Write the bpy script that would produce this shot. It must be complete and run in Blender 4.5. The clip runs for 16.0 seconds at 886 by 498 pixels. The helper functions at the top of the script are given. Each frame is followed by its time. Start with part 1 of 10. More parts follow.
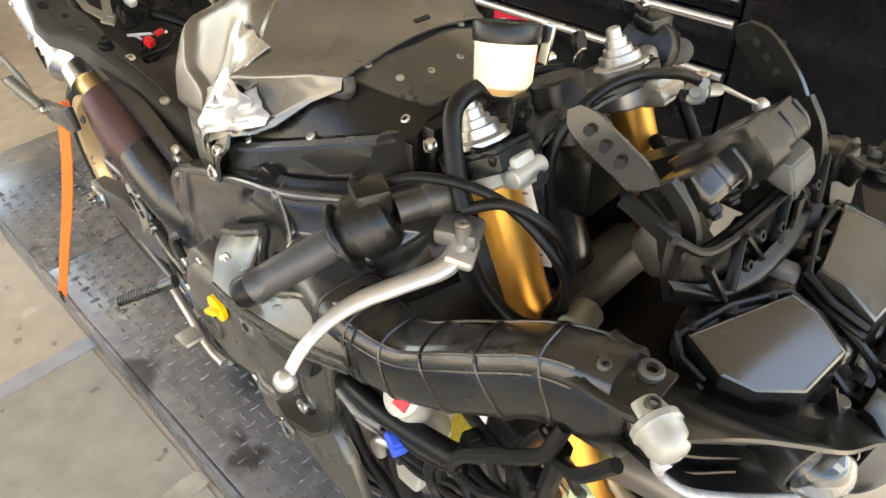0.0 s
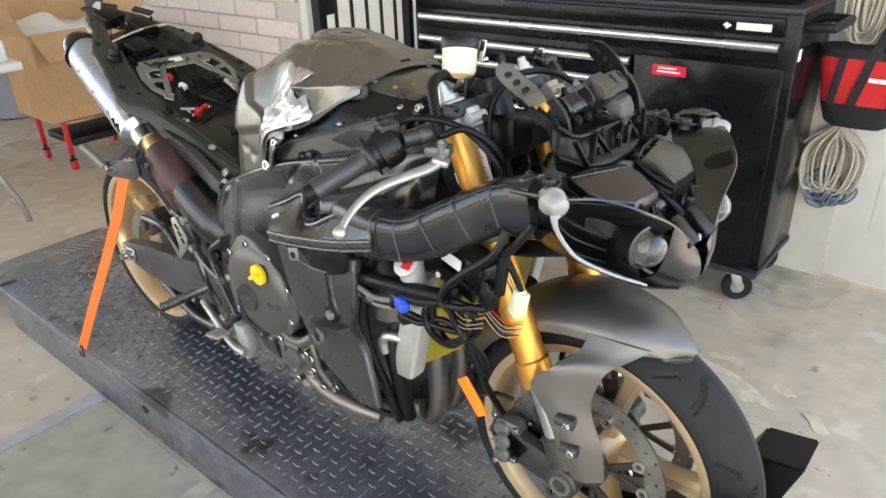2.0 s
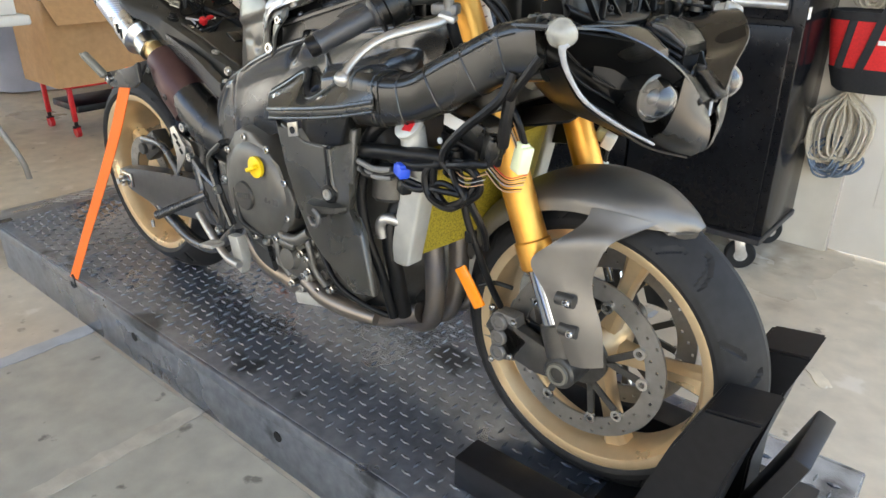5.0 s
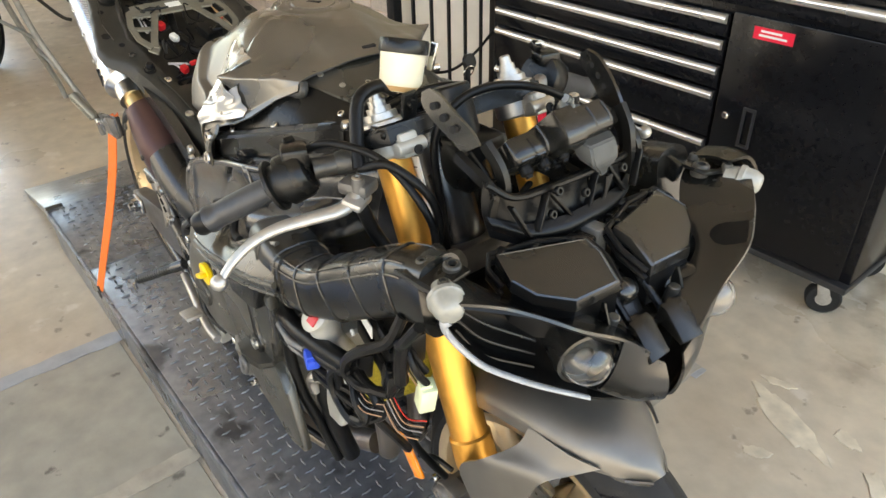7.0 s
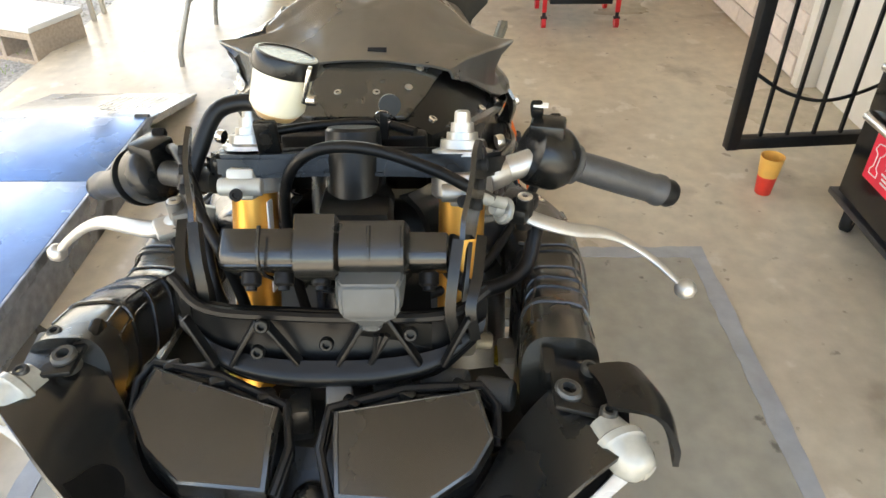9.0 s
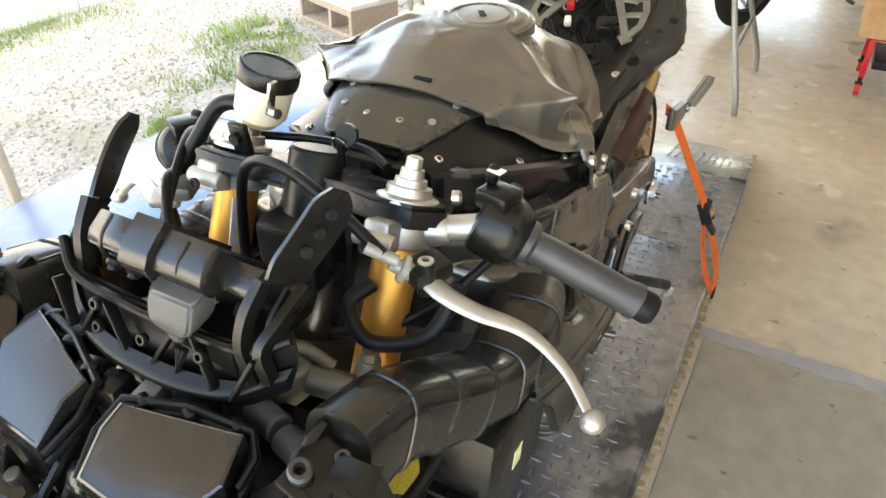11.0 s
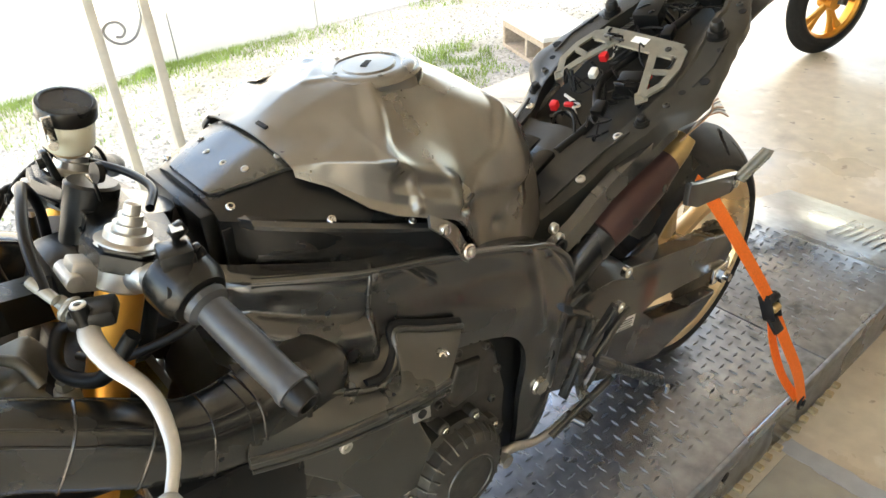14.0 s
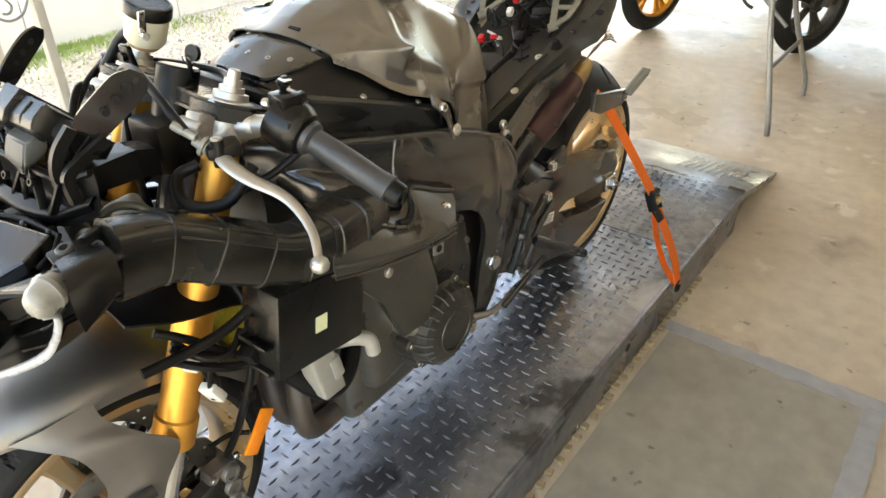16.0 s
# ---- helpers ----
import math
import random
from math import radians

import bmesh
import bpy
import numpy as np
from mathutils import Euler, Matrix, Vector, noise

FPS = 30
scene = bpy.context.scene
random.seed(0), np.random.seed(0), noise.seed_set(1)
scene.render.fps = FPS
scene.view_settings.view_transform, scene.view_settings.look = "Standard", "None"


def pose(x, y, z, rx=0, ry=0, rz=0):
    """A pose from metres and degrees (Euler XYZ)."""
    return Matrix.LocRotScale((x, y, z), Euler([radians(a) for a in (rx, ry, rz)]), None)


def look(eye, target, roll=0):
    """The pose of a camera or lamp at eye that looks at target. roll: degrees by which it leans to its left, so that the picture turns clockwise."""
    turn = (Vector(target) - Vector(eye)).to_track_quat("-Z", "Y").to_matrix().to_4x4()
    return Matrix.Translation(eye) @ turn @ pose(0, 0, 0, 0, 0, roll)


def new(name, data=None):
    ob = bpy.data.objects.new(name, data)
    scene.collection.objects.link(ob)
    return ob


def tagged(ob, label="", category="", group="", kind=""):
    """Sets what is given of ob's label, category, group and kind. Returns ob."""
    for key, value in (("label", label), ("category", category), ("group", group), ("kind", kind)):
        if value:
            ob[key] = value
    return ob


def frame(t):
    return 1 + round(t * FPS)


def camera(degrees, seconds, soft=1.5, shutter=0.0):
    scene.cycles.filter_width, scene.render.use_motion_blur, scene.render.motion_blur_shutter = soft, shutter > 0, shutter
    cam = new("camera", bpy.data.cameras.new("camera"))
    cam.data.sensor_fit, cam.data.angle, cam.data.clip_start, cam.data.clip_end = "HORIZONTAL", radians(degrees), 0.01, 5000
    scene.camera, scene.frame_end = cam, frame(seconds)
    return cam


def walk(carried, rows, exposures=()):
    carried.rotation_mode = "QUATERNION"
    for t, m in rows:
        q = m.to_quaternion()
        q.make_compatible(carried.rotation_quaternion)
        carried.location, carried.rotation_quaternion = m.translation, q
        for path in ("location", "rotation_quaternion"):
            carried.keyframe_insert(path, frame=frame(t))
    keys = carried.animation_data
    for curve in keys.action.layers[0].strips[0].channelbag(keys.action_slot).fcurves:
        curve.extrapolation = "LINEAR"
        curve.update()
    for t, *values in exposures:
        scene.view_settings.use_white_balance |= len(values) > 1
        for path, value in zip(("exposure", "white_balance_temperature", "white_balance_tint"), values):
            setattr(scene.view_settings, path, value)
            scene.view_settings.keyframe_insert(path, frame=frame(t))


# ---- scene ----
cam = camera(64.5, 16.0)
PATH = [
    (0, (1.502, -0.494, 1.377), (0.383, 0.562, 0.099), -2.8),
    (0.5, (1.514, -0.679, 1.339), (0.48, 0.601, 0.201), -3.5),
    (1, (1.563, -0.806, 1.372), (0.58, 0.612, 0.36), -1.4),
    (1.5, (1.74, -0.88, 1.346), (0.62, 0.497, 0.425), -1.8),
    (2, (1.818, -0.915, 1.332), (0.651, 0.444, 0.443), -2.0),
    (2.5, (1.725, -0.935, 1.234), (0.528, 0.488, 0.499), -1.4),
    (3, (1.7, -0.973, 1.128), (0.526, 0.529, 0.524), -1.1),
    (3.5, (1.735, -1.002, 1.07), (0.601, 0.519, 0.436), -1.1),
    (4, (1.769, -1.009, 1.037), (0.661, 0.518, 0.372), -1.3),
    (4.2, (1.791, -1.001, 1.032), (0.682, 0.518, 0.353), -1.3),
    (6.3, (1.907, -0.827, 1.372), (0.644, 0.294, 0.3), 1.9),
    (6.5, (1.839, -0.747, 1.397), (0.579, 0.376, 0.323), 1.6),
    (7, (1.802, -0.534, 1.39), (0.492, 0.504, 0.291), -1.5),
    (7.5, (1.927, -0.316, 1.391), (0.418, 0.376, 0.275), -2.4),
    (8, (1.95, -0.144, 1.368), (0.389, 0.336, 0.213), -2.3),
    (8.5, (1.825, 0.011, 1.362), (0.248, 0.332, 0.174), 2.5),
    (9, (1.743, 0.102, 1.373), (0.128, 0.089, 0.194), -0.4),
    (9.5, (1.783, 0.257, 1.371), (0.104, -0.078, 0.338), -3.6),
    (9.7, (1.811, 0.329, 1.386), (0.134, -0.064, 0.369), -2.8),
    (11.8, (1.451, 0.48, 1.379), (0.29, -0.571, 0.136), -0.4),
    (12, (1.422, 0.547, 1.383), (0.339, -0.601, 0.155), -1.2),
    (12.5, (1.342, 0.705, 1.393), (0.391, -0.613, 0.228), -3.7),
    (13, (1.308, 0.732, 1.388), (0.405, -0.675, 0.29), -5.4),
    (13.5, (1.3, 0.74, 1.385), (0.351, -0.658, 0.314), -4.0),
    (14, (1.267, 0.744, 1.385), (0.208, -0.566, 0.306), -3.1),
    (14.5, (1.263, 0.753, 1.388), (0.119, -0.466, 0.29), -3.8),
    (15, (1.257, 0.783, 1.372), (0.026, -0.342, 0.269), -4.6),
    (15.5, (1.405, 0.799, 1.385), (0.082, -0.274, 0.337), -4.1),
    (16, (1.629, 0.81, 1.358), (0.291, -0.206, 0.274), -0.3),
]
walk(cam, [(t, look(eye, target, roll)) for t, eye, target, roll in PATH], [(0.0, 3.26, 8900, 12.0), (1.5, 2.99, 7700, 10.5), (4.0, 2.84, 7300, 10.0), (8.0, 3.04, 8700, 10.5), (9.0, 3.30, 8300, 9.7), (9.7, 3.19, 8200, 9.7), (11.8, 3.62, 8400, 9.0), (13.5, 3.58, 8300, 9.0), (15.0, 3.37, 8800, 9.5), (16.0, 3.26, 8800, 9.8)])

# ---- light ----
world = bpy.data.worlds.new("world")
scene.world = world
world.use_nodes = True
_n = world.node_tree.nodes
_sky = _n.new("ShaderNodeTexSky")
_sky.sky_type, _sky.sun_disc = "NISHITA", False
SUN_EL, SUN_AZ = radians(56), radians(345)  # azimuth from +y towards +x
_sky.sun_elevation, _sky.sun_rotation = SUN_EL, SUN_AZ
_n["Background"].inputs["Strength"].default_value = 0.15
world.node_tree.links.new(_sky.outputs["Color"], _n["Background"].inputs["Color"])
_sun = bpy.data.lights.new("sun", "SUN")
_sun.energy, _sun.angle, _sun.color = 3.0, radians(0.6), (1.0, 0.96, 0.90)
_sd = Vector((math.sin(SUN_AZ) * math.cos(SUN_EL), math.cos(SUN_AZ) * math.cos(SUN_EL), math.sin(SUN_EL)))
new("sun", _sun).matrix_basis = look(_sd * 30, (0, 0, 0))
scene.view_settings.exposure = 2.7

# ---- materials ----
def material(name, color, rough=0.5, metal=0.0, vary=0.12, scale=40.0, bump=0.0, bump_scale=200.0, second=None,
             stain=0.0, stain_scale=3.0, rough_vary=0.12, transmission=0.0, coat=0.0, alpha=1.0, piece=0.0, ior=1.45, spots=()):
    """A surface with grain and broad wear: noise at two scales moves colour and roughness, fine noise gives relief."""
    m = bpy.data.materials.new(name)
    m.use_nodes = True
    nt = m.node_tree
    N, L = nt.nodes, nt.links
    b = N["Principled BSDF"]
    b.inputs["Metallic"].default_value = metal
    b.inputs["IOR"].default_value = ior
    b.inputs["Transmission Weight"].default_value = transmission
    b.inputs["Coat Weight"].default_value = coat
    b.inputs["Alpha"].default_value = alpha
    tc = N.new("ShaderNodeTexCoord")

    def tex(sc, detail=5.0):
        t = N.new("ShaderNodeTexNoise")
        t.inputs["Scale"].default_value, t.inputs["Detail"].default_value = sc, detail
        L.new(tc.outputs["Object"], t.inputs["Vector"])
        return t

    fine, broad = tex(scale), tex(stain_scale, 8.0)
    second = second or tuple(c * 0.45 for c in color)
    ramp = N.new("ShaderNodeValToRGB")
    ramp.color_ramp.elements[0].position, ramp.color_ramp.elements[1].position = 0.3, 0.7
    ramp.color_ramp.elements[0].color = (*[c * (1 - vary) for c in color], 1)
    ramp.color_ramp.elements[1].color = (*[min(1, c * (1 + vary)) for c in color], 1)
    L.new(fine.outputs["Fac"], ramp.inputs["Fac"])
    col = ramp.outputs["Color"]
    if stain:
        mr = N.new("ShaderNodeMapRange")
        mr.inputs["From Min"].default_value, mr.inputs["From Max"].default_value = 0.48, 0.72
        mr.inputs["To Max"].default_value = stain
        L.new(broad.outputs["Fac"], mr.inputs["Value"])
        mx = N.new("ShaderNodeMix")
        mx.data_type = "RGBA"
        L.new(mr.outputs["Result"], mx.inputs["Factor"])
        L.new(col, mx.inputs["A"])
        mx.inputs["B"].default_value = (*second, 1)
        col = mx.outputs["Result"]
    for sc, lo_, hi_, tone, amount in spots:
        sp = tex(sc, 6.0)
        sr = N.new("ShaderNodeMapRange")
        sr.inputs["From Min"].default_value, sr.inputs["From Max"].default_value = lo_, hi_
        sr.inputs["To Max"].default_value = amount
        L.new(sp.outputs["Fac"], sr.inputs["Value"])
        sx = N.new("ShaderNodeMix")
        sx.data_type = "RGBA"
        L.new(sr.outputs["Result"], sx.inputs["Factor"])
        L.new(col, sx.inputs["A"])
        sx.inputs["B"].default_value = (*tone, 1)
        col = sx.outputs["Result"]
    if piece:
        oi = N.new("ShaderNodeObjectInfo")
        hv = N.new("ShaderNodeHueSaturation")
        pr = N.new("ShaderNodeMapRange")
        pr.inputs["To Min"].default_value, pr.inputs["To Max"].default_value = 1 - piece, 1 + piece
        L.new(oi.outputs["Random"], pr.inputs["Value"])
        L.new(pr.outputs["Result"], hv.inputs["Value"])
        L.new(col, hv.inputs["Color"])
        col = hv.outputs["Color"]
    L.new(col, b.inputs["Base Color"])
    rr = N.new("ShaderNodeMapRange")
    rr.inputs["From Min"].default_value, rr.inputs["From Max"].default_value = 0.3, 0.7
    rr.inputs["To Min"].default_value = max(0.02, rough - rough_vary)
    rr.inputs["To Max"].default_value = min(1, rough + rough_vary)
    L.new(broad.outputs["Fac"], rr.inputs["Value"])
    L.new(rr.outputs["Result"], b.inputs["Roughness"])
    if bump:
        bp = N.new("ShaderNodeBump")
        bp.inputs["Strength"].default_value, bp.inputs["Distance"].default_value = bump, 0.002
        bt = tex(bump_scale)
        L.new(bt.outputs["Fac"], bp.inputs["Height"])
        L.new(bp.outputs["Normal"], b.inputs["Normal"])
    return m


M = {}
M["concrete"] = material("concrete", (0.55, 0.475, 0.36), 0.38, vary=0.12, scale=14, stain=0.65, stain_scale=0.9, second=(0.37, 0.29, 0.205), bump=0.3, bump_scale=50, rough_vary=0.2,
                         spots=((2.6, 0.60, 0.70, (0.22, 0.165, 0.115), 0.6), (7.0, 0.63, 0.69, (0.68, 0.62, 0.53), 0.55), (16.0, 0.66, 0.71, (0.20, 0.16, 0.12), 0.7)))
M["deck"] = material("deck_steel", (0.275, 0.30, 0.345), 0.30, metal=0.85, vary=0.25, scale=30, stain=0.35, stain_scale=4, second=(0.145, 0.155, 0.175), bump=0.10, bump_scale=150, ior=1.6, spots=((5.0, 0.60, 0.66, (0.02, 0.02, 0.02), 0.7),))
M["tread"] = material("worn_tread_steel", (0.185, 0.197, 0.22), 0.46, metal=0.75, vary=0.3, scale=9, stain=0.4, stain_scale=3, second=(0.11, 0.118, 0.13))
M["cover_plastic"] = material("olive_black_cover", (0.030, 0.0287, 0.0235), 0.27, vary=0.15, scale=70, stain=0.4, stain_scale=8, second=(0.043, 0.041, 0.033), bump=0.06, bump_scale=800, ior=1.7)
M["black_plastic"] = material("black_plastic", (0.0065, 0.0064, 0.0058), 0.30, vary=0.2, scale=80, stain=0.3, stain_scale=9, second=(0.015, 0.014, 0.0115), bump=0.10, bump_scale=900, ior=1.38)
M["frame_black"] = material("satin_black_frame", (0.021, 0.021, 0.0200), 0.22, vary=0.12, scale=60, stain=0.3, stain_scale=8, second=(0.032, 0.031, 0.029), bump=0.03, bump_scale=700, ior=1.8)
M["grip_rubber"] = material("worn_grip_rubber", (0.030, 0.031, 0.033), 0.42, vary=0.15, scale=120, stain=0.3, stain_scale=12, second=(0.045, 0.045, 0.046), bump=0.15, bump_scale=900, ior=1.55)
M["tank"] = material("matt_grey_tank", (0.195, 0.182, 0.160), 0.31, metal=0.78, vary=0.12, scale=14, stain=0.35, stain_scale=6, second=(0.235, 0.215, 0.19), bump=0.05, bump_scale=300)
M["fender"] = material("matt_grey_fender", (0.165, 0.154, 0.137), 0.36, metal=0.75, vary=0.06, scale=30, bump=0.05, bump_scale=700)
M["rubber"] = material("tyre_rubber", (0.015, 0.015, 0.015), 0.58, vary=0.2, scale=50, stain=0.3, stain_scale=5, second=(0.026, 0.026, 0.026), bump=0.05, bump_scale=300, ior=1.30)
M["hose"] = material("rubber_hose", (0.005, 0.005, 0.005), 0.36, vary=0.2, scale=90, ior=1.3)
M["gold_fork"] = material("gold_anodised", (0.74, 0.36, 0.075), 0.40, metal=0.85, vary=0.06, scale=60, rough_vary=0.08)
M["gold_rim"] = material("champagne_rim", (0.66, 0.49, 0.29), 0.34, metal=0.7, vary=0.08, scale=40, stain=0.25, stain_scale=10, second=(0.2, 0.14, 0.08))
M["steel"] = material("bright_steel", (0.62, 0.60, 0.56), 0.25, metal=1.0, vary=0.1, scale=90)
M["alu"] = material("cast_aluminium", (0.47, 0.45, 0.41), 0.40, metal=0.9, vary=0.1, scale=70, bump=0.1, bump_scale=500)
M["lever"] = material("silver_lever", (0.46, 0.445, 0.41), 0.42, metal=0.8, vary=0.06, scale=90)
M["chrome"] = material("chrome", (0.75, 0.75, 0.74), 0.08, metal=1.0, vary=0.03, rough_vary=0.05)
M["orange"] = material("orange_webbing", (0.85, 0.16, 0.02), 0.7, vary=0.12, scale=300, bump=0.4, bump_scale=900)
M["cab_black"] = material("tool_chest_black", (0.006, 0.006, 0.007), 0.17, vary=0.15, scale=60, rough_vary=0.06, bump=0.03, bump_scale=200, ior=1.3)
M["block"] = material("painted_block", (0.72, 0.62, 0.55), 0.75, vary=0.06, scale=40, bump=0.5, bump_scale=120, piece=0.05)
M["mortar"] = material("mortar", (0.56, 0.49, 0.43), 0.9, vary=0.1, scale=60, bump=0.4)
M["card"] = material("cardboard", (0.50, 0.30, 0.15), 0.75, vary=0.08, scale=30, stain=0.2, stain_scale=4, bump=0.1)
M["red"] = material("red_paint", (0.55, 0.015, 0.02), 0.35, vary=0.1)
M["gravel"] = material("gravel", (0.36, 0.345, 0.315), 0.9, vary=0.35, scale=45, stain=0.7, stain_scale=2.4, second=(0.25, 0.245, 0.18), bump=0.8, bump_scale=70)
M["ceiling"] = material("unseen_ceiling_tone", (0.50, 0.45, 0.38), 0.7, vary=0.1, scale=8, stain=0.3, stain_scale=1.5)
M["foil"] = material("silver_foil_tape", (0.60, 0.59, 0.57), 0.30, metal=0.85, vary=0.1, scale=25, stain=0.3, stain_scale=18, second=(0.48, 0.47, 0.45), bump=0.15, bump_scale=40)
M["reservoir"] = material("cream_reservoir", (0.72, 0.66, 0.50), 0.35, vary=0.06, scale=20, stain=0.35, stain_scale=14, second=(0.55, 0.46, 0.28))
M["white_plastic"] = material("white_plastic", (0.70, 0.68, 0.62), 0.4, vary=0.05, scale=40, stain=0.25, stain_scale=20, second=(0.45, 0.42, 0.34))
M["heat_shield"] = material("maroon_heat_shield", (0.060, 0.028, 0.026), 0.4, metal=0.4, vary=0.2, scale=20, stain=0.4, stain_scale=9, second=(0.09, 0.05, 0.04))
M["pipe"] = material("heat_tinted_pipe", (0.235, 0.20, 0.165), 0.38, metal=0.85, vary=0.25, scale=7, stain=0.7, stain_scale=8, second=(0.13, 0.14, 0.175))
M["brass"] = material("burnt_brass_pipe", (0.48, 0.34, 0.16), 0.3, metal=0.9, vary=0.2, scale=20)
M["dark_metal"] = material("dark_cast_metal", (0.060, 0.057, 0.051), 0.40, metal=0.5, vary=0.2, scale=60, stain=0.3, stain_scale=12, second=(0.10, 0.093, 0.08), bump=0.15, bump_scale=500)
M["engine"] = material("dark_engine_paint", (0.105, 0.099, 0.086), 0.36, metal=0.45, vary=0.12, scale=50, stain=0.3, stain_scale=9, second=(0.13, 0.122, 0.102), bump=0.06, bump_scale=600, ior=1.6)
M["swingarm"] = material("satin_grey_swingarm", (0.115, 0.113, 0.110), 0.36, metal=0.6, vary=0.1, scale=50, stain=0.3, stain_scale=7, second=(0.07, 0.067, 0.06), bump=0.05, bump_scale=600)
M["yellow"] = material("yellow_plastic", (0.85, 0.56, 0.02), 0.4, vary=0.08)
M["blue"] = material("blue_plastic", (0.02, 0.08, 0.55), 0.4, vary=0.1)
M["pale_green"] = material("pale_green_connector", (0.62, 0.66, 0.42), 0.45, vary=0.08)
M["amber"] = material("amber_reflector", (0.90, 0.25, 0.015), 0.18, vary=0.08, scale=120, coat=0.5)
M["rad_core"] = material("olive_radiator_mesh", (0.30, 0.235, 0.022), 0.5, metal=0.3, vary=0.55, scale=420, bump=0.6, bump_scale=420)
M["rad_tank"] = material("grey_radiator_tank", (0.42, 0.415, 0.375), 0.45, metal=0.35, vary=0.08, scale=40, stain=0.2)
M["lens"] = material("clear_lens", (0.95, 0.96, 0.97), 0.04, transmission=1.0, vary=0.0, rough_vary=0.02)
M["wire_red"] = material("red_wire", (0.5, 0.03, 0.02), 0.5)
M["wire_tan"] = material("tan_wire", (0.38, 0.22, 0.13), 0.5)
M["wire_white"] = material("white_wire", (0.65, 0.63, 0.6), 0.5)
M["grey_plastic"] = material("grey_plastic", (0.15, 0.145, 0.135), 0.45, vary=0.12, scale=80, bump=0.2, bump_scale=800)
M["sand_metal"] = material("sand_grey_bracket", (0.20, 0.19, 0.155), 0.42, metal=0.5, vary=0.1, scale=60, bump=0.1)
M["label_white"] = material("white_label", (0.75, 0.74, 0.7), 0.5, vary=0.03)
# Print, and the shade inside holes, slots and gaps set on as black pieces.
M["ink"] = material("black_ink_and_hole_shade", (0.02, 0.02, 0.02), 0.6, ior=1.15)
M["chain"] = material("chain_steel", (0.16, 0.13, 0.09), 0.45, metal=0.9, vary=0.2, scale=100)


def striped(name, a, b, per_metre, axis=0, rough=0.3, metal=0.8):
    m = material(name, a, rough, metal=metal)
    N, L = m.node_tree.nodes, m.node_tree.links
    tc, sep, wave = N.new("ShaderNodeTexCoord"), N.new("ShaderNodeSeparateXYZ"), N.new("ShaderNodeMath")
    mul, mix = N.new("ShaderNodeMath"), N.new("ShaderNodeMix")
    L.new(tc.outputs["Object"], sep.inputs[0])
    mul.operation, wave.operation = "MULTIPLY", "SINE"
    mul.inputs[1].default_value = per_metre * 2 * math.pi
    L.new(sep.outputs[axis], mul.inputs[0])
    L.new(mul.outputs[0], wave.inputs[0])
    mix.data_type = "RGBA"
    mix.inputs["A"].default_value, mix.inputs["B"].default_value = (*a, 1), (*b, 1)
    mr = N.new("ShaderNodeMapRange")
    mr.inputs["From Min"].default_value, mr.inputs["From Max"].default_value = -0.4, 0.4
    L.new(wave.outputs[0], mr.inputs["Value"])
    L.new(mr.outputs["Result"], mix.inputs["Factor"])
    L.new(mix.outputs["Result"], N["Principled BSDF"].inputs["Base Color"])
    return m


# Engraved stripes; the bluish cast of both tones stands in for reflected sky.
M["can"] = striped("engraved_sky_tinted_steel", (0.62, 0.66, 0.74), (0.30, 0.33, 0.39), 270, 2, 0.30, 0.85)
M["ramp"] = material("ramp_steel", (0.33, 0.34, 0.35), 0.32, metal=0.8, vary=0.2, scale=30, stain=0.4, stain_scale=5, second=(0.2, 0.2, 0.2))
M["mat_grey"] = material("grey_floor_mat", (0.345, 0.322, 0.262), 0.5, vary=0.12, scale=15, stain=0.5, stain_scale=3, second=(0.25, 0.23, 0.187), bump=0.2, bump_scale=120,
                         spots=((11.0, 0.66, 0.70, (0.07, 0.06, 0.05), 0.7), (9.0, 0.28, 0.33, (0.07, 0.06, 0.05), 0.0)))
M["tape_grey"] = material("grey_duct_tape", (0.36, 0.37, 0.38), 0.45, vary=0.1, scale=20, stain=0.3, stain_scale=8, second=(0.25, 0.23, 0.2), bump=0.5, bump_scale=50)
M["tape_dirty"] = material("dirty_tape", (0.40, 0.36, 0.29), 0.6, vary=0.15, scale=20, stain=0.4, stain_scale=9, second=(0.24, 0.2, 0.15), bump=0.6, bump_scale=50)
M["foam"] = material("tan_foam", (0.40, 0.31, 0.18), 0.85, vary=0.2, scale=60, bump=0.3)
M["door_white"] = material("white_door_paint", (0.74, 0.70, 0.63), 0.45, vary=0.04, scale=8, stain=0.25, stain_scale=3, second=(0.6, 0.54, 0.45))
M["column"] = material("cream_wall_paint", (0.60, 0.55, 0.46), 0.6, vary=0.06, scale=9, stain=0.4, stain_scale=4, second=(0.42, 0.37, 0.3), bump=0.3, bump_scale=60)
M["gate_black"] = material("black_iron", (0.012, 0.012, 0.013), 0.4, metal=0.3, vary=0.2, scale=60, ior=1.38)
M["tote_red"] = material("red_canvas", (0.62, 0.02, 0.02), 0.75, vary=0.12, scale=150, bump=0.5, bump_scale=500)
M["tote_black"] = material("black_canvas", (0.015, 0.015, 0.016), 0.8, vary=0.2, scale=150, bump=0.5, bump_scale=500)
M["rope"] = material("beige_rope", (0.48, 0.42, 0.32), 0.85, vary=0.15, scale=90, bump=0.5)
M["rope_blue"] = material("dirty_blue_rope", (0.13, 0.17, 0.22), 0.85, vary=0.3, scale=60, stain=0.5, stain_scale=20, second=(0.05, 0.06, 0.07))
M["scroll_iron"] = material("grey_iron_scroll", (0.22, 0.22, 0.21), 0.5, vary=0.1)
M["post_white"] = material("white_iron_post", (0.50, 0.46, 0.38), 0.5, vary=0.05, stain=0.15, stain_scale=8)
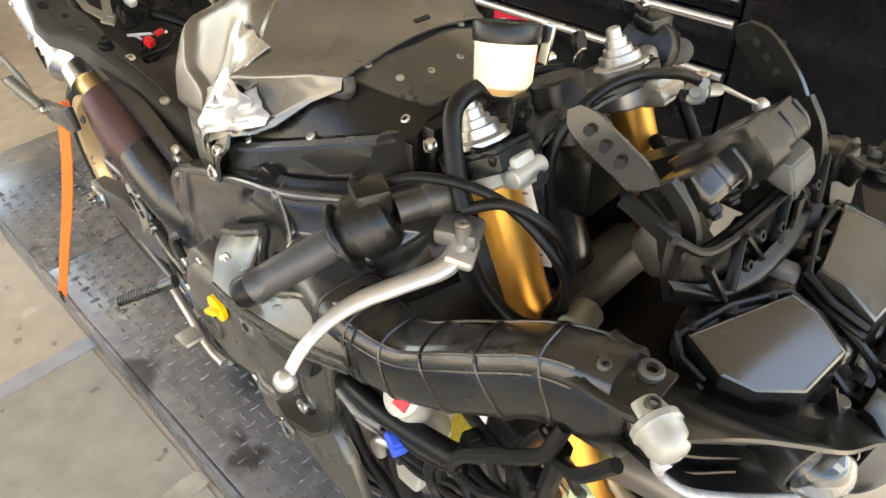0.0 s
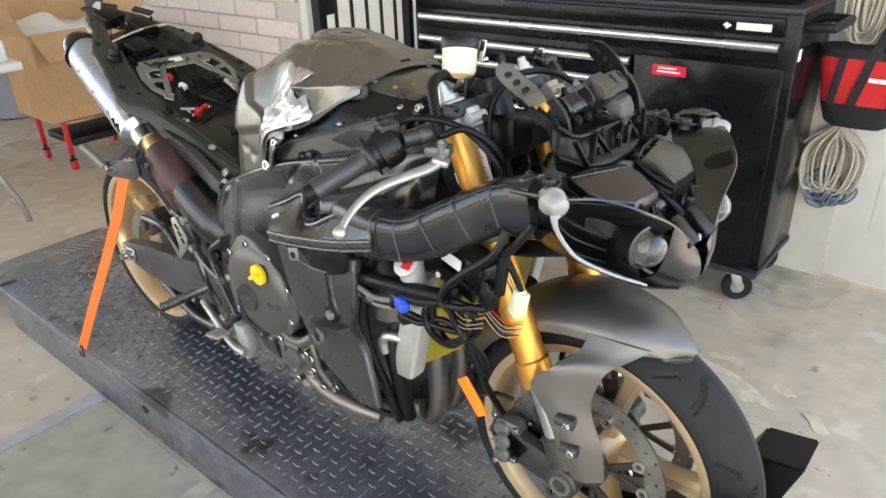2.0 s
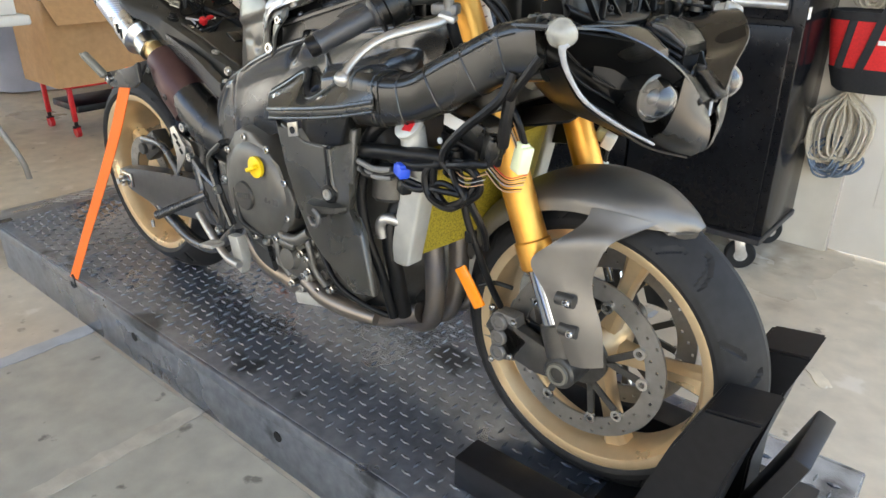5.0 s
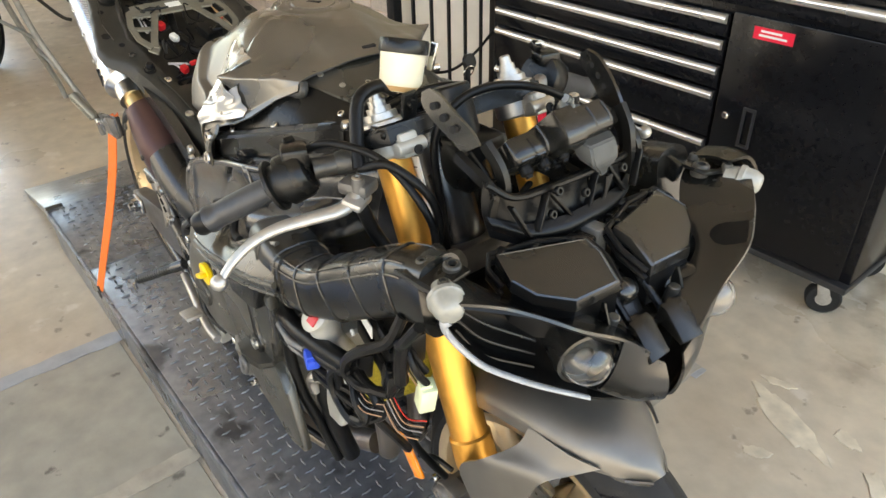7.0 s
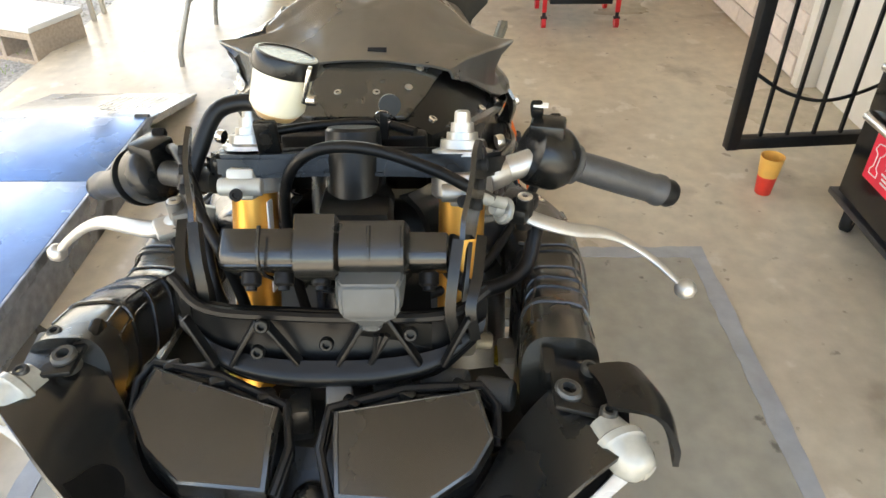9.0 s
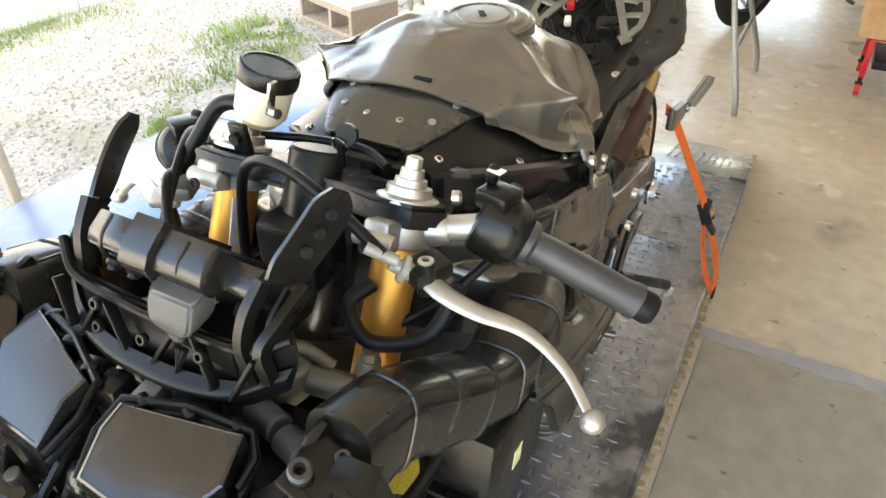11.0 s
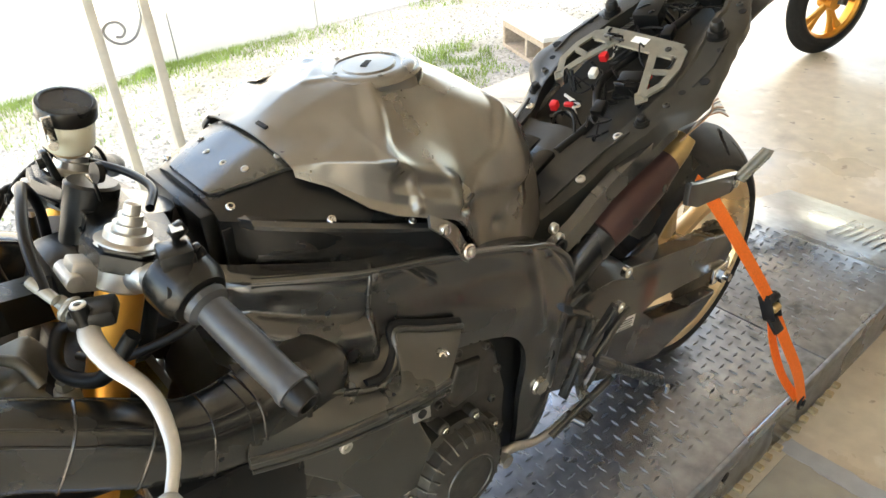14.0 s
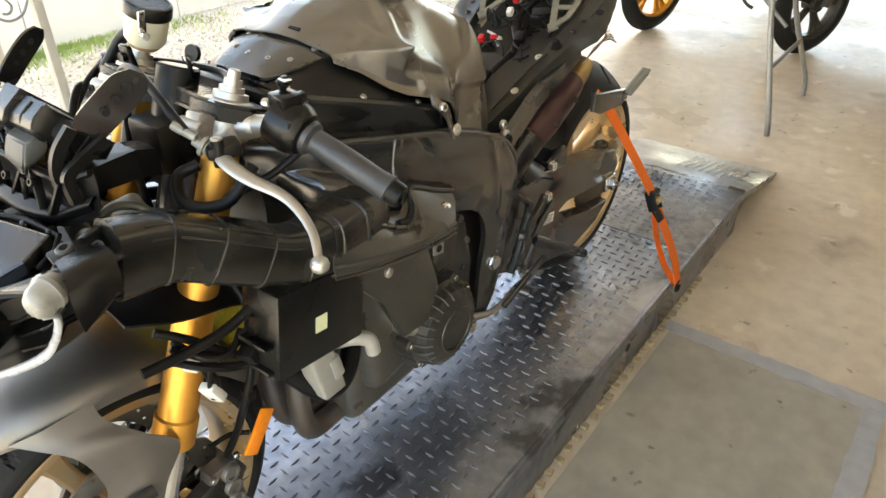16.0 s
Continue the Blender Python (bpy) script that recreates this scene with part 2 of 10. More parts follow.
M["cinder"] = material("tan_cinder_block", (0.42, 0.34, 0.27), 0.9, vary=0.15, scale=60, bump=0.6, bump_scale=150)
M["table_white"] = material("white_table_top", (0.66, 0.65, 0.62), 0.5, vary=0.05, scale=20)
M["leg_grey"] = material("grey_table_leg", (0.28, 0.27, 0.25), 0.4, metal=0.4, vary=0.1, scale=50)
M["cup_red"] = material("red_cup", (0.72, 0.045, 0.03), 0.35, vary=0.08, scale=15)
M["cup_orange"] = material("orange_cup", (0.80, 0.42, 0.10), 0.35, vary=0.1, scale=15)
M["sign_red"] = material("red_sticker", (0.75, 0.02, 0.05), 0.35, vary=0.04, scale=20)
M["handle"] = material("satin_drawer_handle", (0.72, 0.71, 0.69), 0.24, metal=0.9, vary=0.05, scale=90)
M["grass"] = material("grass_blades", (0.25, 0.36, 0.09), 0.7, vary=0.3, scale=4, second=(0.30, 0.33, 0.13), stain=0.5, stain_scale=5)
M["tarp"] = material("grey_tarp", (0.36, 0.38, 0.46), 0.6, vary=0.08, scale=8)
M["brass_knob"] = material("polished_brass", (0.7, 0.5, 0.18), 0.2, metal=1.0, vary=0.05)
M["cab_inner"] = material("tool_chest_edge", (0.03, 0.03, 0.032), 0.35, metal=0.2, vary=0.1)
M["pale_wall"] = material("sunlit_white_wall", (0.66, 0.655, 0.63), 0.7, vary=0.04, scale=6, stain=0.2, stain_scale=1.5, second=(0.58, 0.56, 0.52), bump=0.3, bump_scale=40)
M["gauge"] = material("dusty_black_gauge", (0.009, 0.0088, 0.0078), 0.2, vary=0.2, scale=60, stain=0.4, stain_scale=14, second=(0.024, 0.022, 0.018), bump=0.06, bump_scale=700, ior=1.5)
M["lamp_black"] = material("satin_lamp_black", (0.0095, 0.0092, 0.0082), 0.25, vary=0.15, scale=60, stain=0.4, stain_scale=10, second=(0.018, 0.017, 0.014), rough_vary=0.1, bump=0.03, bump_scale=800, ior=1.62)
M["marker"] = material("yellowed_clear_plastic", (0.25, 0.245, 0.215), 0.22, vary=0.2, scale=50, stain=0.5, stain_scale=30, second=(0.17, 0.16, 0.13), coat=0.4)
M["strip"] = material("milky_light_guide", (0.34, 0.345, 0.35), 0.28, vary=0.15, scale=60, stain=0.4, stain_scale=25, second=(0.24, 0.235, 0.22), coat=0.3)
M["disc"] = material("brushed_disc_steel", (0.27, 0.255, 0.23), 0.40, metal=0.8, vary=0.12, scale=60, stain=0.3, stain_scale=12, second=(0.26, 0.23, 0.19))
M["wire_grey"] = material("grey_wire", (0.22, 0.21, 0.20), 0.5)
# Base colour carries the blue sky that the smooth deck reflects.
M["deck_smooth"] = material("sky_tinted_lift_steel", (0.115, 0.20, 0.36), 0.26, metal=0.45, vary=0.1, scale=20, stain=0.4, stain_scale=3, second=(0.09, 0.15, 0.27))
M["dusty"] = material("dusty_tail_plastic", (0.021, 0.020, 0.0165), 0.42, vary=0.2, scale=50, stain=0.5, stain_scale=7, second=(0.042, 0.039, 0.031), bump=0.08, bump_scale=700)
M["duct"] = material("glossy_duct_plastic", (0.0105, 0.0100, 0.0083), 0.26, vary=0.2, scale=60, stain=0.5, stain_scale=8, second=(0.020, 0.0185, 0.015), rough_vary=0.1, ior=1.62)
M["caliper"] = material("cast_caliper_grey", (0.17, 0.16, 0.145), 0.42, metal=0.5, vary=0.15, scale=60, stain=0.4, stain_scale=14, second=(0.09, 0.08, 0.07), bump=0.1, bump_scale=400)
M["old_fluid"] = material("amber_brake_fluid", (0.50, 0.30, 0.13), 0.35, vary=0.1, scale=40)
M["boot"] = material("grey_rubber_boot", (0.05, 0.052, 0.05), 0.5, vary=0.15, scale=60)


# ---- mesh helpers ----
def finish(name, bm, mat, smooth=40):
    bmesh.ops.recalc_face_normals(bm, faces=bm.faces)
    me = bpy.data.meshes.new(name)
    bm.to_mesh(me)
    bm.free()
    for mm in (mat if isinstance(mat, (list, tuple)) else [mat]):
        me.materials.append(M[mm] if isinstance(mm, str) else mm)
    if smooth:
        me.polygons.foreach_set("use_smooth", [True] * len(me.polygons))
        me.set_sharp_from_angle(angle=radians(smooth))
    return me


def part(name, bm, mat, parent, label="", smooth=40):
    ob = new(name, finish(name, bm, mat, smooth))
    ob.parent = parent
    if parent is not None:
        ob.matrix_parent_inverse = Matrix.Identity(4)
    if label:
        ob["label"] = label
    return ob


def solid(name, bm, mat, label, category="", group="", kind="", smooth=40):
    return tagged(new(name, finish(name, bm, mat, smooth)), label, category, group, kind)


def thing(name, label, category, group="", kind="", m=None):
    ob = new(name)
    ob.empty_display_size = 0.05
    if m is not None:
        ob.matrix_basis = m
    return tagged(ob, label, category, group, kind)


def V(*a):
    return Vector(a)


def bm_new():
    return bmesh.new()


def box(bm, c, s, rot=None, bevel=0.0, seg=2):
    """A box of size s round c, its edges rounded."""
    m = Matrix.Translation(c) @ (rot.to_4x4() if rot else Matrix.Identity(4)) @ Matrix.Diagonal((*s, 1))
    vs = bmesh.ops.create_cube(bm, size=1, matrix=m)["verts"]
    if bevel:
        es = list({e for v in vs for e in v.link_edges})
        bmesh.ops.bevel(bm, geom=es, offset=bevel, segments=seg, affect="EDGES", profile=0.5)
    return bm


def rx(a):
    return Matrix.Rotation(radians(a), 3, "X")


def ry(a):
    return Matrix.Rotation(radians(a), 3, "Y")


def rz(a):
    return Matrix.Rotation(radians(a), 3, "Z")


def bridge(bm, rings, closed=True, caps=True):
    n = len(rings[0])
    for a, b in zip(rings, rings[1:]):
        for i in range(n if closed else n - 1):
            j = (i + 1) % n
            try:
                bm.faces.new((a[i], a[j], b[j], b[i]))
            except ValueError:
                pass
    if caps and closed:
        for r in (rings[0][::-1], rings[-1]):
            try:
                bm.faces.new(r)
            except ValueError:
                pass


def loft(bm, sections, caps=True, closed=True):
    """A skin over rings of equal count, each a list of points."""
    bridge(bm, [[bm.verts.new(p) for p in s] for s in sections], closed, caps)
    return bm


def axes_for(d):
    d = d.normalized()
    up = V(0, 0, 1) if abs(d.z) < 0.9 else V(0, 1, 0)
    a = up.cross(d).normalized()
    return a, d.cross(a)


def ring(c, d, r, n=16, ra=None):
    a, b = axes_for(d)
    return [c + a * (r * math.cos(2 * math.pi * i / n)) + b * ((ra or r) * math.sin(2 * math.pi * i / n)) for i in range(n)]


def cyl(bm, p, q, r, r2=None, n=20, bevel=0.0):
    """A round bar from p to q, its ends eased by bevel."""
    p, q = Vector(p), Vector(q)
    d = q - p
    r2 = r if r2 is None else r2
    if bevel:
        u = d.normalized() * bevel
        loft(bm, [ring(p, d, r - bevel, n), ring(p + u, d, r, n), ring(q - u, d, r2, n), ring(q, d, r2 - bevel, n)])
    else:
        loft(bm, [ring(p, d, r, n), ring(q, d, r2, n)])
    return bm


def smooth_line(pts, steps=6):
    pts = [Vector(p) for p in pts]
    if len(pts) < 3:
        return pts
    ext = [2 * pts[0] - pts[1], *pts, 2 * pts[-1] - pts[-2]]
    out = []
    for i in range(1, len(ext) - 2):
        a, b, c, d = ext[i - 1 : i + 3]
        for k in range(steps):
            t = k / steps
            out.append(0.5 * (2 * b + (c - a) * t + (2 * a - 5 * b + 4 * c - d) * t * t + (3 * b - a - 3 * c + d) * t**3))
    out.append(pts[-1])
    return out


def tube(bm, pts, r, n=10, steps=6, flat=1.0, caps=True):
    """A bent round tube through pts; r is a number or one for each point."""
    line = smooth_line(pts, steps)
    m = len(line)
    if isinstance(r, (list, tuple)):
        rad = [float(np.interp(i / (m - 1) * (len(r) - 1), range(len(r)), r)) for i in range(m)]
    else:
        rad = [r] * m
    tang = [(line[min(i + 1, m - 1)] - line[max(i - 1, 0)]).normalized() for i in range(m)]
    a, _ = axes_for(tang[0])
    rings = []
    for p, t, q in zip(line, tang, rad):
        a = (a - t * a.dot(t)).normalized()
        b = t.cross(a)
        rings.append([p + a * (q * math.cos(2 * math.pi * i / n)) + b * (q * flat * math.sin(2 * math.pi * i / n)) for i in range(n)])
    return loft(bm, rings, caps)


def revolve(bm, profile, c, axis, n=40, closed=False):
    """A body turned round axis through c, of (along, radius) pairs."""
    axis, c = Vector(axis).normalized(), Vector(c)
    prof = list(profile) + ([profile[0]] if closed else [])
    rings = [[bm.verts.new(p) for p in ring(c + axis * h, axis, max(r, 1e-4), n)] for h, r in (prof[:-1] if closed else prof)]
    if closed:
        rings.append(rings[0])
    bridge(bm, rings, caps=not closed)
    return bm


def plate(bm, outline, t, m=None, bevel=0.0, seg=2):
    """A flat plate of thickness t with that outline in its x, z plane (y is its thickness), laid by m."""
    m = m or Matrix.Identity(4)
    front = [bm.verts.new(m @ V(x, -t / 2, z)) for x, z in outline]
    back = [bm.verts.new(m @ V(x, t / 2, z)) for x, z in outline]
    f = [bm.faces.new(front), bm.faces.new(back[::-1])]
    n = len(front)
    for i in range(n):
        bm.faces.new((front[i], back[i], back[(i + 1) % n], front[(i + 1) % n]))
    if bevel:
        es = list({e for q in f for e in q.edges})
        bmesh.ops.bevel(bm, geom=es, offset=bevel, segments=seg, affect="EDGES", profile=0.5)
    return bm


def bolt(bm, p, d, r=0.006, h=0.004):
    """A socket screw head at p that points along d."""
    p, d = Vector(p), Vector(d).normalized()
    revolve(bm, [(0, r), (h * 0.75, r), (h, r * 0.82), (h, r * 0.5), (h * 0.3, r * 0.45), (h * 0.3, 0.0001)], p, d, 12)
    return bm


def ribbon(bm, pts, width, thick, side, steps=6):
    """A flat band through pts, width along side."""
    line = smooth_line(pts, steps)
    rings = []
    for i, p in enumerate(line):
        t = (line[min(i + 1, len(line) - 1)] - line[max(i - 1, 0)]).normalized()
        s = (side - t * side.dot(t)).normalized() if not callable(side) else side(i / (len(line) - 1))
        nrm = t.cross(s).normalized()
        rings.append([p + s * width / 2 + nrm * thick / 2, p - s * width / 2 + nrm * thick / 2, p - s * width / 2 - nrm * thick / 2, p + s * width / 2 - nrm * thick / 2])
    return loft(bm, rings)


def spread(pts, steps):
    """Points along a smooth line through pts."""
    return smooth_line(pts, steps)


def sheet(bm, ctrl, su=4, sv=4, thick=0.0, fn=None):
    """A curved panel through a small net of points, with a thickness inwards; fn may move each point."""
    rows = [spread(r, sv) for r in ctrl]
    cols = [spread([r[j] for r in rows], su) for j in range(len(rows[0]))]
    grid = [[bm.verts.new(fn(p) if fn else p) for p in c] for c in cols]
    faces = []
    for a, b in zip(grid, grid[1:]):
        for i in range(len(a) - 1):
            faces.append(bm.faces.new((a[i], a[i + 1], b[i + 1], b[i])))
    if thick:
        bmesh.ops.recalc_face_normals(bm, faces=faces)
        bmesh.ops.solidify(bm, geom=faces, thickness=thick)
    return bm


def side(pts, s):
    return [(x, y * s, z) for x, y, z in pts]


def profile(bm, outline, y0, y1, bevel=0.004, seg=2):
    """A plate with an outline of (x, z) pairs that reaches from y0 to y1, its rims rounded."""
    m = Matrix.Translation((0, (y0 + y1) / 2, 0))
    return plate(bm, outline, abs(y1 - y0), m, bevel, seg)


def hexnut(bm, p, d, r, h):
    return cyl(bm, p, Vector(p) + Vector(d).normalized() * h, r, n=6)

# ---- setting ----
H = 0.17  # height of the lift deck
WY = 1.80  # inner face of the north wall
bm = bm_new()
box(bm, (-1.0, 0.0, -0.1), (14, 4.1, 0.2))
floor = solid("floor", bm, "concrete", "worn tan concrete garage floor with stains and scuffs", "floor", kind="structure", smooth=0)
bm = bm_new()
box(bm, (0, 0, -0.145), (4000, 4000, 0.2))
solid("ground", bm, "gravel", "pale gravel yard with thin grass beside the slab", "ground", kind="structure", smooth=0)
# north wall in pieces round the doors and the window
bm = bm_new()
for x0, x1, z0, z1 in ((-5.6, -3.30, 0, 2.6), (-3.30, -2.20, 0, 1.20), (-3.30, -2.20, 2.1, 2.6), (-2.20, -1.45, 0, 2.6), (-1.45, -0.62, 2.08, 2.6), (-0.62, 1.39, 0, 2.6), (1.39, 2.30, 2.08, 2.6), (2.30, 2.72, 0, 2.7)):
    box(bm, ((x0 + x1) / 2, WY + 0.10, (z0 + z1) / 2), (x1 - x0, 0.2, z1 - z0))
wall_n = solid("wall_north", bm, "mortar", "cream painted block wall of the garage", "wall", kind="structure", smooth=0)
bm = bm_new()
box(bm, (0.385, WY - 0.006, 1.3), (2.0, 0.012, 2.6), bevel=0.003)
part("plaster", bm, "column", wall_n)
bm = bm_new()
box(bm, (2.51, WY - 0.006, 1.3), (0.42, 0.012, 2.6), bevel=0.003)
part("plaster", bm, "column", wall_n)
bm = bm_new()
box(bm, (-5.68, 1.2, 1.3), (0.16, 1.7, 2.6))
solid("wall_west", bm, "column", "plain cream wall at the far end of the carport", "wall", kind="structure", smooth=0)
# Never in view: its reach and tan tone are set to shade the garage.
bm = bm_new()
box(bm, (-1.95, -0.2, 2.78), (9.3, 4.4, 0.16))
solid("ceiling", bm, "ceiling", "unseen carport ceiling added to shade the garage", "ceiling", kind="structure", smooth=0)
bm = bm_new()
for k in range(20):
    box(bm, (-12.15 + 1.12 * k, -4.15 + 0.004 * (k % 3), 1.0), (1.112, 0.15, 2.3), bevel=0.006)
solid("wall_south", bm, "pale_wall", "sunlit white boundary wall beyond the gravel", "wall", kind="structure", smooth=0)
# doors
bm = bm_new()
box(bm, (1.845, WY + 0.03, 1.045), (0.909, 0.045, 2.07), bevel=0.002)
for x in (1.64, 2.05):
    for z0, z1 in ((0.2, 0.85), (1.0, 1.85)):
        box(bm, (x, WY + 0.009, (z0 + z1) / 2), (0.28, 0.012, z1 - z0), bevel=0.006)
solid("door_1", bm, "door_white", "plain white painted door, slightly soiled", "door", kind="structure")
bm = bm_new()
box(bm, (-1.035, WY + 0.09, 1.03), (0.83, 0.045, 2.05), bevel=0.004)
door2 = solid("door_2", bm, "door_white", "cream panelled door behind the iron gate", "door", kind="structure")
for z in (0.98, 1.10):
    bm = bm_new()
    revolve(bm, [(0, 0.024), (0.008, 0.024), (0.012, 0.012), (0.035, 0.012), (0.045, 0.026), (0.062, 0.024), (0.068, 0.0005)], (-1.35, WY + 0.066, z), (0, -1, 0), 24)
    part("door_knob", bm, "steel", door2)
bm = bm_new()
for x in (-1.47, -0.60):
    box(bm, (x, WY + 0.02, 1.05), (0.06, 0.10, 2.1), bevel=0.004)
box(bm, (-1.035, WY + 0.02, 2.08), (0.81, 0.10, 0.06), bevel=0.004)
solid("trim", bm, "door_white", "cream painted door frame", "trim", kind="structure")
# window with sill
bm = bm_new()
for x in (-3.27, -2.23):
    box(bm, (x, WY + 0.03, 1.65), (0.07, 0.12, 0.9), bevel=0.004)
for z in (1.235, 2.07):
    box(bm, (-2.75, WY + 0.03, z), (1.0, 0.12, 0.07), bevel=0.004)
box(bm, (-2.75, WY + 0.03, 1.65), (0.05, 0.08, 0.78), bevel=0.004)
win = solid("window_1", bm, "door_white", "white framed window in the block wall", "window", kind="structure")
bm = bm_new()
box(bm, (-2.75, WY + 0.05, 1.65), (1.0, 0.006, 0.8))
part("pane", bm, "cab_black", win)
bm = bm_new()
box(bm, (-2.75, WY - 0.02, 1.165), (1.16, 0.10, 0.06), bevel=0.006)
part("window_sill", bm, "block", win)

# ---- motorcycle lifts ----
def tread(bm, x0, x1, y0, y1, z, p=0.031):
    """Raised lozenges, each at a right angle to its neighbours."""
    i = 0
    ny = int((y1 - y0) / p)
    for a in range(int((x1 - x0) / p)):
        for b in range(ny):
            x, y = x0 + (a + 0.5) * p, y0 + (b + 0.5) * p
            if (a + b) % 2:
                dx, dy = 0.0130, 0.0032
            else:
                dx, dy = 0.0032, 0.0130
            c = [(dx, 0), (0, dy), (-dx, 0), (0, -dy)]
            lo = [bm.verts.new((x + u, y + v, z)) for u, v in c]
            hi = [bm.verts.new((x + u * 0.62, y + v * 0.62, z + 0.0030)) for u, v in c]
            bm.faces.new(hi)
            for k in range(4):
                bm.faces.new((lo[k], lo[(k + 1) % 4], hi[(k + 1) % 4], hi[k]))


def build_lift(x0, x1, y0, y1, label, treads=True, seam=0.5):
    lift = thing("motorcycle_lift", label, "motorcycle lift", group="lifts in the garage", m=pose((x0 + x1) / 2, (y0 + y1) / 2, 0))
    cx, cy = (x0 + x1) / 2, (y0 + y1) / 2
    w, l = y1 - y0, x1 - x0
    bm = bm_new()
    xs = -l / 2 + seam
    box(bm, ((xs + l / 2) / 2, 0, H - 0.012), (l / 2 - xs - 0.004, w, 0.024), bevel=0.004)
    box(bm, ((xs - l / 2) / 2, 0, H - 0.012), (xs + l / 2 - 0.004, w, 0.024), bevel=0.004)
    part("deck", bm, "deck" if treads else "deck_smooth", lift, "dark diamond-plate deck" if treads else "smooth steel deck with the sky's blue put into its colour")
    for s in (-1, 1):
        bm = bm_new()
        box(bm, (0, s * (w / 2 - 0.006), H / 2 - 0.006), (l, 0.014, H - 0.014), bevel=0.004)
        box(bm, (0, s * (w / 2 + 0.004), H - 0.018), (l, 0.012, 0.034), bevel=0.004)
        part("side_skirt", bm, "deck", lift, "dark grey steel side skirt")
        # skirt holes shown by black plugs that stand slightly proud
        for x in (-0.35, 0.28, 0.75):
            bm = bm_new()
            cyl(bm, (x, s * (w / 2 - 0.012), H * 0.55), (x, s * (w / 2 + 0.0025), H * 0.55), 0.013, n=18)
            part("skirt_hole", bm, "ink", lift)
    for s in (-1, 1):
        bm = bm_new()
        box(bm, (s * (l / 2 - 0.006), 0, H / 2 - 0.012), (0.012, w - 0.03, H - 0.026), bevel=0.003)
        part("end_plate", bm, "deck", lift)
    if treads:
        bm = bm_new()
        tread(bm, -l / 2 + 0.01, xs - 0.006, -w / 2 + 0.025, w / 2 - 0.025, H)
        tread(bm, xs + 0.006, l / 2 - 0.01, -w / 2 + 0.025, w / 2 - 0.025, H)
        t = part("deck_tread", bm, "tread", lift, smooth=0)
        t["kind"] = "stuff"
    # ramp hinged at the rear
    bm = bm_new()
    L_ = 0.57
    a = math.atan2(H - 0.03, L_)
    c = V(-l / 2 - L_ / 2 + 0.0, 0, (H - 0.02) / 2 + 0.006)
    box(bm, c, (L_, w, 0.014), rot=ry(-math.degrees(a)), bevel=0.003)
    ramp = part("ramp", bm, "ramp", lift, "bare steel ramp down to the floor")
    for s in (-1, 1):
        bm = bm_new()
        box(bm, c + V(0.005, s * (w / 2 - 0.01), -0.012), (L_ * 0.92, 0.014, 0.03), rot=ry(-math.degrees(a)), bevel=0.003)
        part("ramp_side", bm, "ramp", ramp)
    for k in range(9):
        bm = bm_new()
        box(bm, c + V(-0.02, w / 2 - 0.30 + 0.028 * k, 0.0085), (0.26, 0.006, 0.003), rot=ry(-math.degrees(a)), bevel=0.001)
        part("ramp_rib", bm, "ramp", ramp)
    for s in (-1, 1):
        bm = bm_new()
        cyl(bm, (-l / 2, s * (w / 2 - 0.05), H - 0.004), (-l / 2, s * (w / 2 + 0.006), H - 0.004), 0.012, n=14, bevel=0.002)
        part("ramp_hinge", bm, "dark_metal", lift)
    return lift


lift = build_lift(-0.775, 1.80, -0.278, 0.326, "dark steel diamond-plate motorcycle lift, lowered, with its ramp", True)
build_lift(-0.80, 1.20, -1.76, -1.08, "empty steel motorcycle lift with reflected sky painted into its smooth deck", False)
# foam tiles under the near lift, their teeth showing along one side
bm = bm_new()
for k in range(46):
    box(bm, (-0.40 + 0.045 * k, 0.333 + 0.003 * (k % 2), 0.006), (0.022, 0.022, 0.012), rot=rz(6 * (k % 3)), bevel=0.003, seg=1)
box(bm, (0.5, 0.30, 0.005), (2.1, 0.05, 0.010))
solid("foam_edge", bm, "foam", "tan toothed edge of foam floor tiles under the lift", "floor mat")
# wheel chock
chock = thing("wheel_chock", "black steel wheel chock clamping the front tyre", "wheel chock", m=pose(1.60, 0, H))
for s in (-1, 1):
    bm = bm_new()
    sec = []
    for x, z, hx in ((-0.01, 0.0, 0.065), (0.0, 0.12, 0.055), (0.035, 0.26, 0.045), (0.065, 0.34, 0.04)):
        c = V(x, s * 0.105, z)
        sec.append([c + V(-hx, -0.045, 0), c + V(hx, -0.045, 0.012), c + V(hx, 0.045, 0.012), c + V(-hx, 0.045, 0)])
    loft(bm, sec)
    bmesh.ops.bevel(bm, geom=bm.edges[:], offset=0.004, segments=2, affect="EDGES")
    part("cheek", bm, "gate_black", chock, "scuffed black steel chock cheek")
    bm = bm_new()
    box(bm, (-0.17, s * 0.17, 0.035), (0.40, 0.07, 0.066), bevel=0.005)
    part("base_rail", bm, "gate_black", chock)
bm = bm_new()
box(bm, (0.0, 0, 0.012), (0.30, 0.40, 0.024), bevel=0.004)
box(bm, (0.10, 0, 0.14), (0.03, 0.14, 0.26), rot=ry(20), bevel=0.004)
part("base_plate", bm, "gate_black", chock)
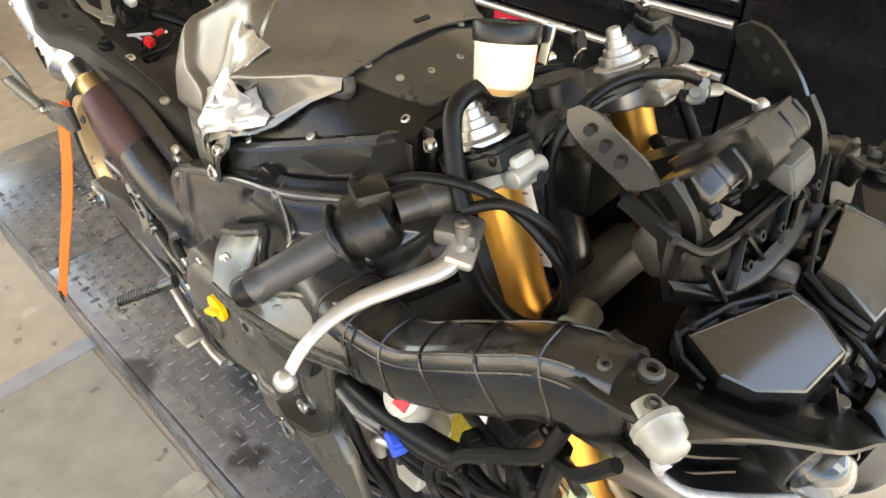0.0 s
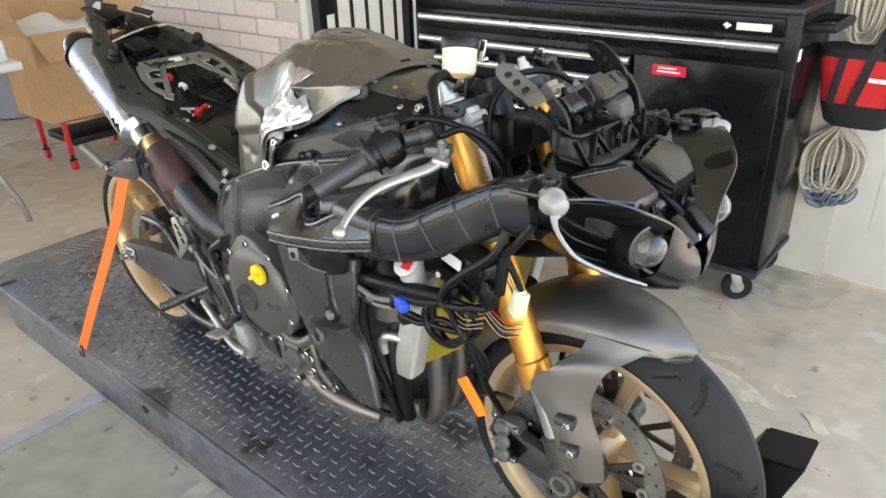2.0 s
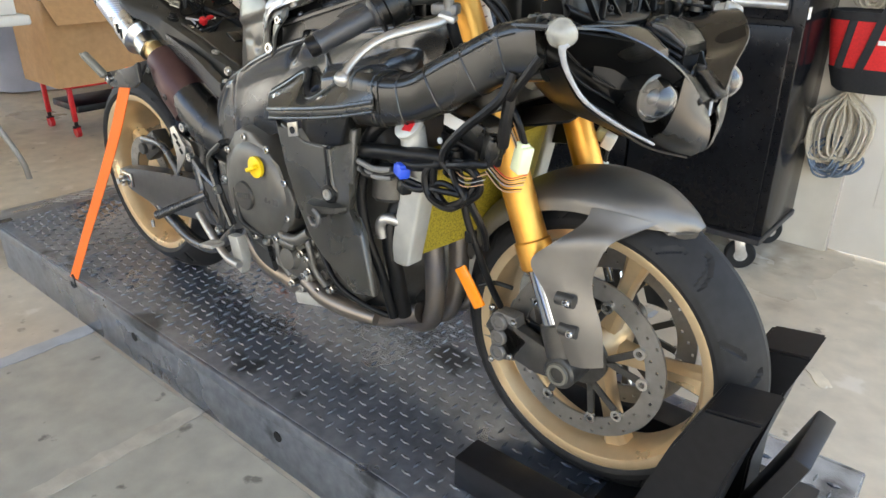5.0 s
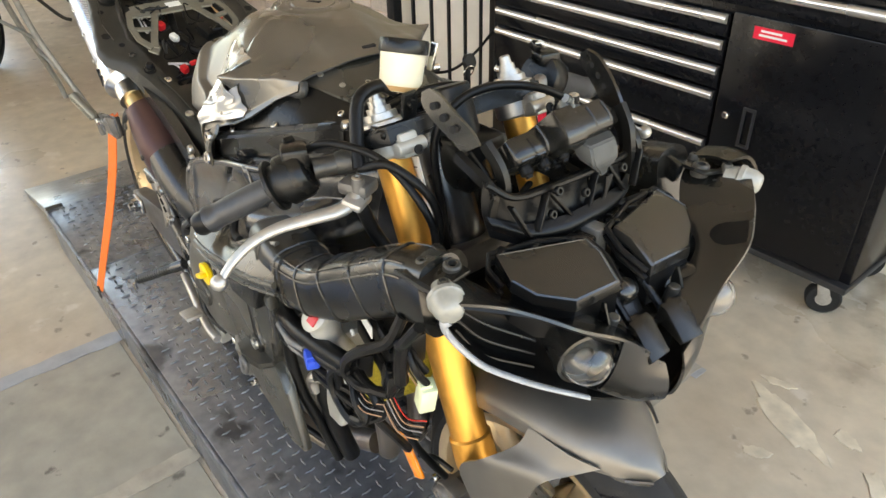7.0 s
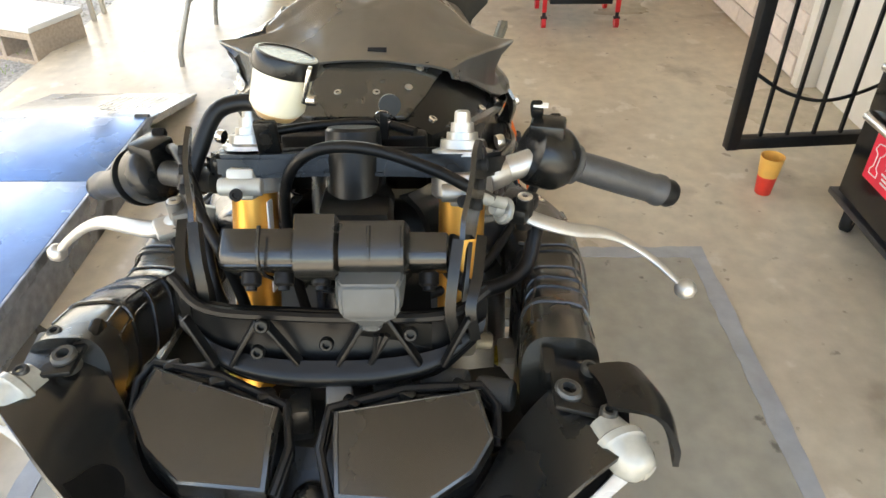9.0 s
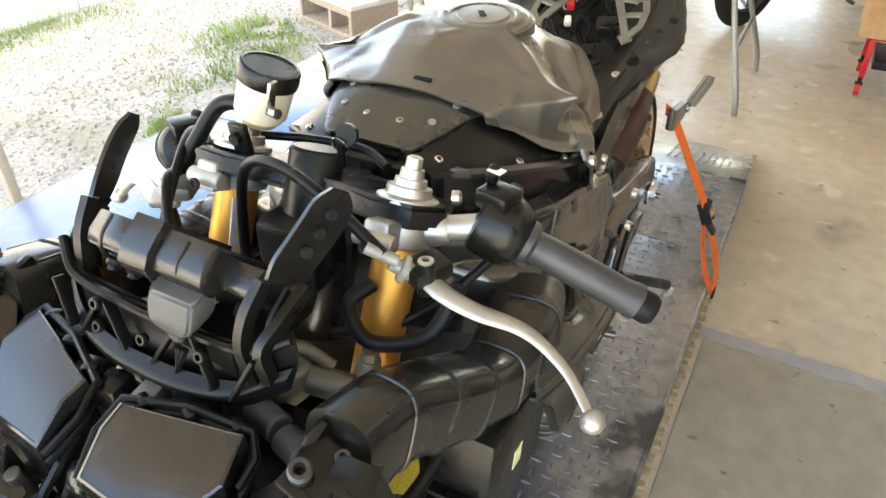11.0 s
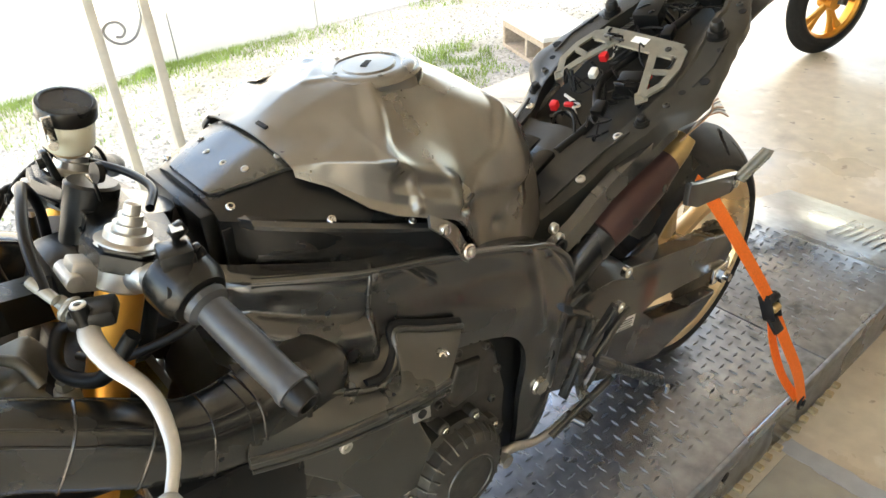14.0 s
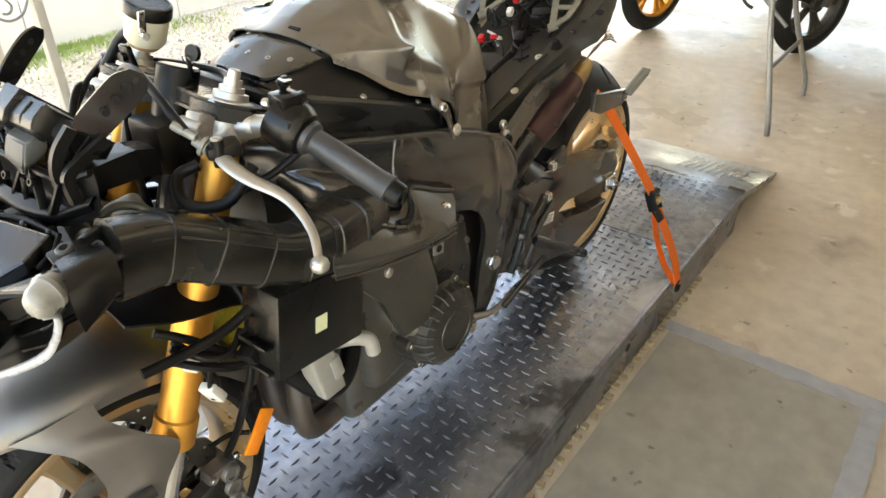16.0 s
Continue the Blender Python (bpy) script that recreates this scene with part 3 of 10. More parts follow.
# tie-down straps
def strap(pts, width, sd, label, ratchet_at=None, loop=None):
    root = thing("ratchet_strap" if ratchet_at else "tie_down_strap", label, "strap", group="tie-down straps", m=pose(*pts[-1]))
    o = Vector(pts[-1])
    bm = bm_new()
    ribbon(bm, [Vector(p) - o for p in pts], width, 0.0022, Vector(sd), 6)
    part("webbing", bm, "orange", root, "orange webbing")
    if loop:
        bm = bm_new()
        ribbon(bm, [Vector(p) - o for p in loop], width * 0.75, 0.0022, Vector(sd), 6)
        part("webbing_tail", bm, "orange", root, "orange webbing")
    bm = bm_new()
    tube(bm, [(0, 0, 0.018), (0.012, 0, 0.004), (0.006, 0, -0.018), (-0.012, 0, -0.024), (-0.018, 0, -0.008)], 0.004, n=8)
    part("hook", bm, "gate_black", root, "black wire hook")
    if ratchet_at:
        c = Vector(ratchet_at) - o
        bm = bm_new()
        for s in (-1, 1):
            box(bm, c + V(s * 0.013, 0, -0.008), (0.003, 0.026, 0.056), rot=rx(24), bevel=0.003)
        cyl(bm, c + V(-0.018, 0.0, 0.010), c + V(0.018, 0.0, 0.010), 0.009, n=16)
        box(bm, c + V(0, 0.018, -0.044), (0.030, 0.010, 0.040), rot=rx(40), bevel=0.004)
        part("ratchet", bm, "gate_black", root, "black steel ratchet")
        bm = bm_new()
        cyl(bm, c + V(-0.012, 0.010, -0.008), c + V(0.012, 0.010, -0.008), 0.009, n=18, bevel=0.002)
        part("ratchet_spool", bm, "brass", root)
    return root


strap([(0.232, -0.183, 0.806), (0.222, -0.197, 0.788), (0.140, -0.208, 0.655), (0.049, -0.224, 0.515), (-0.062, -0.254, 0.335), (-0.160, -0.286, 0.160)], 0.036, (1, 0.1, 0.1), "flat orange tie-down strap hooked to the lift edge")
strap([(0.235, 0.180, 0.802), (0.212, 0.198, 0.772), (0.135, 0.240, 0.645), (0.062, 0.287, 0.508), (0.022, 0.316, 0.41), (-0.048, 0.341, 0.28), (-0.106, 0.350, 0.158)], 0.027, (1, -0.2, 0.1),
           "orange ratchet strap hooked to the lift edge", (0.061, 0.290, 0.503), [(0.052, 0.288, 0.49), (0.024, 0.298, 0.39), (-0.028, 0.318, 0.27), (-0.088, 0.342, 0.175)])

# ---- floor: pale scabs where the coating has peeled ----
M["scab"] = material("peeled_floor_coating", (0.64, 0.565, 0.43), 0.5, vary=0.2, scale=20, stain=0.6, stain_scale=9, second=(0.50, 0.42, 0.31), bump=0.3, bump_scale=60)
rs_ = random.Random(5)
for cx, cy, lx, ly, turn in ((1.36, 0.94, 0.125, 0.036, -28), (1.36, 0.785, 0.032, 0.018, 30), (1.49, 0.99, 0.035, 0.020, -20), (1.27, 1.05, 0.040, 0.014, 15), (1.60, 0.90, 0.050, 0.018, -50)):
    bm = bm_new()
    n = 26
    rim = []
    for k in range(n):
        a = 2 * math.pi * k / n
        f = 1 + 0.55 * noise.noise(V(math.cos(a) * 1.6 + cx * 9, math.sin(a) * 1.6, cy * 7)) + rs_.uniform(-0.10, 0.10)
        rim.append(V(cx, cy, 0.0) + rz(turn) @ V(math.cos(a) * lx * f, math.sin(a) * ly * f, 0.0028))
    top = [bm.verts.new(p) for p in rim]
    low = [bm.verts.new(V(cx, cy, 0.0) + (p - V(cx, cy, 0.0)) * 1.05 + V(0, 0, -0.0022)) for p in rim]
    bm.faces.new(top)
    for k in range(n):
        bm.faces.new((top[k], low[k], low[(k + 1) % n], top[(k + 1) % n]))
    part("peeled_patch", bm, "scab", floor, "pale patch where the floor coating has peeled", smooth=0)

# ---- floor mats and tape ----
def mat(x0, x1, y0, y1, name, label):
    bm = bm_new()
    box(bm, ((x0 + x1) / 2, (y0 + y1) / 2, 0.0025), (x1 - x0, y1 - y0, 0.005), bevel=0.001, seg=1)
    solid(name, bm, "mat_grey", label, "floor mat", group="grey floor mats")


mat(-0.10, 1.06, 0.36, 0.90, "floor_mat", "grey floor mat taped down beside the lift")
mat(-0.12, 0.455, -0.83, -0.29, "floor_mat", "grey floor mat taped down beside the lift")
mat(0.475, 1.10, -0.83, -0.29, "floor_mat", "grey floor mat taped down beside the lift")
rt = random.Random(7)


def tape(a, b, w, mt, label):
    a, b = V(*a, 0.0062), V(*b, 0.0062)
    d = (b - a).normalized()
    nrm = V(-d.y, d.x, 0)
    bm = bm_new()
    n = 24
    rings = []
    for k in range(n + 1):
        c = a.lerp(b, k / n)
        w0, w1 = w / 2 + rt.uniform(-0.004, 0.004), w / 2 + rt.uniform(-0.004, 0.004)
        z = V(0, 0, rt.uniform(0, 0.0022))
        rings.append([c + nrm * w0 + z, c - nrm * w1 + z, c - nrm * w1 - V(0, 0, 0.001), c + nrm * w0 - V(0, 0, 0.001)])
    loft(bm, rings)
    solid("floor_tape", bm, mt, label, "tape", group="floor tape", smooth=0)


GT, DT = "strip of grey tape along a floor mat", "scuffed dirty tape strip on the floor"
tape((-0.11, 0.34), (-0.11, 0.94), 0.055, "tape_grey", GT)
tape((-0.13, 0.915), (1.12, 0.915), 0.055, "tape_grey", GT)
tape((1.08, 0.34), (1.08, 0.94), 0.05, "tape_dirty", DT)
tape((-0.13, -0.28), (-0.13, -0.87), 0.055, "tape_grey", GT)
tape((-0.30, -0.855), (1.12, -0.855), 0.055, "tape_grey", GT)
tape((0.465, -0.28), (0.465, -0.86), 0.05, "tape_dirty", DT)
tape((1.11, -0.28), (1.11, -0.88), 0.05, "tape_dirty", DT)

# ---- motorcycle: wheels, fork, brakes ----
bike = thing("motorcycle", "stripped black sport motorcycle with gold fork strapped on the lift", "motorcycle")
FA, RA = V(1.388, 0, 0.452), V(0.0, 0, 0.473)  # axles
FR, RR = 0.284, 0.303  # tyre radii


def tyre(bm, c, R, w, rim, n=480):
    """A worn sport tyre with long slanted grooves pressed into its tread."""
    half = [(0.42, -0.3), (0.455, -0.08), (0.485, 0.10), (0.46, 0.26), (0.40, 0.43), (0.32, 0.60), (0.22, 0.77), (0.12, 0.91), (0.04, 0.99)]
    knots = [(-a, b) for a, b in half] + [(a, b) for a, b in half[::-1]]
    prof = []
    for p, q in zip(knots, knots[1:]):
        prof += [(p[0] + (q[0] - p[0]) * k / 4, p[1] + (q[1] - p[1]) * k / 4) for k in range(4)]
    prof.append(knots[-1])
    h = R - rim
    rings = []
    for i in range(n):
        t = 2 * math.pi * i / n
        r = []
        for a, b in prof:
            rad = rim + h * max(b, 0.0) if b >= 0 else rim + h * b * 0.4
            e = abs(a)
            ph = (i + 90 * e - 110 * e * e + (26 if a < 0 else 0)) % 53
            if ph < 3.2 and 0.13 < e < 0.42:
                rad -= 0.005
            ph = (i - 60 * e + (26 if a < 0 else 0) + 20) % 53
            if ph < 2.8 and 0.28 < e < 0.45:
                rad -= 0.004
            r.append(bm.verts.new(c + V(math.cos(t) * rad, a * w, math.sin(t) * rad)))
        rings.append(r)
    for i in range(n):
        p, q = rings[i], rings[(i + 1) % n]
        for k in range(len(prof) - 1):
            bm.faces.new((p[k], p[k + 1], q[k + 1], q[k]))
    return bm


def rim_body(bm, c, rim, w, n=72):
    prof = [(-w / 2 + 0.002, rim + 0.004), (-w / 2, rim + 0.001), (-w / 2 - 0.001, rim - 0.006), (-w / 2 + 0.003, rim - 0.018), (-w / 2 + 0.018, rim - 0.026), (-w / 4, rim - 0.030), (w / 4, rim - 0.030),
            (w / 2 - 0.018, rim - 0.026), (w / 2 - 0.003, rim - 0.018), (w / 2 + 0.001, rim - 0.006), (w / 2, rim + 0.001), (w / 2 - 0.002, rim + 0.004), (w / 4, rim - 0.014), (-w / 4, rim - 0.014)]
    return revolve(bm, prof, c, (0, 1, 0), n, closed=True)


def spoke(bm, c, ang, rim, w, off):
    """One spoke that widens to the rim, with a pair of ribs."""
    a0, a1 = ang, ang + off
    d0, d1 = V(math.cos(a0), 0, math.sin(a0)), V(math.cos(a1), 0, math.sin(a1))
    p, q = c + d0 * 0.035, c + d1 * (rim - 0.018)
    t = (q - p).normalized()
    nrm = t.cross(V(0, 1, 0))
    sec = []
    for k in range(7):
        u = k / 6
        m = p.lerp(q, u)
        hw, ht = w * (0.5 - 0.10 * math.sin(u * math.pi)), 0.019 - 0.006 * math.sin(u * math.pi) + 0.006 * max(0, u - 0.6) * 2.5
        sec.append([m + V(0, hw, 0) + nrm * ht * 0.6, m + V(0, hw * 0.6, 0) + nrm * ht, m - V(0, hw * 0.6, 0) + nrm * ht, m - V(0, hw, 0) + nrm * ht * 0.6,
                    m - V(0, hw, 0) - nrm * ht * 0.6, m - V(0, hw * 0.6, 0) - nrm * ht, m + V(0, hw * 0.6, 0) - nrm * ht, m + V(0, hw, 0) - nrm * ht * 0.6])
    loft(bm, sec)
    return bm


def disc(bm, c, r0, r1, t, n=168, holes=True):
    """A brake disc with drilled holes through its band."""
    rr = [r0 + (r1 - r0) * k / 8 for k in range(9)]
    grid = [[c + V(math.cos(2 * math.pi * i / n) * r, 0, math.sin(2 * math.pi * i / n) * r) for r in rr] for i in range(n)]
    vs = [[bm.verts.new(p) for p in g] for g in grid]
    fs = []
    for i in range(n):
        for k in range(8):
            if holes and k in (2, 4, 6) and (i + k * 2) % 12 == 0:
                continue
            fs.append(bm.faces.new((vs[i][k], vs[i][k + 1], vs[(i + 1) % n][k + 1], vs[(i + 1) % n][k])))
    bmesh.ops.recalc_face_normals(bm, faces=fs)
    bmesh.ops.solidify(bm, geom=fs, thickness=t)
    return bm


def build_wheel(name, c, R, w, rim, turn, hub_w):
    bm = bm_new()
    rim_body(bm, c, rim, w * 0.90)
    revolve(bm, [(-hub_w, 0.022), (-hub_w, 0.04), (-0.03, 0.046), (0.03, 0.046), (hub_w, 0.04), (hub_w, 0.022)], c, (0, 1, 0), 28)
    wheel = part(name, bm, "gold_rim", bike, "champagne gold five-spoke alloy wheel")
    for k in range(5):
        part("spoke", spoke(bm_new(), c, turn + k * 2 * math.pi / 5, rim, 0.046, 0.10), "gold_rim", wheel)
    part("tyre", tyre(bm_new(), c, R, w, rim), "rubber", wheel, "black treaded sport tyre, lightly worn", smooth=20)
    return wheel


fw = build_wheel("front_wheel", FA, FR, 0.115, 0.222, -0.10, 0.055)
for s in (-1, 1):
    c = FA + V(0, 0.062 * s, 0)
    d = part("brake_disc", disc(bm_new(), c, 0.116, 0.15, 0.0045), "disc", fw, "drilled steel brake disc")
    for k in range(5):
        a = 0.2 + k * 2 * math.pi / 5
        for o in (-0.24, 0.24):
            bm = bm_new()
            p, q = c + V(math.cos(a), 0, math.sin(a)) * 0.045, c + V(math.cos(a + o), 0, math.sin(a + o)) * 0.113
            ribbon(bm, [p, p.lerp(q, 0.5), q], 0.011, 0.005, (q - p).cross(V(0, 1, 0)).normalized(), 2)
            part("carrier_arm", bm, "dark_metal", d)
    bm = bm_new()
    cyl(bm, c - V(0, 0.004, 0), c + V(0, 0.004, 0), 0.05, n=28)
    part("disc_carrier", bm, "dark_metal", d)
    for k in range(10):
        a = 0.2 + (k // 2) * 2 * math.pi / 5 + (-0.24 if k % 2 else 0.24)
        p = c + V(math.cos(a), 0, math.sin(a)) * 0.114
        bm = bm_new()
        revolve(bm, [(-0.001, 0.005), (-0.001, 0.010), (0.005, 0.010), (0.005, 0.0055)], p + V(0, 0.002 * s, 0), (0, s, 0), 16, closed=True)
        part("rotor_button", bm, "steel", fw)
rw = build_wheel("rear_wheel", RA, RR, 0.185, 0.224, 0.2, 0.06)
part("brake_disc", disc(bm_new(), RA + V(0, -0.075, 0), 0.07, 0.105, 0.005), "disc", rw, "drilled steel rear brake disc")
bm = bm_new()
n = 44
pts = []
for i in range(n * 2):
    a, r = math.pi * i / n, (0.102 if i % 2 else 0.094)
    pts.append((RA.x + math.cos(a) * r, RA.z + math.sin(a) * r))
profile(bm, pts, 0.088, 0.094, 0)
part("sprocket", bm, "chain", rw, "brown-tinged steel rear sprocket")

FK = V(0.196, 0, -0.452).normalized()  # down along the fork


def fork_at(z, s=1, y=0.103):
    """A place on fork leg s at height z; the fork leans a little to the left at the top."""
    u = (z - 1.06) / FK.z
    k = max(0.0, min(1.0, (z - 0.5) / 0.5))
    return V(1.124 + (0.010 + 0.006 * s) * k, y * s + 0.0135 * k, 1.06 - 0.011 * k) + FK * u


for s in (-1, 1):
    bm = bm_new()
    p = fork_at(1.03, s)
    cyl(bm, p, fork_at(0.86, s), 0.0225, n=28)
    cyl(bm, fork_at(0.862, s), fork_at(0.655, s), 0.0262, n=28, bevel=0.002)
    cyl(bm, fork_at(0.657, s), fork_at(0.612, s), 0.0295, n=28, bevel=0.003)
    tubep = part("fork_tube", bm, "gold_fork", bike, "gold anodised upside-down fork tube")
    bm = bm_new()
    cyl(bm, fork_at(0.614, s), fork_at(0.50, s), 0.0205, n=24)
    part("fork_stanchion", bm, "chrome", bike, "polished steel fork stanchion")
    bm = bm_new()
    cyl(bm, fork_at(0.525, s), fork_at(0.47, s), 0.026, 0.03, n=24, bevel=0.003)
    a = FA + V(0, 0.103 * s, 0)
    cyl(bm, a - V(0, 0.032, 0), a + V(0, 0.030, 0), 0.028, n=24, bevel=0.004)
    profile(bm, [(1.36, 0.47), (1.30, 0.485), (1.235, 0.50), (1.222, 0.47), (1.25, 0.43), (1.33, 0.415), (1.37, 0.42)], s * 0.09, s * 0.112, 0.004)
    part("axle_clamp", bm, "dark_metal", bike, "dark grey cast axle clamp with caliper mount")
    bm = bm_new()
    revolve(bm, [(0, 0.0195), (0.006, 0.0185), (0.006, 0.0135), (-0.004, 0.0125), (-0.004, 0.0005)], FA + V(0, s * 0.134, 0), (0, s, 0), 24)
    part("axle_nut", bm, "sand_metal", bike)
    # caliper
    bm = bm_new()
    cal_side = []
    for z, a0, a1 in ((0.428, 100, 280), (0.458, 130, 230), (0.488, 80, 250)):
        for k in range(6):
            a = radians(-(a0 + (a1 - a0) * k / 5))
            cal_side.append((1.254 + 0.0205 * math.cos(a), z + 0.0195 * math.sin(a) * (1 if z != 0.458 else 0.8)))
    cal_side = [(1.285, 0.420)] + sorted(cal_side, key=lambda p: p[1]) + [(1.285, 0.505), (1.296, 0.462)]
    profile(bm, cal_side, s * 0.084, s * 0.112, 0.004, 2)
    profile(bm, cal_side, s * 0.03, s * 0.056, 0.004, 2)
    box(bm, (1.238, s * 0.070, 0.460), (0.012, 0.05, 0.05), bevel=0.003)
    cal = part("brake_caliper", bm, "caliper", bike, "dark grey six-bore front brake caliper")
    for z in (0.428, 0.458, 0.488):
        bm = bm_new()
        revolve(bm, [(-0.004, 0.0165), (0.006, 0.0155), (0.008, 0.0135), (0.008, 0.0095), (0.005, 0.0085), (0.005, 0.0005)], (1.254, s * 0.112, z), (0, s, 0), 22)
        part("piston_cap", bm, "caliper", cal)
    for x, z in ((1.240, 0.408), (1.279, 0.428), (1.283, 0.497), (1.238, 0.512)):
        part("bolt", bolt(bm_new(), (x, s * 0.112, z), (0, s, 0), 0.006, 0.006), "steel", cal)
    # amber reflector and its stay
    bm = bm_new()
    box(bm, (1.203, s * 0.133, 0.546), (0.026, 0.007, 0.078), rot=ry(-36), bevel=0.003)
    part("reflector", bm, "amber", bike, "orange amber side reflector")
    bm = bm_new()
    tube(bm, [(1.215, s * 0.125, 0.55), (1.24, s * 0.115, 0.56), (1.275, s * 0.11, 0.56)], 0.004)
    part("reflector_stay", bm, "black_plastic", bike)
    # brake hose down the fork
    bm = bm_new()
    tube(bm, [(1.205, s * 0.09, 0.86), (1.20, s * 0.16, 0.80), (1.215, s * 0.165, 0.70), (1.235, s * 0.15, 0.62), (1.24, s * 0.125, 0.56), (1.245, s * 0.10, 0.51)], 0.006)
    box(bm, (1.222, s * 0.158, 0.655), (0.016, 0.016, 0.02), bevel=0.003)
    part("brake_hose", bm, "hose", bike, "black rubber front brake hose")

# front mudguard: a crown over the tyre and a leg down each side of it
def around(a, r, y):
    return (FA.x + math.cos(radians(a)) * r, y, FA.z + math.sin(radians(a)) * r)


bm = bm_new()
net = []
for a, w, r in ((60, 0.012, 0.294), (66, 0.042, 0.299), (78, 0.072, 0.304), (95, 0.087, 0.306), (112, 0.089, 0.305), (130, 0.084, 0.301), (148, 0.072, 0.298), (158, 0.055, 0.297)):
    net.append([around(a, r - 0.044 * min(1, w / 0.075), -w), around(a, r - 0.022, -w * 0.94), around(a, r - 0.004, -w * 0.62), around(a, r + 0.003, 0),
                around(a, r - 0.004, w * 0.62), around(a, r - 0.022, w * 0.94), around(a, r - 0.044 * min(1, w / 0.075), w)])
sheet(bm, net, 5, 4, 0.003)
fender = part("front_mudguard", bm, "fender", bike, "satin grey front mudguard over the tyre")
for s in (-1, 1):
    bm = bm_new()
    sheet(bm, [side([(1.486, 0.056, 0.716), (1.455, 0.073, 0.724), (1.420, 0.079, 0.727), (1.392, 0.081, 0.727)], s),
               side([(1.464, 0.080, 0.703), (1.438, 0.090, 0.705), (1.412, 0.095, 0.705), (1.388, 0.098, 0.704)], s),
               side([(1.440, 0.104, 0.686), (1.416, 0.113, 0.686), (1.388, 0.121, 0.683), (1.357, 0.129, 0.673)], s),
               side([(1.427, 0.113, 0.652), (1.400, 0.123, 0.650), (1.366, 0.133, 0.645), (1.326, 0.139, 0.636)], s),
               side([(1.424, 0.116, 0.61), (1.404, 0.126, 0.606), (1.384, 0.137, 0.60), (1.358, 0.142, 0.592)], s),
               side([(1.448, 0.118, 0.55), (1.425, 0.131, 0.545), (1.406, 0.139, 0.54), (1.384, 0.142, 0.535)], s),
               side([(1.458, 0.119, 0.487), (1.44, 0.129, 0.483), (1.428, 0.134, 0.481), (1.410, 0.136, 0.479)], s)], 5, 4, 0.0035)
    leg = part("mudguard_leg", bm, "fender", fender, "satin grey side leg of the mudguard")
    for x, z in ((1.394, 0.592), (1.404, 0.542)):
        bm = bm_new()
        tube(bm, [(x - 0.016, s * 0.1395, z), (x + 0.014, s * 0.1385, z)], 0.0105, n=14)
        part("bolt_recess", bm, "dark_metal", leg)
        part("bolt", bolt(bm_new(), (x + 0.006, s * 0.1475, z), (0, s, 0), 0.0065, 0.005), "steel", leg)

# ---- motorcycle: tank, airbox, frame ----
TANK = [  # station x, then half widths and heights from the spine to the lower rim
    (0.955, [(0, 1.070), (0.050, 1.069), (0.085, 1.064), (0.105, 1.058), (0.108, 1.054), (0.109, 1.050), (0.110, 1.046)]),
    (0.925, [(0, 1.086), (0.050, 1.083), (0.095, 1.068), (0.122, 1.058), (0.126, 1.045), (0.128, 1.036), (0.131, 1.030)]),
    (0.895, [(0, 1.099), (0.050, 1.093), (0.108, 1.070), (0.154, 1.059), (0.152, 1.036), (0.151, 1.014), (0.159, 1.003)]),
    (0.871, [(0, 1.105), (0.050, 1.099), (0.113, 1.080), (0.178, 1.058), (0.166, 1.026), (0.164, 1.002), (0.174, 0.990)]),
    (0.840, [(0, 1.109), (0.058, 1.107), (0.110, 1.084), (0.163, 1.043), (0.170, 1.016), (0.177, 0.994), (0.186, 0.980)]),
    (0.790, [(0, 1.111), (0.066, 1.109), (0.104, 1.088), (0.140, 1.036), (0.172, 1.004), (0.192, 0.978), (0.194, 0.958)]),
    (0.740, [(0, 1.107), (0.064, 1.103), (0.098, 1.076), (0.128, 1.018), (0.158, 0.970), (0.168, 0.925), (0.172, 0.880)]),
    (0.690, [(0, 1.090), (0.050, 1.083), (0.104, 1.056), (0.137, 1.006), (0.153, 0.945), (0.157, 0.895), (0.158, 0.840)]),
    (0.640, [(0, 1.062), (0.050, 1.056), (0.108, 1.034), (0.136, 0.982), (0.147, 0.925), (0.149, 0.875), (0.149, 0.820)]),
    (0.585, [(0, 1.014), (0.045, 1.008), (0.092, 0.987), (0.112, 0.938), (0.116, 0.890), (0.120, 0.850), (0.122, 0.812)]),
    (0.548, [(0, 0.957), (0.040, 0.948), (0.072, 0.927), (0.090, 0.897), (0.096, 0.867), (0.099, 0.837), (0.101, 0.812)]),
]


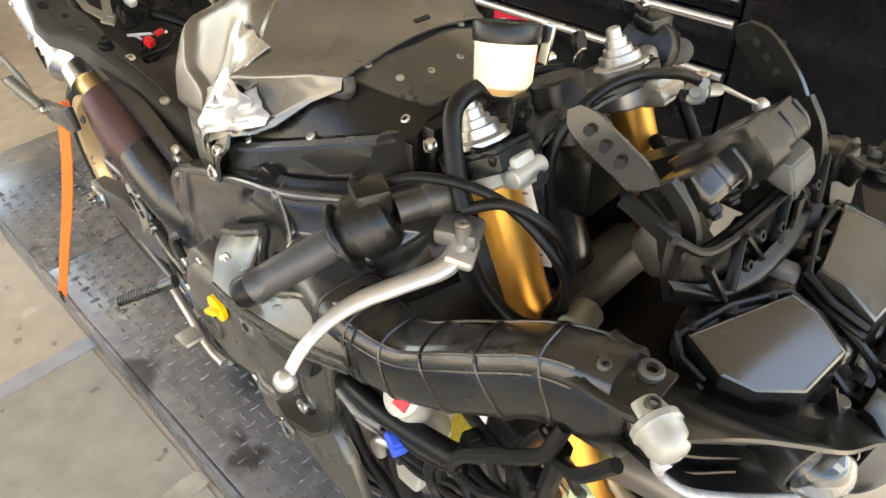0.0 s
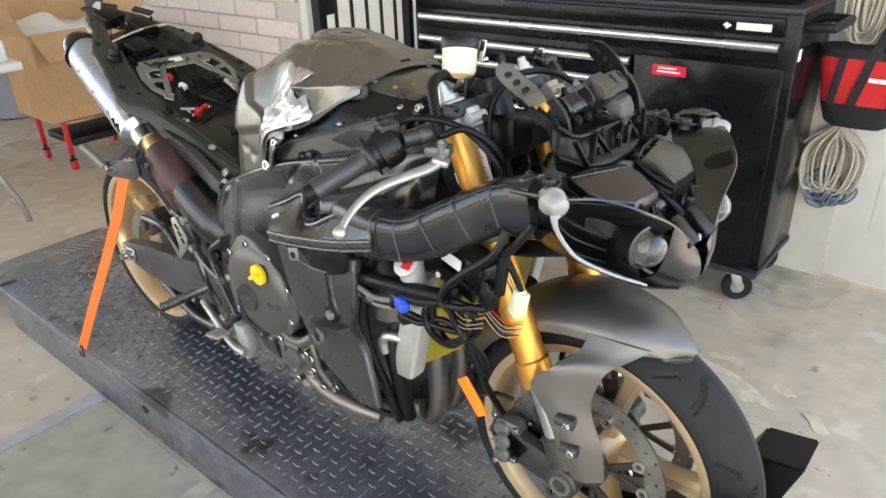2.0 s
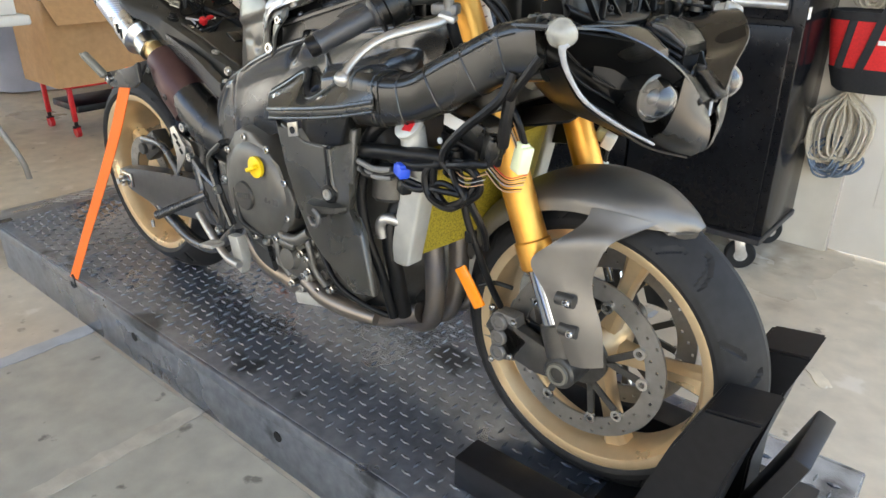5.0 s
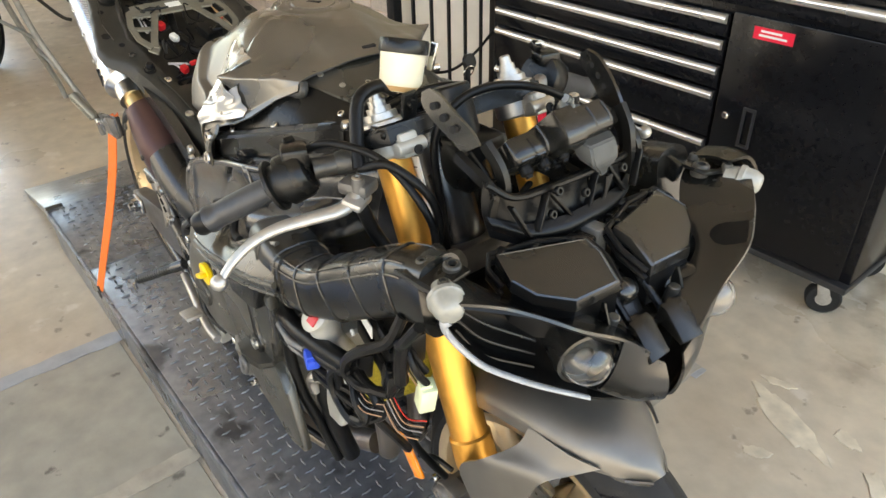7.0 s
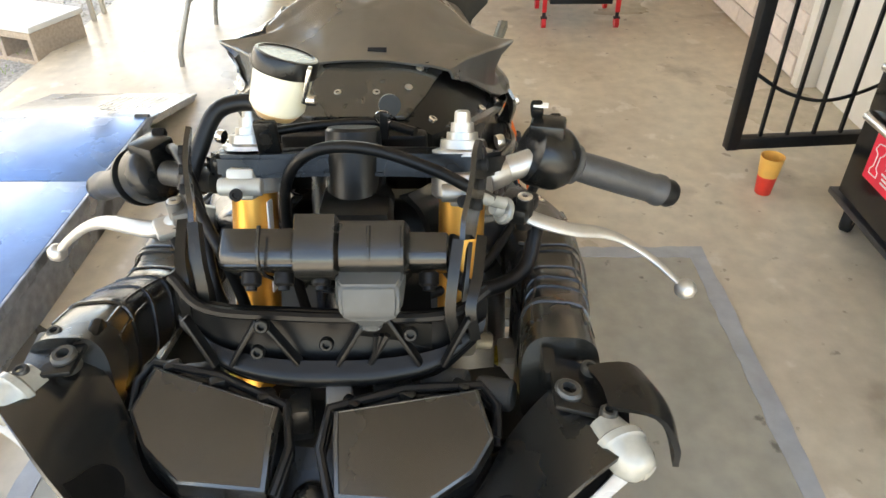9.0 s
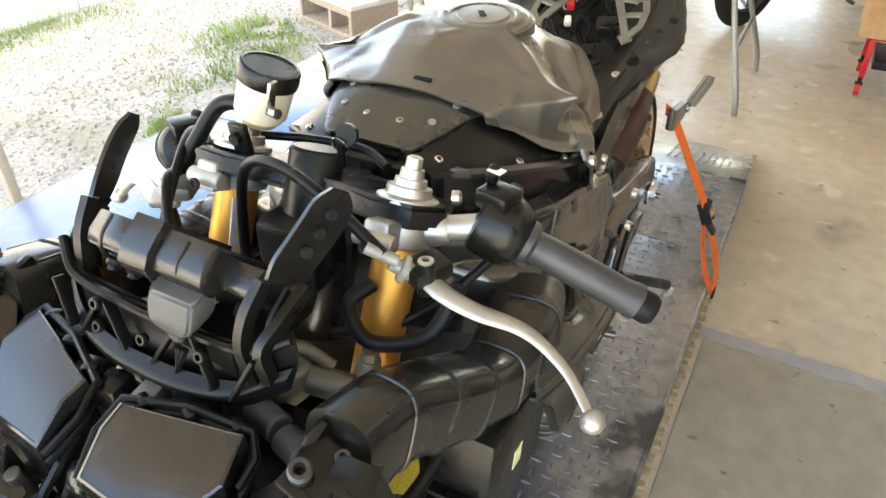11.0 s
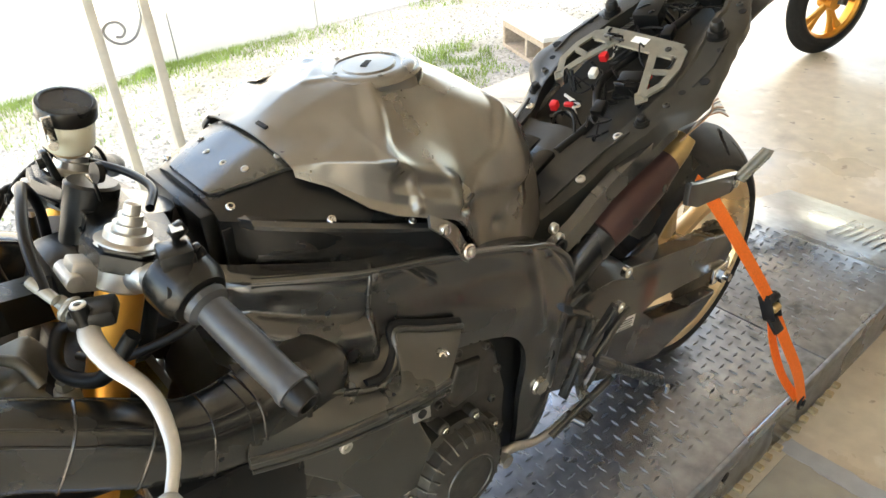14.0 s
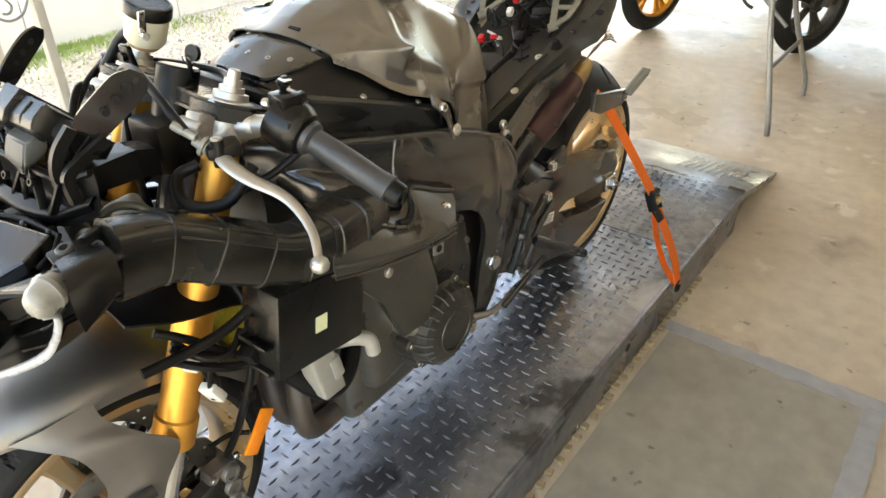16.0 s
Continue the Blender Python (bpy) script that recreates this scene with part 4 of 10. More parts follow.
def facets(bm, net, su, sv, thick, fn, passes=3):
    """A panel of flat facets between the lines of a net, eased a little at its creases."""
    rows = []
    for a, b in zip(net, net[1:]):
        for k in range(su):
            u = k / su
            rows.append([Vector(p).lerp(Vector(q), u) for p, q in zip(a, b)])
    rows.append([Vector(p) for p in net[-1]])
    grid = []
    for r in rows:
        line = []
        for p, q in zip(r, r[1:]):
            line += [p.lerp(q, k / sv) for k in range(sv)]
        grid.append(line + [r[-1]])
    for _ in range(passes):
        old = [[p.copy() for p in r] for r in grid]
        for i in range(1, len(grid) - 1):
            for j in range(1, len(grid[0]) - 1):
                grid[i][j] = old[i][j] * 0.4 + (old[i - 1][j] + old[i + 1][j] + old[i][j - 1] + old[i][j + 1]) * 0.15
    for _ in range(16):
        old = [[p.copy() for p in r] for r in grid]
        for i in range(1, len(grid) - 1):
            w = max(0.0, min(1.0, (0.872 - old[i][0].x) / 0.035))
            if w:
                for j in range(1, len(grid[0]) - 1):
                    grid[i][j] = old[i][j].lerp(old[i][j] * 0.4 + (old[i - 1][j] + old[i + 1][j] + old[i][j - 1] + old[i][j + 1]) * 0.15, w)
    vs = [[bm.verts.new(fn(p)) for p in r] for r in grid]
    faces = [bm.faces.new((a[i], a[i + 1], b[i + 1], b[i])) for a, b in zip(vs, vs[1:]) for i in range(len(a) - 1)]
    bmesh.ops.recalc_face_normals(bm, faces=faces)
    bmesh.ops.solidify(bm, geom=faces, thickness=thick)
    return bm


def ridge(p, a, b, w):
    """How near p lies to the line from a to b: 1 on it, 0 past w."""
    ab = b - a
    u = max(0.0, min(1.0, (p - a).dot(ab) / ab.length_squared))
    return math.exp(-(((p - (a + ab * u)).length / w) ** 2))


def edge(p, a, b, w):
    """A crease like ridge(), but sharp-topped."""
    ab = b - a
    u = max(0.0, min(1.0, (p - a).dot(ab) / ab.length_squared))
    return max(0.0, 1.0 - (p - (a + ab * u)).length / w)


def tank_relief(p):
    s = 1 if p.y >= 0 else -1
    q = V(p.x, abs(p.y), p.z)
    out = V(0, 0.75, 0.65)
    k = 0.011 * edge(q, V(0.822, 0.065, 1.104), V(0.871, 0.178, 1.058), 0.015)
    k += 0.004 * edge(q, V(0.815, 0.045, 1.105), V(0.865, 0.0, 1.105), 0.010)
    k -= 0.010 * ridge(q, V(0.935, 0.06, 1.08), V(0.875, 0.11, 1.08), 0.026)
    k += 0.003 * edge(q, V(0.925, 0.122, 1.058), V(0.858, 0.105, 1.081), 0.014)
    k -= 0.010 * edge(q, V(0.858, 0.172, 1.026), V(0.800, 0.180, 1.004), 0.016)
    k += 0.009 * edge(q, V(0.838, 0.172, 1.022), V(0.842, 0.180, 0.992), 0.010)
    k += 0.006 * edge(q, V(0.871, 0.178, 1.058), V(0.770, 0.165, 1.000), 0.014)
    k -= 0.009 * edge(q, V(0.785, 0.188, 0.966), V(0.62, 0.145, 0.925), 0.008)
    k -= 0.009 * ridge(q, V(0.70, 0.158, 0.905), V(0.688, 0.157, 0.90), 0.010)
    k -= 0.005 * ridge(q, V(0.665, 0.152, 0.91), V(0.64, 0.15, 0.91), 0.008)
    k += 0.0012 * noise.noise(V(p.x * 14, p.y * 14, p.z * 14 + 2.0))
    # swollen rear flank with a sharp front
    front = float(np.interp(q.z, (0.95, 0.978, 0.998, 1.035, 1.06), (0.785, 0.765, 0.692, 0.655, 0.62)))
    low = float(np.interp(q.x, (0.62, 0.785), (0.925, 0.966)))
    if q.y > 0.04 and q.z > low:
        u = max(0.0, min(1.0, (front - q.x) / 0.012))
        k += 0.014 * u * min(1.0, (q.y - 0.04) / 0.05) * min(1.0, (q.z - low) / 0.010) * max(0.0, min(1.0, (q.x - 0.545) / 0.08))
    return V(p.x, p.y + s * out.y * k, p.z + out.z * k * 0.6)


tank_net = [[(x, -y, z) for y, z in reversed(h[1:])] + [(x, y, z) for y, z in h] for x, h in TANK]
bm = bm_new()
facets(bm, tank_net, 15, 13, 0.003, tank_relief, 2)
tank = part("fuel_tank", bm, "tank", bike, "scuffed bare grey metal fuel tank, dented and creased", smooth=70)
# filler cap
bm = bm_new()
ax = V(0.05, 0, 1)
revolve(bm, [(-0.03, 0.068), (-0.004, 0.0668), (-0.001, 0.064), (-0.0025, 0.0625), (-0.0025, 0.061), (0.001, 0.0595), (0.0035, 0.056), (0.0035, 0.043), (0.0015, 0.041), (0.0015, 0.035), (0.004, 0.033), (0.005, 0.0001)], (0.787, 0.022, 1.1085), ax, 40)
cap = part("filler_cap", bm, "tank", tank, "grey metal fuel filler cap with a key slot")
for k in range(5):
    a = 2 * math.pi * k / 5
    part("bolt", bolt(bm_new(), (0.787 + 0.0495 * math.cos(a), 0.022 + 0.0495 * math.sin(a), 1.112), ax, 0.0036, 0.001), "tank", cap)
bm = bm_new()
box(bm, (0.790, 0.022, 1.1131), (0.022, 0.008, 0.0012), rot=rz(35))
part("key_slot", bm, "ink", cap)
# front mounting holes in the lip, drawn as black plugs, and lower flange bolts
for s in (-1, 1):
    for x, y, z in ((0.948, 0.080, 1.0690), (0.927, 0.112, 1.0635)):
        bm = bm_new()
        h = tank_relief(V(x, y * s, z))
        cyl(bm, h - V(0, 0, 0.010), h - V(0, 0, 0.0028), 0.0034, n=12)
        part("hole", bm, "ink", tank)
    bm = bm_new()
    sheet(bm, [side([(0.835, 0.188, 0.982), (0.80, 0.192, 0.955), (0.775, 0.184, 0.915), (0.735, 0.172, 0.882)], s),
               side([(0.840, 0.196, 0.970), (0.812, 0.200, 0.940), (0.785, 0.192, 0.896), (0.74, 0.178, 0.866)], s)], 3, 5, 0.004)
    part("tank_flange", bm, "tank", tank)
    for x, y, z, r in ((0.822, 0.196, 0.960, 0.0075), (0.780, 0.190, 0.908, 0.0105)):
        part("bolt", bolt(bm_new(), (x, s * y, z), (0, s, 0.2), r, 0.007), "steel", tank)
part("lip_hook", tube(bm_new(), [(0.956, -0.100, 1.056), (0.962, -0.104, 1.048), (0.958, -0.106, 1.040), (0.945, -0.108, 1.036), (0.93, -0.112, 1.036)], 0.006, n=10, flat=0.6), "dark_metal", tank)
part("lip_slot", box(bm_new(), (0.941, 0.02, 1.0768), (0.005, 0.022, 0.003), rot=ry(20)), "ink", tank)
# crumpled tape over the dent
def tape_patch(x0, x1, i0, i1, wob, seed):
    rows = []
    for a in range(7):
        x = x0 + (x1 - x0) * a / 6
        k = max(j for j in range(len(TANK) - 1) if TANK[j][0] >= x)
        u = (TANK[k][0] - x) / (TANK[k][0] - TANK[k + 1][0])
        row = []
        for b in range(7):
            f = i0 + (i1 - i0) * b / 6
            j, g = int(f), f - int(f)
            pts = []
            for h in (TANK[k][1], TANK[k + 1][1]):
                jj = min(j + 1, 6)
                pts.append(V(0, h[j][0] * (1 - g) + h[jj][0] * g, h[j][1] * (1 - g) + h[jj][1] * g))
            p = pts[0].lerp(pts[1], u)
            w = noise.noise(V(x * 40 + seed, f * 2.1, 3.1)) * wob
            e = noise.noise(V(a * 0.9 + seed, b * 0.9, 7.7)) * 0.008
            row.append((x + e, -(p.y + 0.006 + w), p.z + 0.0035 + w + e))
        rows.append(row)
    return rows


for nm, args in (("tape_patch", (0.885, 0.750, 3.6, 5.6, 0.005, 1.0)), ("tape_patch", (0.870, 0.780, 2.2, 4.4, 0.0045, 5.0)), ("tape_patch", (0.800, 0.735, 3.8, 5.2, 0.004, 9.0))):
    part(nm, sheet(bm_new(), tape_patch(*args), 3, 3, 0.001), "foil", tank, "crumpled silver foil tape over a dent")

# airbox under the tank
half = [(1.040, [(0, 1.030), (0.045, 1.030), (0.07, 1.026), (0.085, 1.016), (0.088, 0.985), (0.088, 0.95)]),
        (1.020, [(0, 1.036), (0.05, 1.036), (0.085, 1.030), (0.112, 1.018), (0.116, 0.985), (0.116, 0.945)]),
        (0.960, [(0, 1.055), (0.06, 1.055), (0.095, 1.045), (0.135, 1.008), (0.143, 0.980), (0.143, 0.935)]),
        (0.880, [(0, 1.070), (0.08, 1.065), (0.125, 1.035), (0.156, 0.985), (0.162, 0.96), (0.158, 0.915)]),
        (0.790, [(0, 1.060), (0.09, 1.050), (0.14, 1.005), (0.165, 0.955), (0.170, 0.93), (0.164, 0.90)]),
        (0.680, [(0, 1.020), (0.09, 1.000), (0.12, 0.950), (0.14, 0.90), (0.146, 0.87), (0.146, 0.85)])]
bm = bm_new()
loft(bm, [[V(x, -y, z) for y, z in reversed(h[1:])] + [V(x, y, z) for y, z in h] for x, h in half], caps=True)
airbox = part("airbox", bm, "black_plastic", bike, "black plastic airbox lid under the tank", smooth=35)


def airbox_top(x, y):
    """Height of the airbox over a place."""
    cols = [float(np.interp(abs(y), [p[0] for p in h[:5]], [p[1] for p in h[:5]])) for _, h in half]
    return float(np.interp(-x, [-st[0] for st in half], cols))


bm = bm_new()
rows = []
for x, w in ((1.036, 0.046), (1.032, 0.056), (1.020, 0.064), (0.992, 0.078), (0.960, 0.090), (0.92, 0.102), (0.88, 0.112)):
    rows.append([(x, w * f, airbox_top(x, w * f) + (0.0055 if abs(f) < 1 else 0.001)) for f in (-1, -0.96, -0.5, 0, 0.5, 0.96, 1)])
sheet(bm, rows, 3, 3, 0.003)
lid = part("airbox_lid", bm, "cover_plastic", airbox, "stepped black plastic airbox lid", smooth=30)
for s in (-1, 1):
    bm = bm_new()
    ledge = ((1.035, 0.064, 1.018), (1.018, 0.100, 1.020), (0.96, 0.126, 1.004), (0.88, 0.150, 0.979), (0.80, 0.162, 0.953))
    loft(bm, [[V(x, s * (y - 0.01), z + 0.003), V(x, s * (y + 0.017), z + 0.001), V(x, s * (y + 0.022), z - 0.004), V(x, s * (y + 0.022), z - 0.009), V(x, s * (y - 0.01), z - 0.010)] for x, y, z in ledge])
    part("airbox_ledge", bm, "frame_black", airbox, smooth=25)
    bm = bm_new()
    loft(bm, [[V(x, s * (y - 0.01), z - 0.008), V(x, s * (y + 0.013), z - 0.009), V(x, s * (y + 0.018), z - 0.052), V(x, s * (y - 0.01), z - 0.056)] for x, y, z in ledge])
    part("airbox_wall", bm, "lamp_black", airbox, "glossy black side of the airbox", smooth=25)
    for x, y, z in ((1.024, 0.085, 1.026), (0.938, 0.144, 0.999), (0.846, 0.168, 0.969)):
        part("bolt", bolt(bm_new(), (x, s * y, z), (0, s * 0.5, 1), 0.0055, 0.004), "steel", airbox)
    for x, y in ((0.997, 0.022), (0.988, 0.058), (0.952, 0.070)):
        part("bolt", bolt(bm_new(), (x, s * y, airbox_top(x, y) + 0.0045), (0.25, 0.2 * s, 1), 0.0046, 0.002), "alu", lid)
    bm = bm_new()
    for k in range(4):
        box(bm, (1.045 - k * 0.004, s * (0.03 + k * 0.022), 0.985), (0.022, 0.003, 0.05), bevel=0.001)
    part("airbox_rib", bm, "black_plastic", airbox)
bm = bm_new()
box(bm, (1.048, 0, 0.99), (0.02, 0.16, 0.07), bevel=0.006)
part("airbox_mouth", bm, "black_plastic", airbox)

COVER = (  # three lines of the intake cover from its rear corner to the duct
    [(0.790, 0.206, 0.830), (0.842, 0.207, 0.855), (0.893, 0.206, 0.880), (0.903, 0.220, 0.858), (0.928, 0.235, 0.846), (0.958, 0.240, 0.853), (1.015, 0.238, 0.884), (1.085, 0.232, 0.910)],
    [(0.822, 0.236, 0.834), (0.868, 0.240, 0.846), (0.908, 0.241, 0.854), (0.922, 0.247, 0.847), (0.945, 0.254, 0.846), (0.985, 0.256, 0.858), (1.035, 0.254, 0.874), (1.098, 0.247, 0.894)],
    [(0.864, 0.267, 0.827), (0.895, 0.270, 0.832), (0.925, 0.271, 0.837), (0.950, 0.271, 0.841), (0.975, 0.270, 0.845), (1.012, 0.269, 0.852), (1.052, 0.266, 0.860), (1.110, 0.257, 0.874)])


def cover_line(row, s):
    """One line of the cover on side s; the left one sits a little lower and further forward."""
    return [(x + 0.018, y, z - 0.017) if s > 0 else (x, -y, z) for x, y, z in row]


# frame: two spars from the steering head to the swingarm pivot
for s in (-1, 1):
    bm = bm_new()
    net = [side(r, s) for r in (
        [(1.115, 0.060, 0.985), (1.11, 0.075, 0.96), (1.10, 0.085, 0.92), (1.09, 0.085, 0.875), (1.08, 0.07, 0.83)],
        [(1.04, 0.110, 0.972), (1.04, 0.140, 0.962), (1.045, 0.143, 0.925), (1.05, 0.150, 0.872), (1.045, 0.14, 0.82)],
        [(0.93, 0.160, 0.950), (0.925, 0.189, 0.943), (0.935, 0.187, 0.898), (0.945, 0.192, 0.848), (0.945, 0.186, 0.79)],
        [(0.83, 0.163, 0.928), (0.828, 0.191, 0.918), (0.825, 0.188, 0.872), (0.825, 0.192, 0.825), (0.83, 0.185, 0.765)],
        [(0.73, 0.158, 0.890), (0.72, 0.184, 0.878), (0.718, 0.183, 0.838), (0.72, 0.193, 0.785), (0.73, 0.185, 0.735)],
        [(0.625, 0.144, 0.842), (0.607, 0.168, 0.828), (0.615, 0.179, 0.785), (0.64, 0.183, 0.735), (0.67, 0.174, 0.69)],
        [(0.562, 0.140, 0.785), (0.540, 0.160, 0.762), (0.560, 0.172, 0.715), (0.60, 0.174, 0.665), (0.645, 0.168, 0.63)],
        [(0.540, 0.135, 0.700), (0.522, 0.153, 0.680), (0.565, 0.164, 0.625), (0.60, 0.167, 0.575), (0.65, 0.160, 0.54)],
        [(0.555, 0.135, 0.60), (0.545, 0.150, 0.585), (0.57, 0.162, 0.535), (0.605, 0.164, 0.49), (0.655, 0.158, 0.46)],
        [(0.565, 0.135, 0.50), (0.56, 0.146, 0.485), (0.585, 0.155, 0.455), (0.62, 0.157, 0.425), (0.66, 0.150, 0.405)])]

    def spar_relief(p, s=s):
        q = V(p.x, abs(p.y), p.z)
        k = -0.011 * ridge(q, V(0.876, 0.192, 0.936), V(0.797, 0.198, 0.846), 0.0048)
        k -= 0.009 * ridge(q, V(0.876, 0.192, 0.936), V(0.860, 0.190, 0.931), 0.0046)
        # swelling that carries the intake, sharp along its upper edge
        cz = float(np.interp(q.x, (0.93, 0.985, 1.05), (0.868, 0.880, 0.903)))
        up, dn = 0.026, 0.050
        h = (q.z - cz) / (up if q.z > cz else dn)
        if 0.925 < q.x < 1.08 and abs(h) < 1:
            k += 0.026 * (1 - abs(h) ** 2.6) * min(1.0, (q.x - 0.925) / 0.018) * min(1.0, (1.08 - q.x) / 0.03)
        k -= 0.003 * ridge(q, V(1.02, 0.150, 0.935), V(0.84, 0.190, 0.895), 0.010)
        k += 0.005 * ridge(q, V(0.918, 0.190, 0.945), V(0.945, 0.212, 0.850), 0.0042)
        k += 0.004 * ridge(q, V(0.650, 0.180, 0.850), V(0.625, 0.180, 0.690), 0.012)
        k -= 0.012 * ridge(q, V(0.915, 0.21, 0.868), V(0.900, 0.20, 0.838), 0.010)
        k += 0.006 * ridge(q, V(0.60, 0.172, 0.815), V(0.535, 0.158, 0.72), 0.010)
        return V(p.x, p.y + s * k, p.z)

    sheet(bm, net, 26, 24, 0.012, spar_relief)
    spar = part("frame_spar", bm, "frame_black", bike, "satin black cast aluminium frame spar", smooth=60)
    for x, y, z, r in ((0.607, 0.169, 0.669, 0.010), (0.585, 0.165, 0.60, 0.008), (0.56, 0.158, 0.80, 0.008)):
        bm = bm_new()
        revolve(bm, [(-0.004, r * 1.6), (0.001, r * 1.6), (0.001, r), (-0.004, r * 0.9), (-0.004, 0.0005)], (x, s * y, z), (0, s, 0), 20)
        part("frame_boss", bm, "ink", spar)
    bm = bm_new()
    hexnut(bm, (0.607, s * 0.163, 0.549), (0, s, 0), 0.015, 0.010)
    revolve(bm, [(0, 0.019), (0.004, 0.018), (0.004, 0.001)], (0.607, s * 0.162, 0.549), (0, s, 0), 20)
    part("pivot_nut", bm, "steel", spar)
    for x, y, z in ((0.575, 0.15, 0.838), (0.555, 0.145, 0.81)):
        part("bolt", bolt(bm_new(), (x, s * y, z), (0, s, 0), 0.009, 0.008), "steel", spar)
    bead = [V(x, s * y, z) for x, y, z in ((1.04, 0.136, 0.960), (0.985, 0.164, 0.953), (0.925, 0.185, 0.9425), (0.828, 0.187, 0.9175), (0.72, 0.180, 0.878), (0.655, 0.173, 0.849), (0.607, 0.166, 0.827), (0.565, 0.161, 0.795), (0.540, 0.159, 0.760), (0.524, 0.153, 0.70))]
    part("spar_edge", tube(bm_new(), bead, 0.0065, n=12), "frame_black", spar)
    weld = [V(x, s * (y + 0.0015), z) for x, y, z in ((0.919, 0.176, 0.949), (0.925, 0.188, 0.942), (0.931, 0.189, 0.918), (0.936, 0.192, 0.893), (0.941, 0.204, 0.866), (0.946, 0.206, 0.842))]
    part("weld_seam", tube(bm_new(), weld, 0.0028, n=8), "frame_black", spar)
    # side cover that holds the duct, with a bent lower lip
    bm = bm_new()
    c0, c1, c2 = (cover_line(r, s) for r in COVER)
    sheet(bm, [c0, c1, c2, [(x, y, z - 0.015) for x, y, z in c2], [(x, y - s * 0.020, z - 0.020) for x, y, z in c2]], 6, 6, 0.003)
    cover = part("duct_cover", bm, "cover_plastic", bike, "matt black plastic cover over the intake", smooth=50)
    for x, y, z in cover_line(((0.853, 0.240, 0.838), (0.990, 0.2555, 0.853)), s):
        bm = bm_new()
        revolve(bm, [(0, 0.011), (0.0025, 0.010), (0.001, 0.0085), (0.001, 0.001)], (x, y, z), (0, s, 0.6), 18)
        bolt(bm, (x, y + s * 0.001, z), (0, s, 0.6), 0.006, 0.003)
        part("bolt", bm, "steel", cover)
    for row, r, dz in ((c0, 0.0040, 0.001), (c2, 0.0042, -0.002), (c2, 0.0026, -0.017)):
        part("cover_bead", tube(bm_new(), [V(x, y + s * 0.001, z + dz) for x, y, z in row], r, n=8), "cover_plastic", cover)
    # Black tube laid where the gap behind the cover falls dark.
    part("cover_seam", tube(bm_new(), [V(x, y - s * 0.006, z + 0.005) for x, y, z in c0[:6]], 0.0055, n=8), "ink", cover, "black tube for the shade in the gap round the cover")
    if s > 0:
        # shoulder of the cover that runs in under the spar's swelling
        inner = [(x - 0.004, y - 0.050, z + 0.020) for x, y, z in c0[3:]]
        middle = [(x - 0.002, y - 0.022, z + 0.013) for x, y, z in c0[3:]]
        part("cover_shoulder", sheet(bm_new(), [c0[3:], middle, inner], 5, 5, 0.003), "cover_plastic", cover, smooth=50)
    # ribbed intake duct
    ctr = [V(0.985, s * 0.190, 0.858), V(1.015, s * 0.200, 0.862), V(1.055, s * 0.209, 0.867), V(1.11, s * 0.215, 0.870), V(1.17, s * 0.215, 0.882), V(1.24, s * 0.204, 0.920), V(1.305, s * 0.192, 0.955), V(1.365, s * 0.188, 0.968)]
    line = smooth_line(ctr, 14)
    rings = []
    for i, p in enumerate(line):
        t = (line[min(i + 1, len(line) - 1)] - line[max(i - 1, 0)]).normalized()
        a = t.cross(V(0, 0, 1)).normalized()
        b = a.cross(t)
        u = i / (len(line) - 1)
        taper = min(1.0, 0.30 + i / 16) ** 0.6
        hw = float(np.interp(u, (0, 0.15, 0.40, 0.60, 1), (0.036, 0.043, 0.040, 0.031, 0.030))) * taper
        hh = float(np.interp(u, (0, 0.15, 0.40, 0.60, 1), (0.036, 0.046, 0.043, 0.036, 0.042))) * taper
        hw, hh = hw * (0.97 + 0.03 * math.cos(u * 19)), hh * (0.97 + 0.03 * math.cos(u * 19))
        rings.append([p + a * (math.copysign(abs(math.cos(q)) ** 0.58, math.cos(q)) * hw) + b * (math.copysign(abs(math.sin(q)) ** 0.58, math.sin(q)) * hh)
                      for q in [2 * math.pi * k / 32 for k in range(32)]])
    bm = bm_new()
    loft(bm, rings)
    duct = part("intake_duct", bm, "duct", bike, "black ribbed plastic air intake duct", smooth=50)
    for i in range(30, len(line) - 4, 11):
        loop = [line[i] + (p - line[i]) * 1.012 for p in rings[i]]
        part("duct_rib", tube(bm_new(), loop + loop[:1], 0.0016, n=6, steps=1), "duct", duct)
    for k in (2, 5, 11, 14):
        part("duct_rib", tube(bm_new(), [line[i] + (rings[i][k] - line[i]) * 1.004 for i in range(40, len(line) - 6, 3)], 0.0014, n=6, steps=2), "duct", duct)
    for f in (0.30, 0.44, 0.86):
        bm = bm_new()
        i = int(f * (len(line) - 1))
        loft(bm, [[p + (p - line[i]) * 0.055 for p in rings[i]], [p + (p - line[i + 1]) * 0.055 for p in rings[i + 1]]])
        part("duct_lip", bm, "duct", duct)
    # metal tab and white clip under the cover
    bm = bm_new()
    tz = 0.0 if s > 0 else 0.012
    profile(bm, [(0.915, 0.774 + tz), (0.940, 0.780 + tz), (0.940, 0.804 + tz), (0.915, 0.798 + tz)], s * 0.2665, s * 0.270, 0.001)
    tab = part("fixing_tab", bm, "alu", bike, "bare metal fixing tab")
    bm = bm_new()
    cyl(bm, (0.928, s * 0.268, 0.788 + tz), (0.928, s * 0.2715, 0.788 + tz), 0.006, n=14)
    part("tab_hole", bm, "ink", tab)
# steering head
bm = bm_new()
cyl(bm, V(1.095, 0, 1.03), V(1.165, 0, 0.86), 0.04, n=28)
part("steering_head", bm, "frame_black", bike, "black steering head casting")

